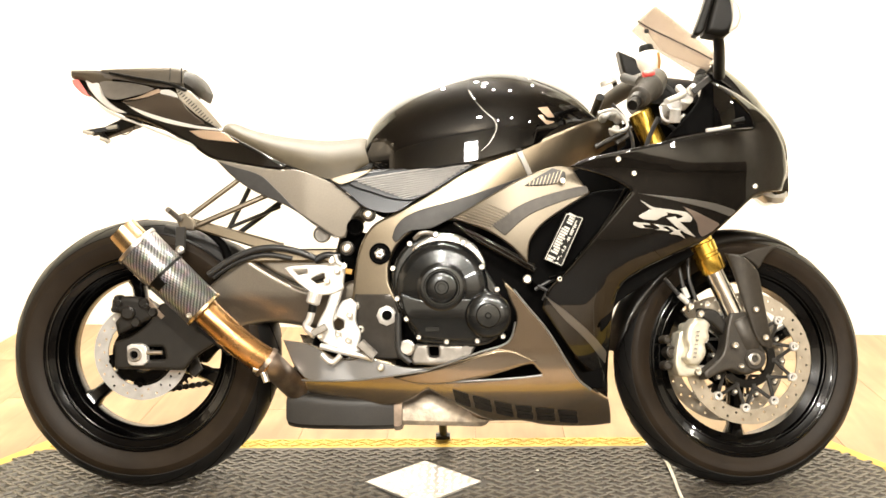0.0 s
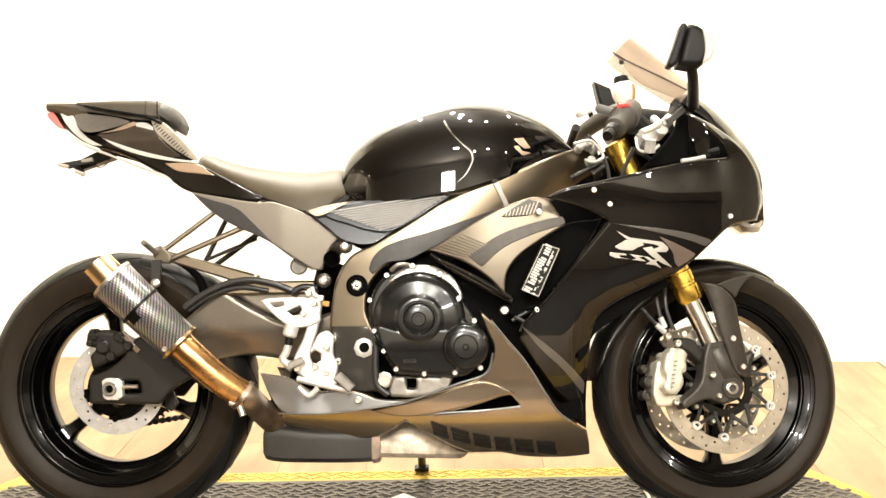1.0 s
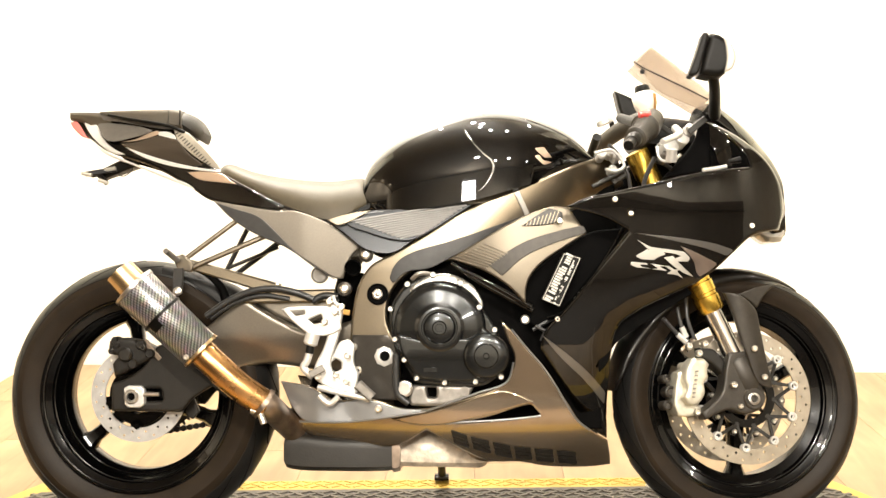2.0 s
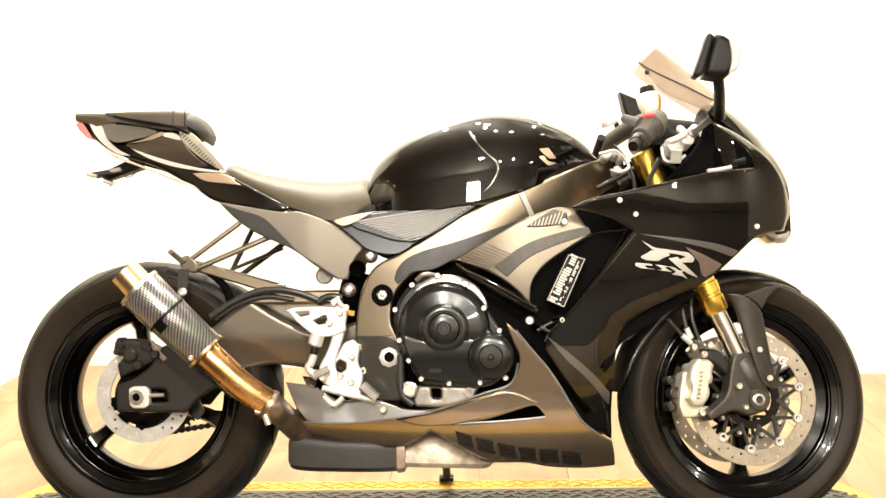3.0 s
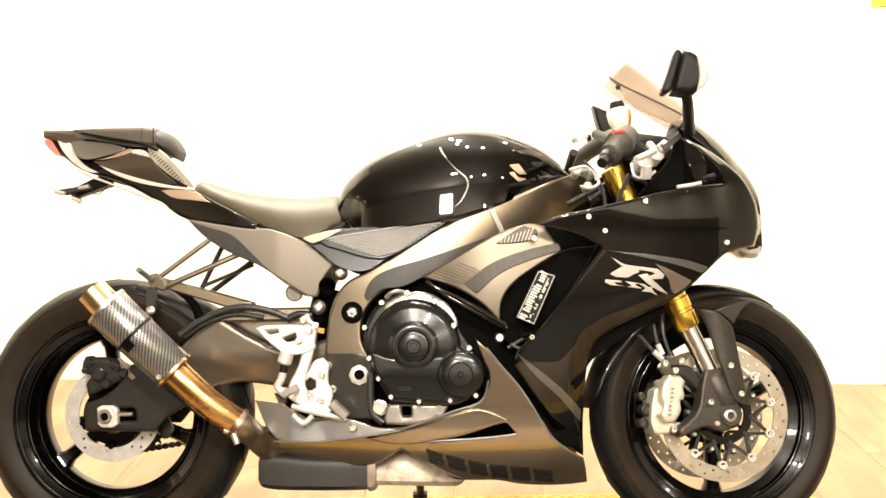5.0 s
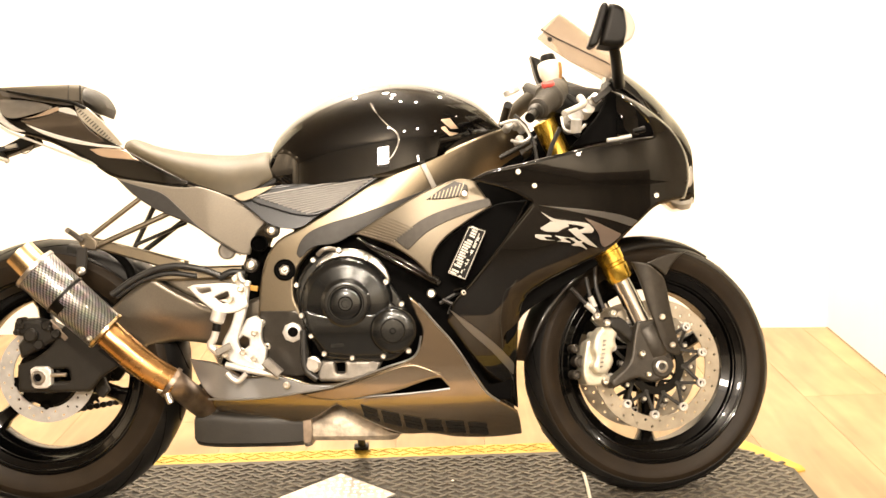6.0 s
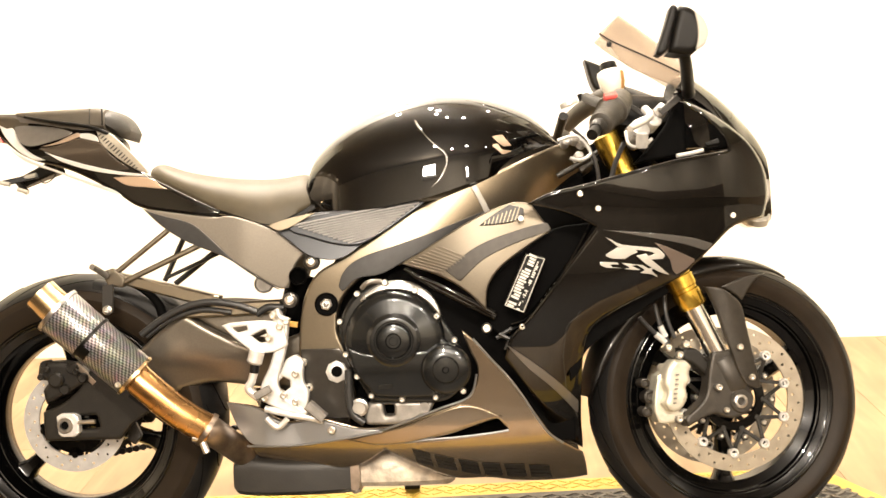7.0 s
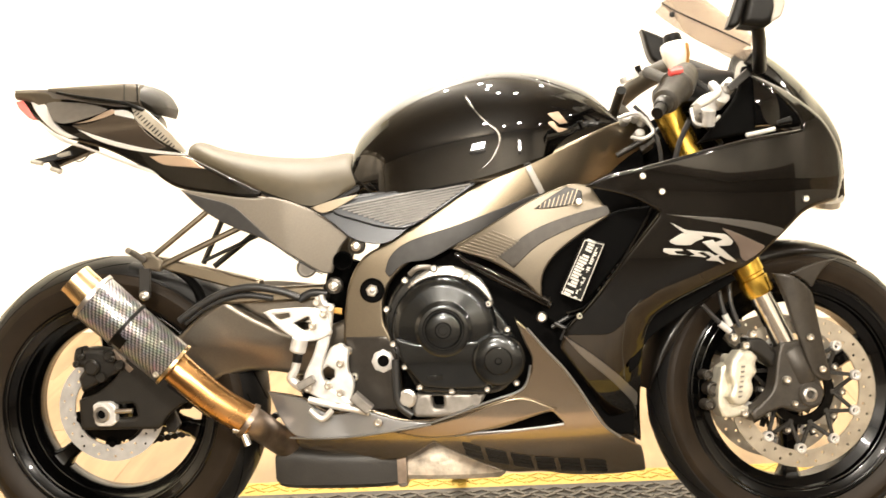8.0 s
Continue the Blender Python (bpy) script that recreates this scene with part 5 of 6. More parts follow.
part("slot_shade", sheet(B(), [(0.711, 0.234), (0.813, 0.276), (0.926, 0.306), (0.950, 0.262), (0.850, 0.245)], flat(-0.1), 0.004, 0.003, 0.02), M_CAVITY, bike, "added black sheet for the shade behind the slot")
both("fairing_stripe", M_GREYD, [(1.129, 0.662), (1.168, 0.657), (1.240, 0.648), (1.302, 0.637), (1.347, 0.623), (1.332, 0.610), (1.288, 0.625), (1.216, 0.643)], off(y_fair, 0.0022), "grey swoosh decal", roll=0.0008, thick=0.0006, grid=0.014)
both("fairing_stripe", M_GREYB, [(1.229, 0.632), (1.258, 0.620), (1.288, 0.605), (1.310, 0.594), (1.291, 0.578), (1.272, 0.567), (1.264, 0.576), (1.258, 0.598)], off(y_fair, 0.0022), "bronze grey swoosh decal", roll=0.0008, thick=0.0006, grid=0.014)
both("lower_stripe", M_GREYD, [(0.933, 0.446), (0.987, 0.405), (1.038, 0.359), (1.077, 0.315), (1.076, 0.286), (1.026, 0.346), (0.975, 0.395)], off(y_fair, 0.0022), "grey lower swoosh decal", roll=0.0008, thick=0.0006, grid=0.014)
EMBLEM = ([(1.157, 0.626), (1.190, 0.621), (1.198, 0.615), (1.183, 0.610), (1.171, 0.603), (1.145, 0.605), (1.132, 0.612)],
          [(1.136, 0.647), (1.164, 0.631), (1.236, 0.620), (1.250, 0.606), (1.244, 0.599), (1.221, 0.599), (1.213, 0.605), (1.230, 0.610), (1.220, 0.615), (1.190, 0.620), (1.160, 0.626)],
          [(1.193, 0.608), (1.212, 0.611), (1.224, 0.597), (1.252, 0.572), (1.259, 0.566), (1.235, 0.575), (1.212, 0.590)],
          [(1.123, 0.600), (1.156, 0.597), (1.160, 0.593), (1.141, 0.594), (1.145, 0.589), (1.166, 0.585), (1.134, 0.588), (1.120, 0.595)],
          [(1.164, 0.596), (1.197, 0.590), (1.183, 0.589), (1.202, 0.579), (1.167, 0.584), (1.181, 0.585)],
          [(1.193, 0.591), (1.205, 0.589), (1.215, 0.582), (1.230, 0.584), (1.221, 0.578), (1.236, 0.563), (1.221, 0.571), (1.198, 0.574), (1.210, 0.579)])
for o in EMBLEM:
    part("fairing_emblem", sheet(B(), o, off(y_fair, 0.0035), 0.0006, 0.0006, 0.012, smooth=False), M_EMBLEM, bike, "silver emblem shape")
LET = [(0.727, 0.235), (0.771, 0.220), (0.820, 0.206), (0.868, 0.194), (0.914, 0.188), (0.965, 0.182), (1.017, 0.175)]
for (xa, za), (xb, zb) in zip(LET, LET[1:]):
    for lo, hi in ((0.0, 0.011), (0.0125, 0.02), (0.0215, 0.032)):
        o = [(xa + 0.003 + lo * 0.2, za - lo), (xb - 0.006 + lo * 0.2, zb + 0.002 - lo), (xb - 0.006 + hi * 0.2, zb + 0.002 - hi), (xa + 0.003 + hi * 0.2, za - hi)]
        part("belly_lettering", sheet(B(), o, off(y_belly, 0.0022), 0.0006, 0.0005, 0.012, smooth=False), M_DARKTXT, bike, "dark bar of maker lettering")
for x, z in ((1.124, 0.703), (1.391, 0.676), (1.090, 0.733)):
    part("fairing_bolt", screw(B(), (x, y_fair(x, z) - 0.001, z), 0.006), M_BOLT, bike)
part("nose_core", hull(B(), [(1.326, 0.980), (1.355, 0.979), (1.405, 0.943), (1.460, 0.891), (1.501, 0.838), (1.524, 0.781), (1.529, 0.724)], [(1.314, 0.820), (1.380, 0.819), (1.432, 0.791), (1.456, 0.738), (1.471, 0.691), (1.501, 0.673), (1.516, 0.678)], [(1.2, 0.12), (1.3, 0.15), (1.4, 0.12), (1.5, 0.06), (1.54, 0.03)], 3), M_BLACK, bike, "gloss black nose of the fairing", sharp=60)
part("headlamp", hull(B(), [(1.455, 0.679), (1.479, 0.689), (1.502, 0.694), (1.513, 0.688)], [(1.455, 0.671), (1.478, 0.662), (1.502, 0.663), (1.512, 0.672)], [(1.44, 0.05), (1.5, 0.06), (1.53, 0.03)], 3), M_LENS, bike, "pale headlamp lens")
part("lamp_eye", sheet(B(), [(1.485, 0.720), (1.493, 0.746), (1.507, 0.751), (1.511, 0.722), (1.503, 0.701), (1.489, 0.698)], flat(-0.075), 0.01, 0.004, 0.01), M_HLENS, bike, "dark headlamp glass")

# under the engine
part("silencer_box", hull(B(), [(0.347, 0.214), (0.353, 0.222), (0.391, 0.226), (0.463, 0.218), (0.580, 0.212), (0.608, 0.208)], [(0.346, 0.171), (0.353, 0.159), (0.391, 0.153), (0.462, 0.151), (0.579, 0.149), (0.607, 0.153)], [(0.3, 0.1), (0.36, 0.115), (0.5, 0.12), (0.6, 0.105), (0.65, 0.1)], 9), M_BOX, bike, "black under-engine silencer box")
part("box_collar", hull(B(), [(0.594, 0.216), (0.602, 0.217), (0.612, 0.214)], [(0.594, 0.147), (0.602, 0.146), (0.612, 0.149)], [(0.59, 0.11), (0.62, 0.108)], 9), M_HEAT, bike, "heat-stained collar of the silencer box")
part("collector", hull(B(), [(0.576, 0.204), (0.616, 0.216), (0.669, 0.242), (0.721, 0.228), (0.786, 0.182), (0.812, 0.169)], [(0.576, 0.160), (0.615, 0.156), (0.694, 0.154), (0.759, 0.150), (0.799, 0.148), (0.812, 0.153)], [(0.6, 0.08), (0.7, 0.085), (0.78, 0.06), (0.84, 0.04)], 3), M_SHIELD, bike, "pale heat-stained exhaust shield")
for k in range(4):
    part("header_pipe", tube(B(), [(0.72 + 0.01 * k, -0.045 + 0.03 * k, 0.175), (0.85, -0.045 + 0.03 * k, 0.17), (1.0, -0.07 + 0.047 * k, 0.22), (1.05, -0.085 + 0.057 * k, 0.36), (1.02, -0.09 + 0.06 * k, 0.5)], 0.019, 14), M_HEAT, bike, "heat-stained exhaust header")
part("side_stand", tube(B(), [(0.66, 0.1, 0.26), (0.69, 0.2, 0.16), (0.695, 0.3, 0.063)], (0.013, 0.01), 12), M_FORKLEG, bike, "black side stand leg")
part("stand_foot", beam(B(), (0.675, 0.3, 0.066), (0.712, 0.3, 0.066), 0.016, 0.04, bevel=0.4), M_FORKLEG, bike, "black side stand foot")

# swingarm
both("swingarm", M_ARM, [(0.520, 0.487), (0.415, 0.460), (0.337, 0.489), (0.258, 0.537), (0.205, 0.502), (0.139, 0.448), (0.070, 0.408), (0.053, 0.362), (0.061, 0.308), (0.129, 0.321), (0.171, 0.350), (0.226, 0.366), (0.307, 0.385), (0.412, 0.371), (0.516, 0.354)], y_arm, "satin grey aluminium swingarm", roll=0.01, thick=0.03, grid=0.014)
both("axle_carrier", M_FORKLEG, [(-0.048, 0.345), (-0.007, 0.360), (0.032, 0.390), (0.058, 0.431), (0.106, 0.441), (0.182, 0.401), (0.223, 0.357), (0.143, 0.312), (0.114, 0.279), (-0.047, 0.283)], flat(-0.124), "satin black axle carrier", roll=0.006, thick=0.012, grid=0.014, holes=[[(0.028, 0.333), (0.067, 0.333), (0.072, 0.305), (0.028, 0.303)]])
both("arm_upper_web", M_ARM, [(0.242, 0.545), (0.294, 0.558), (0.386, 0.551), (0.473, 0.534), (0.459, 0.493), (0.386, 0.473), (0.333, 0.489), (0.284, 0.521)], flat(-0.095), "satin grey swingarm web", roll=0.008, thick=0.02, grid=0.014)
part("arm_brace", beam(B(), (0.118, -0.100, 0.621), (0.335, -0.100, 0.555), 0.022, 0.03, 0.03, 0.04), M_FRAME, bike, "satin grey swingarm brace")
part("arm_brace", beam(B(), (0.256, -0.100, 0.540), (0.466, -0.100, 0.540), 0.03, 0.03), M_FRAME, bike, "satin grey swingarm brace")
part("hugger", hull(B(), [(0.057, 0.620), (0.112, 0.608), (0.208, 0.571), (0.276, 0.523)], [(0.057, 0.587), (0.112, 0.546), (0.208, 0.495), (0.276, 0.462)], [(0.05, 0.08), (0.2, 0.08), (0.3, 0.06)], 4), M_PLAST, bike, "black rear hugger")
part("hugger_rim", tube(B(), [(0.105, -0.1, 0.612), (0.148, -0.1, 0.605), (0.181, -0.1, 0.585), (0.203, -0.1, 0.561), (0.212, -0.1, 0.535)], (0.005, 0.011), 10), M_CAVITY, bike, "black hugger rim")
part("shock", tube(B(), [(0.42, 0, 0.3), (0.5, 0, 0.6)], 0.035, 16), M_CAVITY, bike, "black rear shock absorber")
part("axle_block", sheet(B(), [(-0.014, 0.335), (-0.006, 0.341), (0.022, 0.341), (0.033, 0.332), (0.033, 0.299), (0.022, 0.291), (-0.004, 0.292), (-0.012, 0.299)], flat(-0.138), 0.015, 0.003, 0.01, smooth=False), M_ALU, bike, "bare alloy axle adjuster block")
part("axle_nut", turn(B(), (0.005, -0.140, 0.317), (0, -1, 0), [(-0.01, 0.0165), (0.004, 0.0165), (0.006, 0.0145), (0.006, 0.0095), (-0.012, 0.009)], 24), M_STEEL, bike, "hollow rear axle end")
part("axle_bore", turn(B(), (0.005, -0.139, 0.317), (0, -1, 0), [(-0.006, 0.009), (0.0, 0.009)], 16), M_CAVITY, bike)
part("adjuster_bolt", tube(B(), [(0.031, -0.135, 0.321), (0.067, -0.135, 0.321)], 0.005, 10), M_BOLT, bike)
part("rear_caliper", sheet(B(), [(-0.052, 0.443), (-0.023, 0.450), (0.020, 0.442), (0.052, 0.426), (0.044, 0.400), (-0.004, 0.377), (-0.040, 0.360), (-0.046, 0.391), (-0.030, 0.409), (-0.056, 0.414)], flat(-0.125), 0.04, 0.008, 0.012), M_FORKLEG, bike, "black rear brake caliper")
for p in ((-0.031, -0.135, 0.435), (-0.043, -0.135, 0.420), (0.031, -0.135, 0.427)):
    part("caliper_bolt", screw(B(), p, 0.007), M_FORKLEG, bike)
for p, r in (((-0.012, -0.130, 0.412), 0.016), ((0.023, -0.125, 0.434), 0.012), ((0.044, -0.125, 0.413), 0.011), ((-0.039, -0.120, 0.445), 0.008), ((0.003, -0.120, 0.390), 0.012)):
    part("caliper_lump", turn(B(), p, (0, -1, 0), [(-0.03, r), (0.006, r), (0.01, r * 0.75), (0.01, r * 0.4)], 16), M_FORKLEG, bike)
part("caliper_stay", beam(B(), (0.027, -0.120, 0.442), (0.066, -0.120, 0.400), 0.012, 0.01), M_HEAT, bike)
bm = B()
turn(bm, (0, 0.09, 0.315), (0, 1, 0), [(0, 0.1), (0.006, 0.1)], 44)
for k in range(42):
    a = 2 * math.pi * k / 42
    u = Vector((math.cos(a), 0, math.sin(a)))
    beam(bm, Vector((0, 0.093, 0.315)) + u * 0.098, Vector((0, 0.093, 0.315)) + u * 0.108, 0.009, 0.005, 0.004, 0.005)
part("sprocket", bm, M_FORKLEG, rear_wheel, "dark rear sprocket with fine teeth")
for z0, z1 in ((0.418, 0.44), (0.212, 0.3)):
    bm = B()
    for k in range(36):
        p, q = (Vector((0.58 * u, 0.093, z0 + (z1 - z0) * u)) for u in (k / 36, (k + 1) / 36))
        beam(bm, p, q, 0.009, 0.012)
        turn(bm, p + Vector((0, -0.009, 0)), (0, 1, 0), [(0, 0.0075), (0.018, 0.0075)], 10)
    part("chain", bm, M_FORKLEG, bike, "dark drive chain")
part("sprocket_guard", sheet(B(), [(0.110, 0.298), (0.127, 0.306), (0.140, 0.274), (0.124, 0.256), (0.108, 0.266)], flat(-0.06), 0.01, 0.003, 0.01), M_FORKLEG, bike)
for o, r in (([(0.173, -0.130, 0.497), (0.223, -0.130, 0.530), (0.275, -0.130, 0.552), (0.327, -0.130, 0.558), (0.379, -0.130, 0.548), (0.420, -0.130, 0.532)], 0.0075), ([(0.181, -0.120, 0.492), (0.234, -0.120, 0.525), (0.299, -0.120, 0.542), (0.364, -0.120, 0.533)], 0.006), ([(0.416, -0.120, 0.527), (0.442, -0.120, 0.540), (0.475, -0.120, 0.537)], 0.008)):
    part("brake_hose", tube(B(), o, r, 10), M_HOSE, bike, "black rubber brake hose")

# silencer
S0, S1 = Vector((0.185, -0.220, 0.419)), Vector((0.041, -0.245, 0.564))
sd = S1 - S0
sl = sd.length
silencer = part("silencer", turn(B(), S0, sd, [(0, 0.03), (0, 0.043), (0.004, 0.046), (sl - 0.004, 0.05), (sl, 0.048), (sl, 0.03)], 48), M_CARBON, bike, "carbon fibre exhaust silencer")
unroll(silencer, S0, sd)
part("end_band", ring(B(), S0, sd, [(-0.001, 0.046), (0.0, 0.0485), (0.006, 0.0485), (0.007, 0.046)], 48), M_TIP, silencer, "straw-coloured end band")
part("end_band", ring(B(), S1, sd, [(-0.007, 0.05), (-0.006, 0.052), (0.001, 0.0515), (0.002, 0.048)], 48), M_STEEL, silencer, "steel end band")
sn = sd.normalized()
face = (Vector((-0.3, -1, -0.3)) - sn * Vector((-0.3, -1, -0.3)).dot(sn)).normalized()
LABEL_A = math.atan2(face.dot(basis(sd)[2]), face.dot(basis(sd)[1]))
part("silencer_clamp", ring(B(), S0.lerp(S1, 0.56), sd, [(0, 0.049), (0.001, 0.0507), (0.006, 0.0507), (0.007, 0.049)], 48), M_PLAST, silencer, "thin black clamp strap")
bm = B()
la, lu, lv = basis(sd)
rows = []
for t in (0.47, 0.59):
    rows.append([bm.verts.new(S0.lerp(S1, t) + (lu * math.cos(a) + lv * math.sin(a)) * 0.0508) for a in (LABEL_A + 0.07 * k for k in range(-4, 5))])
for a, b, c, d in zip(rows[0], rows[0][1:], rows[1][1:], rows[1]):
    bm.faces.new((a, b, c, d))
bmesh.ops.solidify(bm, geom=bm.faces[:], thickness=0.0008)
part("silencer_label", bm, M_PLAST, silencer, "small black label plate")
part("silencer_tip", turn(B(), S1 - sn * 0.01, Vector((0.004, -0.250, 0.606)) - S1, [(0, 0.03), (0.0, 0.036), (0.045, 0.034), (0.056, 0.034), (0.056, 0.0315), (0.0, 0.03)], 36), M_TIP, silencer, "straw-tinted titanium outlet")
for p in ((0.029, -0.268, 0.533), (0.162, -0.262, 0.409), (0.188, -0.255, 0.444)):
    part("rivet", screw(B(), p, 0.006), M_BOLT, silencer)
part("exhaust_pipe", tube(B(), [(0.177, -0.220, 0.427), (0.211, -0.220, 0.393), (0.265, -0.210, 0.342), (0.321, -0.190, 0.299)], 0.0315, 28), M_COPPER, bike, "heat-tinted titanium link pipe")
part("pipe_joint", tube(B(), [(0.311, -0.190, 0.307), (0.326, -0.190, 0.297), (0.344, -0.150, 0.270), (0.370, -0.090, 0.229)], (0.03, 0.028), 24), M_HEAT, bike, "heat-stained exhaust joint")
part("joint_band", ring(B(), (0.313, -0.195, 0.305), Vector((0.336, -0.190, 0.287)) - Vector((0.313, -0.195, 0.305)), [(0, 0.032), (0.0, 0.036), (0.01, 0.037), (0.01, 0.032)], 32), M_HEAT, bike, "heat-stained joint clamp")
part("joint_bolt", tube(B(), [(0.318, -0.236, 0.282), (0.326, -0.240, 0.262)], 0.007, 10), M_BOLT, bike)
part("joint_spring", tube(B(), [(0.292, -0.210, 0.289), (0.315, -0.210, 0.282)], 0.008, 10), M_BOLT, bike)
part("silencer_strap", beam(B(), (0.164, -0.200, 0.380), (0.237, -0.200, 0.320), 0.008, 0.006), M_PLAST, bike)

# foot controls
RS = -0.18
part("heel_guard", sheet(B(), [(0.355, 0.510), (0.374, 0.515), (0.460, 0.514), (0.483, 0.498), (0.490, 0.463), (0.462, 0.451), (0.424, 0.451), (0.386, 0.477)], flat(RS), 0.006, 0.003, 0.01, holes=[[(0.376, 0.505), (0.406, 0.507), (0.409, 0.499), (0.386, 0.494)], [(0.414, 0.486), (0.445, 0.499), (0.450, 0.473), (0.432, 0.471)]]), M_ALU, bike, "bare alloy heel guard")
part("rearset_plate", sheet(B(), [(0.458, 0.534), (0.473, 0.539), (0.481, 0.523), (0.493, 0.518), (0.490, 0.490), (0.482, 0.448), (0.464, 0.388), (0.472, 0.362), (0.489, 0.347), (0.524, 0.324), (0.511, 0.312), (0.461, 0.332), (0.433, 0.348), (0.426, 0.376), (0.449, 0.425), (0.462, 0.476)], flat(RS + 0.006), 0.01, 0.004, 0.01), M_ALU, bike, "bare alloy footrest plate")
part("rearset_carrier", sheet(B(), [(0.482, 0.433), (0.503, 0.442), (0.518, 0.427), (0.515, 0.387), (0.525, 0.362), (0.517, 0.324), (0.489, 0.332), (0.469, 0.352), (0.457, 0.388), (0.469, 0.408)], flat(RS + 0.012), 0.012, 0.004, 0.01, holes=[[(0.462, 0.388), (0.474, 0.398), (0.487, 0.390), (0.487, 0.375), (0.474, 0.367), (0.464, 0.373)]]), M_ALU, bike, "bare alloy footrest carrier")
part("pedal", tube(B(), [(0.437, -0.185, 0.336), (0.488, -0.190, 0.323), (0.525, -0.190, 0.315), (0.555, -0.190, 0.307)], 0.007, 10), M_ALU, bike, "bare alloy brake pedal")
part("pedal_tip", beam(B(), (0.527, -0.200, 0.343), (0.559, -0.200, 0.313), 0.02, 0.03), M_CASE, bike, "worn brake pedal tip")
part("footrest", tube(B(), [(0.441, -0.200, 0.319), (0.463, -0.200, 0.300), (0.484, -0.200, 0.316)], 0.006, 10), M_ALU, bike, "folded alloy footrest")
part("master_cylinder", turn(B(), (0.428, -0.190, 0.456), Vector((0.420, -0.190, 0.429)) - Vector((0.428, -0.190, 0.456)), [(0, 0.016), (0.024, 0.016), (0.028, 0.012)], 18), M_ALU, bike, "bare alloy rear master cylinder")
part("cylinder_boot", tube(B(), [(0.423, -0.190, 0.434), (0.419, -0.190, 0.411)], 0.0095, 14), M_PLAST, bike, "black rubber boot")
part("pushrod", tube(B(), [(0.420, -0.190, 0.416), (0.413, -0.190, 0.394), (0.406, -0.190, 0.379), (0.427, -0.190, 0.359)], 0.0085, 10), M_ALU, bike)
part("clevis", beam(B(), (0.421, -0.200, 0.364), (0.452, -0.200, 0.379), 0.016, 0.014), M_CASE, bike)
for p in ([(0.477, -0.195, 0.503), (0.454, -0.195, 0.481), (0.504, -0.195, 0.405), (0.501, -0.195, 0.348), (0.478, -0.195, 0.363), (0.438, -0.195, 0.359), (0.465, -0.195, 0.526), (0.492, -0.195, 0.513), (0.446, -0.195, 0.376)]):
    part("rearset_bolt", screw(B(), p, 0.0075), M_BOLT, bike)
part("brake_spring", tube(B(), [(0.471, -0.180, 0.539), (0.476, -0.180, 0.521), (0.496, -0.180, 0.513)], 0.005, 8), M_ALU, bike)
part("connector", beam(B(), (0.486, -0.120, 0.503), (0.502, -0.120, 0.500), 0.012, 0.012), M_AMBER, bike, "orange wiring connector")

# front fork
for q in (-1, 1):
    y = 0.1 * q
    f0, f1 = Vector((1.158, -0.100, 0.826)), Vector((1.364, -0.100, 0.361))
    f0.y = f1.y = y
    fd, fl = f1 - f0, (f1 - f0).length
    e = fl * 0.735
    part("fork_tube", turn(B(), f0 - fd * 0.06, fd, [(0, 0.02), (0.004, 0.0285), (e - 0.04, 0.0285), (e - 0.038, 0.031), (e - 0.014, 0.031), (e - 0.012, 0.0285), (e - 0.006, 0.0285), (e - 0.004, 0.031), (e + 0.026, 0.031), (e + 0.032, 0.028), (e + 0.034, 0.02)], 28), M_GOLD, bike, "gold anodised fork tube", TURNED)
    part("fork_slider", turn(B(), f0 + fd * 0.7, fd, [(0, 0.0225), (fl * 0.32, 0.0225)], 28), M_CHROME, bike, "chromed fork slider", TURNED)
    part("fork_bottom", turn(B(), f0 + fd * 0.965, fd, [(0, 0.024), (0.002, 0.029), (0.006, 0.032), (0.07, 0.032), (0.085, 0.026), (0.095, 0.012)], 28), M_CAST, bike, "dark fork bottom", TURNED)
    part("fork_casting", sheet(B(), [(1.335, 0.387), (1.379, 0.391), (1.394, 0.363), (1.407, 0.317), (1.419, 0.286), (1.404, 0.258), (1.365, 0.249), (1.328, 0.260), (1.270, 0.238), (1.266, 0.256), (1.311, 0.295), (1.325, 0.351)], flat(-0.125), 0.035, 0.005, 0.012, mirror=q > 0), M_CAST, bike, "dark fork bottom casting", TURNED)
    part("caliper", sheet(B(), [(1.234, 0.359), (1.251, 0.377), (1.274, 0.374), (1.287, 0.361), (1.281, 0.348), (1.283, 0.333), (1.271, 0.318), (1.273, 0.298), (1.261, 0.278), (1.250, 0.271), (1.232, 0.274), (1.222, 0.289), (1.231, 0.309), (1.227, 0.329)], flat(-0.128), 0.035, 0.008, 0.008, mirror=q > 0), M_CAL, bike, "bare alloy radial brake caliper", TURNED)
    part("caliper_half", sheet(B(), [(1.222, 0.345), (1.241, 0.355), (1.243, 0.281), (1.271, 0.266), (1.273, 0.253), (1.241, 0.246), (1.217, 0.249), (1.210, 0.274), (1.215, 0.315)], flat(-0.1), 0.04, 0.004, 0.012, mirror=q > 0), M_CAL, bike, "bare alloy inner caliper half", TURNED)
    part("caliper_bracket", sheet(B(), [(1.273, 0.400), (1.308, 0.395), (1.334, 0.364), (1.324, 0.338), (1.296, 0.364), (1.275, 0.375)], flat(-0.11), 0.03, 0.006, 0.012, mirror=q > 0), M_FORKLEG, bike, "", TURNED)
for k in range(7):
    c = Vector((1.251, -0.137, 0.346)).lerp(Vector((1.240, -0.137, 0.289)), k / 6)
    part("caliper_lettering", beam(B(), c + Vector((-0.0035, 0, 0)), c + Vector((0.0035, 0, 0)), 0.0036, 0.002), M_CASE, bike, "grey bar of caliper lettering", TURNED)
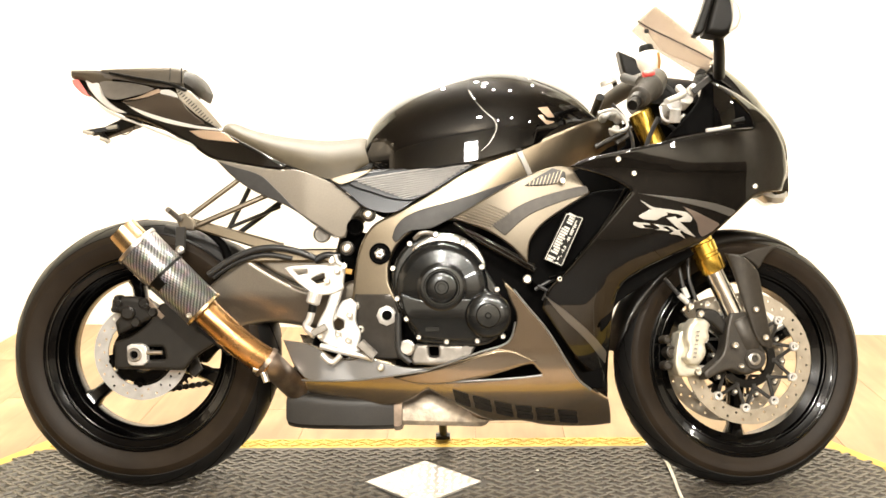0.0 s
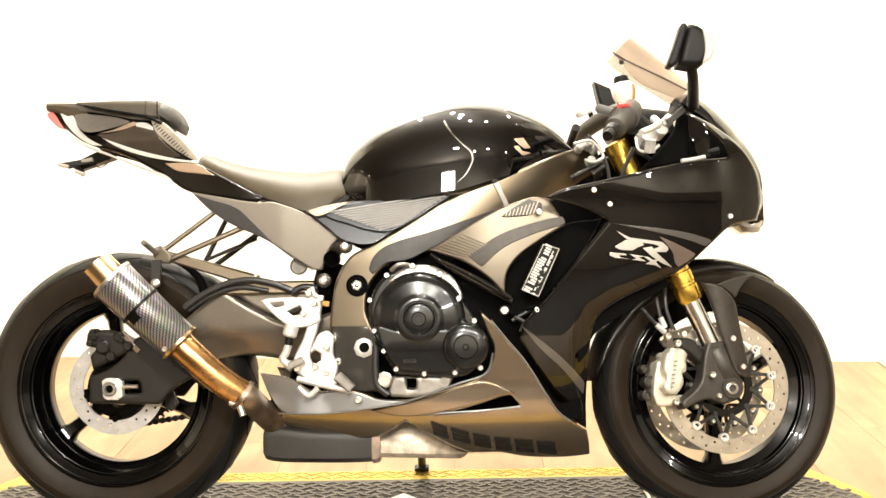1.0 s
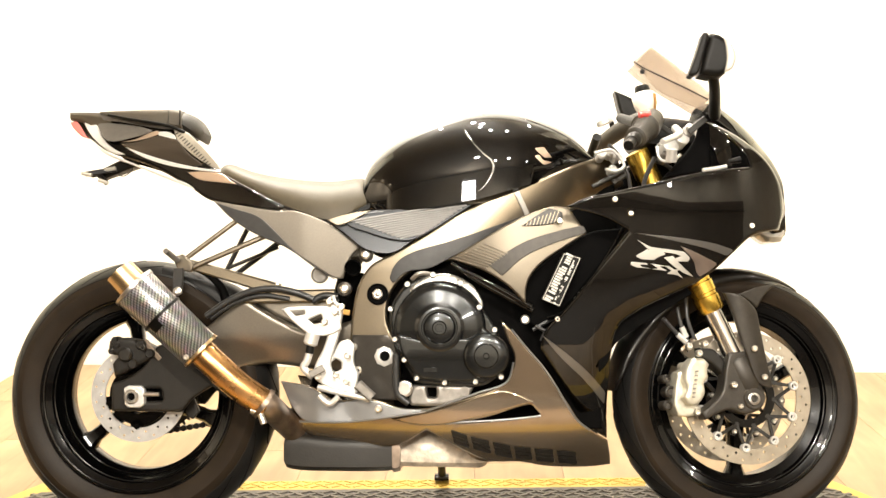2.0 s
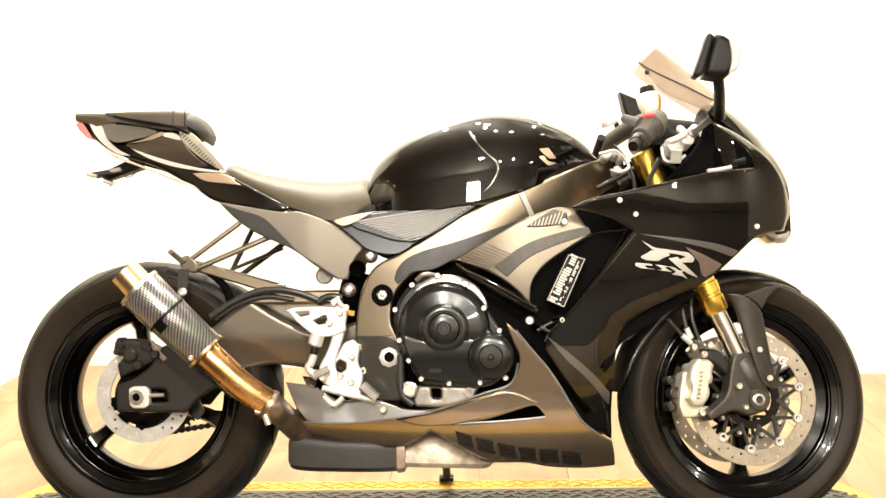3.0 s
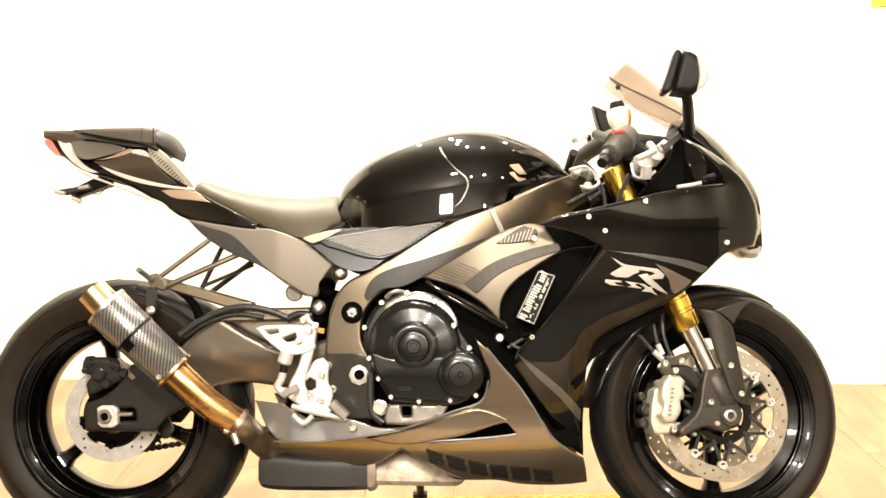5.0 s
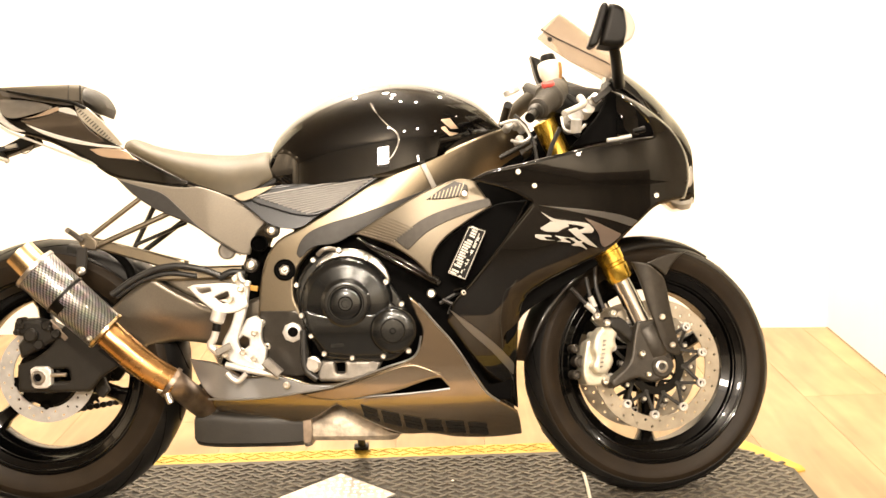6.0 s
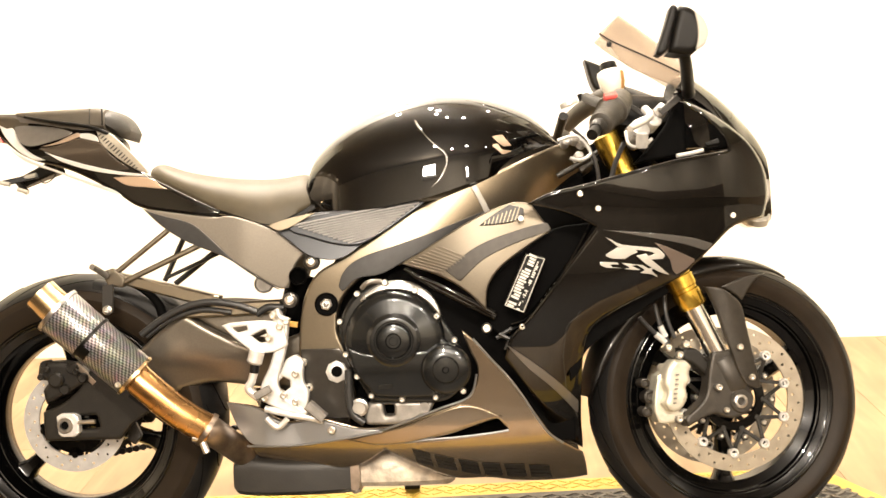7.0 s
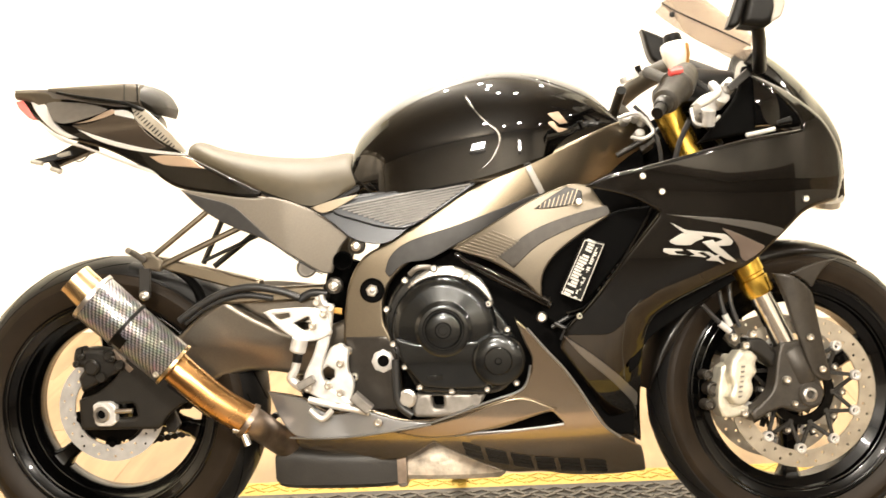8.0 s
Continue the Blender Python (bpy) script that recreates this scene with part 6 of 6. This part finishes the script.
for p in [(1.260, -0.130, 0.386), (1.248, -0.130, 0.256), (1.339, -0.130, 0.314), (1.275, -0.130, 0.407), (1.237, -0.130, 0.402)]:
    part("caliper_bolt", screw(B(), p, 0.0085, h=0.008), M_BOLT, bike, "", TURNED)
for p, r in zip([(1.247, -0.086, 0.358), (1.235, -0.086, 0.330), (1.229, -0.086, 0.279)], (0.011, 0.013, 0.012)):
    part("piston_boss", turn(B(), p, (0, -1, 0), [(-0.03, r), (0.004, r), (0.008, r * 0.8), (0.008, r * 0.5)], 20), M_CAL, bike, "", TURNED)
for p, r in zip([(1.209, -0.080, 0.302), (1.199, -0.080, 0.272), (1.199, -0.080, 0.331)], (0.014, 0.011, 0.01)):
    part("caliper_back", turn(B(), p, (0, -1, 0), [(-0.03, r), (0.004, r), (0.006, r * 0.75), (0.002, r * 0.5)], 16), M_CAST, bike, "", TURNED)
part("axle_clamp", turn(B(), (1.388, -0.122, 0.284), (0, -1, 0), [(-0.02, 0.026), (0.004, 0.026), (0.007, 0.023), (0.007, 0.016)], 28), M_CAST, bike, "dark axle clamp", TURNED)
part("clamp_bolt", screw(B(), (1.353, -0.130, 0.267), 0.006), M_BOLT, bike, "", TURNED)
part("axle_end", turn(B(), (1.384, -0.131, 0.283), (0, -1, 0), [(-0.02, 0.014), (0.004, 0.014), (0.005, 0.012), (0.005, 0.0085), (-0.02, 0.008)], 24), M_STEEL, bike, "hollow front axle end", TURNED)
part("bottom_bridge", beam(B(), (1.22, -0.13, 0.6), (1.22, 0.13, 0.6), 0.06, 0.035), M_FORKLEG, bike, "", TURNED)
part("fork_guard", sheet(B(), [(1.351, 0.534), (1.383, 0.529), (1.408, 0.512), (1.426, 0.493), (1.432, 0.471), (1.439, 0.429), (1.451, 0.365), (1.461, 0.319), (1.449, 0.317), (1.426, 0.327), (1.411, 0.353), (1.399, 0.391), (1.385, 0.432), (1.369, 0.487)], lambda x, z: -0.13 + 0.2 * (x - 1.4) + 12 * (x - 1.41 + 0.18 * (z - 0.42)) ** 2, 0.004, 0.004, 0.012), M_CAST, bike, "dark fork guard")
part("mudguard_stay", sheet(B(), [(1.394, 0.530), (1.442, 0.546), (1.492, 0.552), (1.477, 0.545), (1.455, 0.525), (1.438, 0.498), (1.422, 0.513)], lambda x, z: -0.085 + 0.25 * (x - 1.4), 0.004, 0.003, 0.012), M_CAST, bike, "matte dark mudguard side panel")
for p in [(1.415, -0.134, 0.407), (1.437, -0.130, 0.343)]:
    part("guard_bolt", screw(B(), p, 0.007), M_BOLT, bike)
for side in (-0.0725, 0.0725):
    d = disc("front_disc", FRONT_C, side, 0.118, 0.1515, 24, front_wheel, ROLLED)
    s = -1 if side < 0 else 1
    for k in range(10):
        a = 2 * math.pi * (k + 0.35) / 10
        u = Vector((math.cos(a), 0, math.sin(a)))
        p = FRONT_C + u * 0.114 + Vector((0, side, 0))
        part("bobbin", turn(B(), p + Vector((0, 0.006, 0)), (0, -1, 0), [(0, 0.0105), (0.012, 0.0105), (0.014, 0.009), (0.014, 0.006), (0.008, 0.0055)], 16), M_ALU, front_wheel, "", ROLLED)
        for da in (-0.5, 0.5):
            v = Vector((math.cos(a + da), 0, math.sin(a + da)))
            part("carrier_arm", beam(B(), FRONT_C + v * 0.055 + Vector((0, side * 0.9, 0)), p, 0.0075, 0.006), M_FORKLEG, front_wheel, "", ROLLED)
    for k in range(10):
        a = 2 * math.pi * (k + 0.85) / 10
        u = Vector((math.cos(a), 0, math.sin(a)))
        part("carrier_bolt", screw(B(), FRONT_C + u * 0.083 + Vector((0, side * 0.9 + s * 0.004, 0)), 0.0055, (0, s, 0)), M_BOLT, front_wheel, "", ROLLED)
        part("carrier_web", beam(B(), FRONT_C + u * 0.06 + Vector((0, side * 0.9, 0)), FRONT_C + u * 0.092 + Vector((0, side * 0.9, 0)), 0.016, 0.006, 0.01, 0.006), M_FORKLEG, front_wheel, "", ROLLED)
    part("carrier_ring", ring(B(), FRONT_C + Vector((0, side * 0.9, 0)), (0, 1, 0), [(-0.004, 0.05), (0.004, 0.05), (0.004, 0.068), (-0.004, 0.068)], 48), M_RIM, front_wheel, "", ROLLED)


def arch(bm, c, r0, a0, a1, w, t=0.004, n=28, m=12, grow=0.0):
    """A mudguard shell over the tyre between two angles."""
    rows = []
    for i in range(n + 1):
        f = i / n
        a = radians(a0 + (a1 - a0) * f)
        ww = w * (1 - 0.9 * f ** 5 - 0.3 * (1 - f) ** 4)
        r = r0 + grow * math.sin(math.pi * f) + 0.006 * max(0, 1 - f / 0.35) ** 1.5
        dip = 0.045 * (1 - 0.92 * f ** 4) * (1 - 0.95 * (1 - f) ** 5)
        row = []
        for k in range(m + 1):
            b = math.pi * k / m
            row.append((math.cos(b) * ww, r - dip * (1 - math.sin(b) ** 0.7)))
        for k in range(m, -1, -1):
            b = math.pi * k / m
            row.append((math.cos(b) * (ww - min(t, ww * 0.3)), r - t - dip * (1 - math.sin(b) ** 0.7)))
        rows.append([bm.verts.new(c + Vector((math.cos(a) * rr, -y, math.sin(a) * rr))) for y, rr in row])
    k = len(rows[0])
    for A, Bq in zip(rows, rows[1:]):
        for i in range(k):
            bm.faces.new((A[i], A[(i + 1) % k], Bq[(i + 1) % k], Bq[i]))
    bm.faces.new(rows[0]), bm.faces.new(rows[-1])
    return bm


part("front_mudguard", arch(B(), FRONT_C, 0.302, 176, 57, 0.075, grow=0.006), M_GUARD, bike, "satin black front mudguard", ROLLED, sharp=60)
for o in ([(1.227, -0.100, 0.493), (1.235, -0.100, 0.448), (1.250, -0.100, 0.411)], [(1.191, -0.100, 0.468), (1.229, -0.100, 0.426), (1.252, -0.100, 0.408)], [(1.254, -0.090, 0.520), (1.254, -0.090, 0.468), (1.268, -0.090, 0.421)]):
    part("brake_hose", tube(B(), o, 0.0045, 8), M_HOSE, bike, "black front brake hose", TURNED)
for o in ([(1.235, -0.100, 0.447), (1.245, -0.100, 0.424)], [(1.224, -0.100, 0.431), (1.244, -0.100, 0.413)]):
    part("hose_fitting", tube(B(), o, 0.0065, 8), M_ALU, bike, "", TURNED)

# handlebars
for q in (-1, 1):
    def hb(x, y, z):
        return Vector((x, -q * y, z))
    g0, g1 = (1.124, -0.235, 0.879), (1.045, -0.335, 0.809)
    bar = part("handlebar", tube(B(), [hb(1.115, -0.09, 0.935), hb(*g0), hb(*g1)], 0.011, 12, smooth=False), M_PLAST, bike, "black clip-on handlebar", TURNED)
    gd = (hb(*g1) - hb(*g0)).normalized()
    part("grip", turn(B(), hb(*g0), gd, [(0, 0.028), (0.004, 0.032), (0.014, 0.032), (0.017, 0.0265), (0.05, 0.0245), (0.088, 0.023), (0.092, 0.016)], 24), M_GRIP, bar, "black rubber grip", TURNED)
    part("bar_end", turn(B(), hb(*g0) + gd * 0.093, gd, [(0, 0.012), (0.004, 0.0165), (0.018, 0.0165), (0.024, 0.012), (0.024, 0.006), (0.018, 0.005)], 20), M_FORKLEG, bar, "black bar-end weight", TURNED)
    part("switch_housing", turn(B(), hb(*g0) - gd * 0.058, gd, [(0, 0.016), (0.003, 0.024), (0.026, 0.0265), (0.027, 0.0245), (0.031, 0.0245), (0.032, 0.029), (0.056, 0.03), (0.06, 0.026)], 28), M_GRIP, bar, "black switch housing", TURNED)
    for k in range(9):
        part("grip_ridge", ring(B(), hb(*g0) + gd * (0.022 + 0.0075 * k), gd, [(0.0012 * math.cos(j * math.pi / 3), 0.0262 - 0.0004 * k + 0.0012 * math.sin(j * math.pi / 3)) for j in range(6)], 20), M_GRIP, bar, "", TURNED)
    if q < 0:
        part("lever", tube(B(), [hb(*g0) - gd * 0.02 + Vector((0.06, 0, -0.01)), hb(*g0) + gd * 0.04 + Vector((0.085, 0, -0.005)), hb(*g1) + Vector((0.075, 0, 0.01))], (0.009, 0.006), 10), M_ALU, bar, "bare alloy brake lever", TURNED)
part("left_switchgear", tube(B(), [(1.116, 0.320, 0.925), (1.148, 0.270, 0.951), (1.194, 0.220, 0.974), (1.238, 0.170, 0.983)], (0.019, 0.026), 16), M_GRIP, bike, "black left grip and switchgear")
part("clutch_lever", tube(B(), [(1.151, 0.250, 0.995), (1.158, 0.250, 0.971)], 0.007, 8), M_PLAST, bike, "black clutch lever end")
part("kill_switch", beam(B(), (1.100, -0.258, 0.895), (1.124, -0.258, 0.898), 0.019, 0.016, bevel=0.45), M_REDP, bike, "red engine stop switch", TURNED)
mc = part("brake_cylinder", tube(B(), [(1.169, -0.200, 0.834), (1.188, -0.200, 0.850), (1.215, -0.200, 0.863), (1.243, -0.200, 0.887)], (0.016, 0.012), 16), M_ALU, bike, "bare alloy brake master cylinder", TURNED)
for p, r in zip([(1.183, -0.210, 0.840), (1.211, -0.210, 0.858), (1.225, -0.210, 0.871), (1.175, -0.210, 0.819)], (0.02, 0.018, 0.013, 0.011)):
    part("cylinder_boss", turn(B(), p, (0.2, -1, 0.4), [(-0.02, r), (0.008, r), (0.012, r * 0.7), (0.012, r * 0.35)], 18), M_ALU if r > 0.017 else M_CASE, mc, "", TURNED)
part("lever_pivot", turn(B(), (1.180, -0.230, 0.815), (0, -0.4, 1), [(-0.014, 0.012), (0.014, 0.012)], 16), M_ALU, mc, "", TURNED)
for o in ([(1.151, -0.220, 0.837), (1.157, -0.220, 0.809), (1.183, -0.220, 0.804), (1.205, -0.220, 0.820)], [(1.073, -0.180, 0.829), (1.088, -0.180, 0.801), (1.066, -0.180, 0.788), (1.045, -0.180, 0.793)], [(1.024, -0.170, 0.831), (1.064, -0.170, 0.839), (1.084, -0.170, 0.816)]):
    part("cable", tube(B(), o, 0.0035, 8), M_ALU, bike, "bright throttle cable", TURNED)
for o, r in (([(1.192, -0.200, 0.834), (1.169, -0.200, 0.785), (1.161, -0.200, 0.734), (1.177, -0.200, 0.684)], 0.005), ([(1.095, -0.160, 0.871), (1.120, -0.160, 0.842), (1.139, -0.160, 0.793), (1.142, -0.160, 0.742)], 0.004), ([(1.141, -0.050, 0.822), (1.194, -0.050, 0.848), (1.246, -0.050, 0.833), (1.278, -0.050, 0.793)], 0.005)):
    part("control_hose", tube(B(), o, r, 8), M_HOSE, bike, "black control hose")
part("steering_stop", beam(B(), (1.108, -0.100, 0.793), (1.144, -0.100, 0.816), 0.02, 0.02), M_CAST, bike)
part("lever_arm", beam(B(), (1.224, -0.230, 0.869), (1.259, -0.240, 0.898), 0.014, 0.01), M_FORKLEG, bike, "", TURNED)
RA = Vector((1.141, -0.170, 0.987)) - Vector((1.152, -0.170, 0.915))
res = part("fluid_reservoir", turn(B(), (1.152, -0.170, 0.915), RA, [(0, 0.013), (0.012, 0.019), (0.03, 0.0255), (0.05, 0.027), (0.056, 0.025), (0.06, 0.017)], 28), M_WHITE, bike, "milky brake fluid reservoir", TURNED)
part("reservoir_cap", turn(B(), Vector((1.152, -0.170, 0.915)) + RA.normalized() * 0.056, RA, [(0, 0.0185), (0.003, 0.0185), (0.016, 0.0165), (0.019, 0.0145), (0.019, 0.0)], 24), M_PLAST, res, "black reservoir cap", TURNED)
bm = B()
for k in range(9):
    a = radians(-62 + 9 * k)
    for h, r in ((0.014, 0.021), (0.03, 0.0265), (0.05, 0.028)):
        bm.verts.new(Vector((1.152, -0.170, 0.915)) + RA.normalized() * h + (Vector((0.989, 0, 0.148)) * math.cos(a) + Vector((0, 1, 0)) * math.sin(a)) * r)
bm.verts.ensure_lookup_table()
for k in range(8):
    for j in range(2):
        bm.faces.new([bm.verts[i] for i in (3 * k + j, 3 * k + 3 + j, 3 * k + 4 + j, 3 * k + 1 + j)])
bmesh.ops.solidify(bm, geom=bm.faces[:], thickness=0.0015)
part("reservoir_stay", bm, M_AMBER, res, "amber fluid showing through the wall", TURNED)
part("reservoir_hose", tube(B(), [(1.154, -0.170, 0.915), (1.173, -0.170, 0.902), (1.193, -0.170, 0.890), (1.211, -0.170, 0.876)], 0.006, 8), M_HOSE, res, "", TURNED)
part("top_yoke", beam(B(), (1.075, -0.13, 0.905), (1.075, 0.13, 0.905), 0.09, 0.024), M_FORKLEG, bike, "black top yoke", TURNED)
part("yoke_bolt", turn(B(), (1.075, -0.1, 0.917), (-0.4, 0, 1), [(0, 0.02), (0.01, 0.019), (0.012, 0.012)], 20), M_ALU, bike, "", TURNED)
for p in [(1.083, -0.120, 0.851), (1.104, -0.120, 0.856), (1.117, -0.120, 0.848), (1.108, -0.120, 0.819)]:
    part("yoke_fitting", turn(B(), p, (0.2, -1, 0.3), [(-0.02, 0.01), (0.004, 0.01), (0.008, 0.006)], 12), M_ALU, bike)
part("damper_rod", tube(B(), [(1.061, -0.120, 0.779), (1.131, -0.120, 0.814)], 0.006, 10), M_FORKLEG, bike, "black steering damper rod")
part("instrument_pod", hull(B(), [(1.16, 0.92), (1.2, 0.95), (1.3, 0.94)], [(1.16, 0.9), (1.2, 0.88), (1.3, 0.88)], [(1.16, 0.08), (1.2, 0.1), (1.3, 0.1)], 4), M_PLAST, bike, "black instrument pod")
both("inner_fairing", M_CAVITY, [(1.218, 0.794), (1.257, 0.835), (1.296, 0.885), (1.310, 0.937), (1.336, 0.941), (1.373, 0.899), (1.412, 0.845), (1.416, 0.816), (1.319, 0.808)], flat(-0.13), "black inner fairing panel", thick=0.01, grid=0.02)
part("edge_boot", tube(B(), [(1.349, -0.225, 0.818), (1.374, -0.222, 0.823)], (0.005, 0.0075), 12), M_PLAST, bike, "black rubber boot at the fairing edge")
part("fairing_edge", tube(B(), [(1.289, -0.240, 0.799), (1.316, -0.230, 0.803), (1.343, -0.230, 0.808)], 0.004, 8), M_SILVER, bike, "bright fairing edge trim")

# screen
def screen(bm):
    top = [(1.222, 0.0, 1.129), (1.262, 0.0, 1.097), (1.301, 0.0, 1.063), (1.334, 0.0, 1.033), (1.362, 0.0, 1.005)]
    low = [(1.171, -0.050, 1.083), (1.198, -0.060, 1.062), (1.240, -0.075, 1.036), (1.285, -0.085, 1.010), (1.335, -0.095, 0.980)]
    hem = [(1.196, -0.062, 1.060), (1.206, -0.085, 1.026), (1.232, -0.100, 0.998), (1.285, -0.115, 0.970), (1.338, -0.125, 0.942)]
    A, C, D = curve(top, 4), curve(low, 4), curve(hem, 4)
    rows = []
    for a, c, d in zip(A, C, D):
        half = []
        for k in range(11):
            f = (k / 10) ** 2.2
            half.append(Vector((a.x + (c.x - a.x) * f, c.y * k / 10, a.z + (c.z - a.z) * f)))
        half += [c.lerp(d, k / 4) for k in range(1, 5)]
        rows.append([Vector((p.x, -p.y, p.z)) for p in reversed(half[1:11])] + half)
    up = [[bm.verts.new(p) for p in r] for r in rows]
    dn = [[bm.verts.new(p + Vector((-0.001, -0.002 if p.y > 0.03 else 0.002 if p.y < -0.03 else 0, -0.003))) for p in r] for r in rows]
    n, m = len(rows), len(rows[0])
    for i in range(n - 1):
        for k in range(m - 1):
            bm.faces.new((up[i][k], up[i][k + 1], up[i + 1][k + 1], up[i + 1][k]))
            bm.faces.new((dn[i][k + 1], dn[i][k], dn[i + 1][k], dn[i + 1][k + 1]))
    for i in range(n - 1):
        for k in (0, m - 1):
            bm.faces.new((up[i][k], up[i + 1][k], dn[i + 1][k], dn[i][k]))
    for k in range(m - 1):
        for i in (0, n - 1):
            bm.faces.new((up[i][k], up[i][k + 1], dn[i][k + 1], dn[i][k]))
    return bm


part("windscreen", screen(B()), M_SCREEN, bike, "smoked double-bubble screen", sharp=30)
part("screen_bolt", screw(B(), (1.190, -0.062, 1.056), 0.006), M_PLAST, bike)
part("screen_edge", tube(B(), [(1.171, -0.052, 1.083), (1.198, -0.062, 1.062), (1.240, -0.077, 1.036), (1.285, -0.087, 1.010), (1.335, -0.097, 0.980)], 0.0016, 6), M_PLAST, bike, "dark screen crease")
part("screen_base", sheet(B(), [(1.328, 0.964), (1.375, 0.922), (1.400, 0.885), (1.422, 0.848), (1.412, 0.844), (1.375, 0.896), (1.312, 0.944)], flat(-0.135), 0.01, 0.004, 0.014), M_BLACK, bike, "gloss black screen surround")

# mirrors
def mirror_at(q, M0):
    """M0: a list of the shell's side outline."""
    yc = -0.37
    bm = B()
    o = [(a, b) for a, b in M0]
    sheet(bm, o, lambda x, z: -0.4 + 0.6 * (z - 1.04) ** 2, 0.05, 0.01, 0.012, mirror=q > 0)
    return bm


MIR = [(1.257, 0.979), (1.268, 1.021), (1.281, 1.063), (1.302, 1.057), (1.317, 1.039), (1.322, 1.010), (1.313, 0.982), (1.297, 0.973)]
MGL = [(1.233, 0.977), (1.248, 1.016), (1.264, 1.063), (1.273, 1.064), (1.278, 1.058), (1.266, 1.018), (1.254, 0.980), (1.240, 0.972)]
MST = [(1.288, -0.365, 0.990), (1.298, -0.335, 0.965), (1.308, -0.290, 0.945), (1.322, -0.220, 0.922)]
m = part("mirror", mirror_at(-1, MIR), M_PLAST, bike, "black plastic mirror shell with a pale indicator")
part("mirror_face", sheet(B(), MGL, flat(-0.4), 0.03, 0.005, 0.012), M_PLAST, m, "dark mirror rim")
part("mirror_stalk", tube(B(), MST, (0.011, 0.013), 14), M_PLAST, m, "black mirror stalk")
part("indicator", sheet(B(), [(1.307, 1.050), (1.322, 1.036), (1.330, 1.010), (1.322, 0.986), (1.305, 0.978), (1.311, 1.008)], flat(-0.404), 0.035, 0.004, 0.01), M_LENS, m, "pale indicator lens")
m = part("mirror", sheet(B(), [(1.179, 1.098), (1.221, 1.079), (1.257, 1.056), (1.266, 1.021), (1.222, 1.010), (1.198, 1.026)], flat(0.37), 0.05, 0.008, 0.012), M_PLAST, bike, "black plastic mirror folded back")
part("mirror_stalk", tube(B(), [(1.247, 0.380, 1.020), (1.280, 0.300, 0.995), (1.307, 0.200, 0.963), (1.327, 0.120, 0.936)], (0.012, 0.016), 14), M_PLAST, m, "black mirror stalk")

# ---- loose things ----
cable = tagged(part("power_cable", tube(B(), [(1.22, 0.24, 0.004), (1.245, 0.17, 0.005), (1.25, 0.05, 0.005), (1.245, -0.1, 0.005), (1.25, -0.25, 0.004), (1.27, -0.4, -0.012), (1.31, -0.8, -0.013)], 0.004, 10), M_WHITE, None), "thin pale cable lying on the rubber mat", "cable")

for x, y in ((0.93, 0.07), (1.5, 0.02)):
    fleck = tagged(new("scrap"), "tiny pale scrap lying on the rubber mat", "scrap")
    fleck.location = (x, y, 0.0)
    part("paper", ring(B(), (0, 0, 0.0), (0, 0, 1), [(0, 0.0005), (0, 0.004), (0.0012, 0.0034), (0.0012, 0.0005)], 9), M_WHITE, fleck)

# ---- downlights ----
for sx, sy, power, size in SPOTS:
    d = tagged(new("downlight"), "round recessed ceiling downlight with a pale trim", "downlight", "ceiling downlights")
    d.location = (sx, sy, CEIL)
    part("trim", ring(B(), (0, 0, 0), (0, 0, -1), [(0, size / 2 + 0.004), (0.012, size / 2 + 0.004), (0.016, size / 2 + 0.015), (0.004, size / 2 + 0.025), (0, size / 2 + 0.025)], 32), M_WALL, d)

for sx, sy, power in FILL_WASHERS:
    d = tagged(new("fill_washer"), "unseen white spotlight added to brighten the far side wall", "spotlight", "wall washers")
    d.location = (sx, sy, CEIL)
    part("stem", tube(B(), [(0.06, 0, 0), (0.05, 0, -0.1)], 0.008, 10), M_WALL, d)
    part("head", turn(B(), (0.06, 0, -0.1), (-0.88, 0, -0.47), [(0, 0.05), (0.012, 0.085), (0.07, 0.09), (0.07, 0.082), (0.02, 0.07)], 24), M_WALL, d)

for lx, lz, lw, lh, power in PANELS:
    d = tagged(new("light_panel"), "square white-framed light panel high on the wall", "light panel", "wall light panels")
    d.location = (lx, YF, lz)
    for a, b, w, h in ((-lw / 2 - 0.02, 0, 0.03, lh + 0.07), (lw / 2 + 0.02, 0, 0.03, lh + 0.07), (0, lh / 2 + 0.02, lw + 0.01, 0.03), (0, -lh / 2 - 0.02, lw + 0.01, 0.03)):
        bm = B()
        bmesh.ops.create_cube(bm, size=1)
        for v in bm.verts:
            v.co = (a + v.co.x * w, 0.03 + v.co.y * 0.06, b + v.co.z * h)
        part("panel_frame", bm, M_WALL, d)

# ---- floor planks ----
PW_, PL_, YE = 0.24, 1.22, -0.7
meshes = {}
for i in range(int(10.5 / PW_) + 1):
    xa = -4.5 + i * PW_
    y = YB - 0.02 - ((i * 0.37) % 1.0) * PL_
    ya = YB
    while ya > YE + 0.03:
        y = max(y, YE)
        key = round(ya - y, 3)
        if key not in meshes:
            bm = B()
            flat_slab(bm, [(0, -key + 0.001), (PW_ - 0.0008, -key + 0.0006), (PW_ - 0.0008, 0), (0, 0)], -0.006, 0.0, 0.0008)
            bmesh.ops.recalc_face_normals(bm, faces=bm.faces)
            me = bpy.data.meshes.new("plank")
            bm.to_mesh(me)
            bm.free()
            me.materials.append(M_FLOOR)
            meshes[key] = me
        ob = new("plank", meshes[key])
        ob.parent = floor
        ob.location = (xa, ya, FLOOR)
        ya, y = y, y - PL_
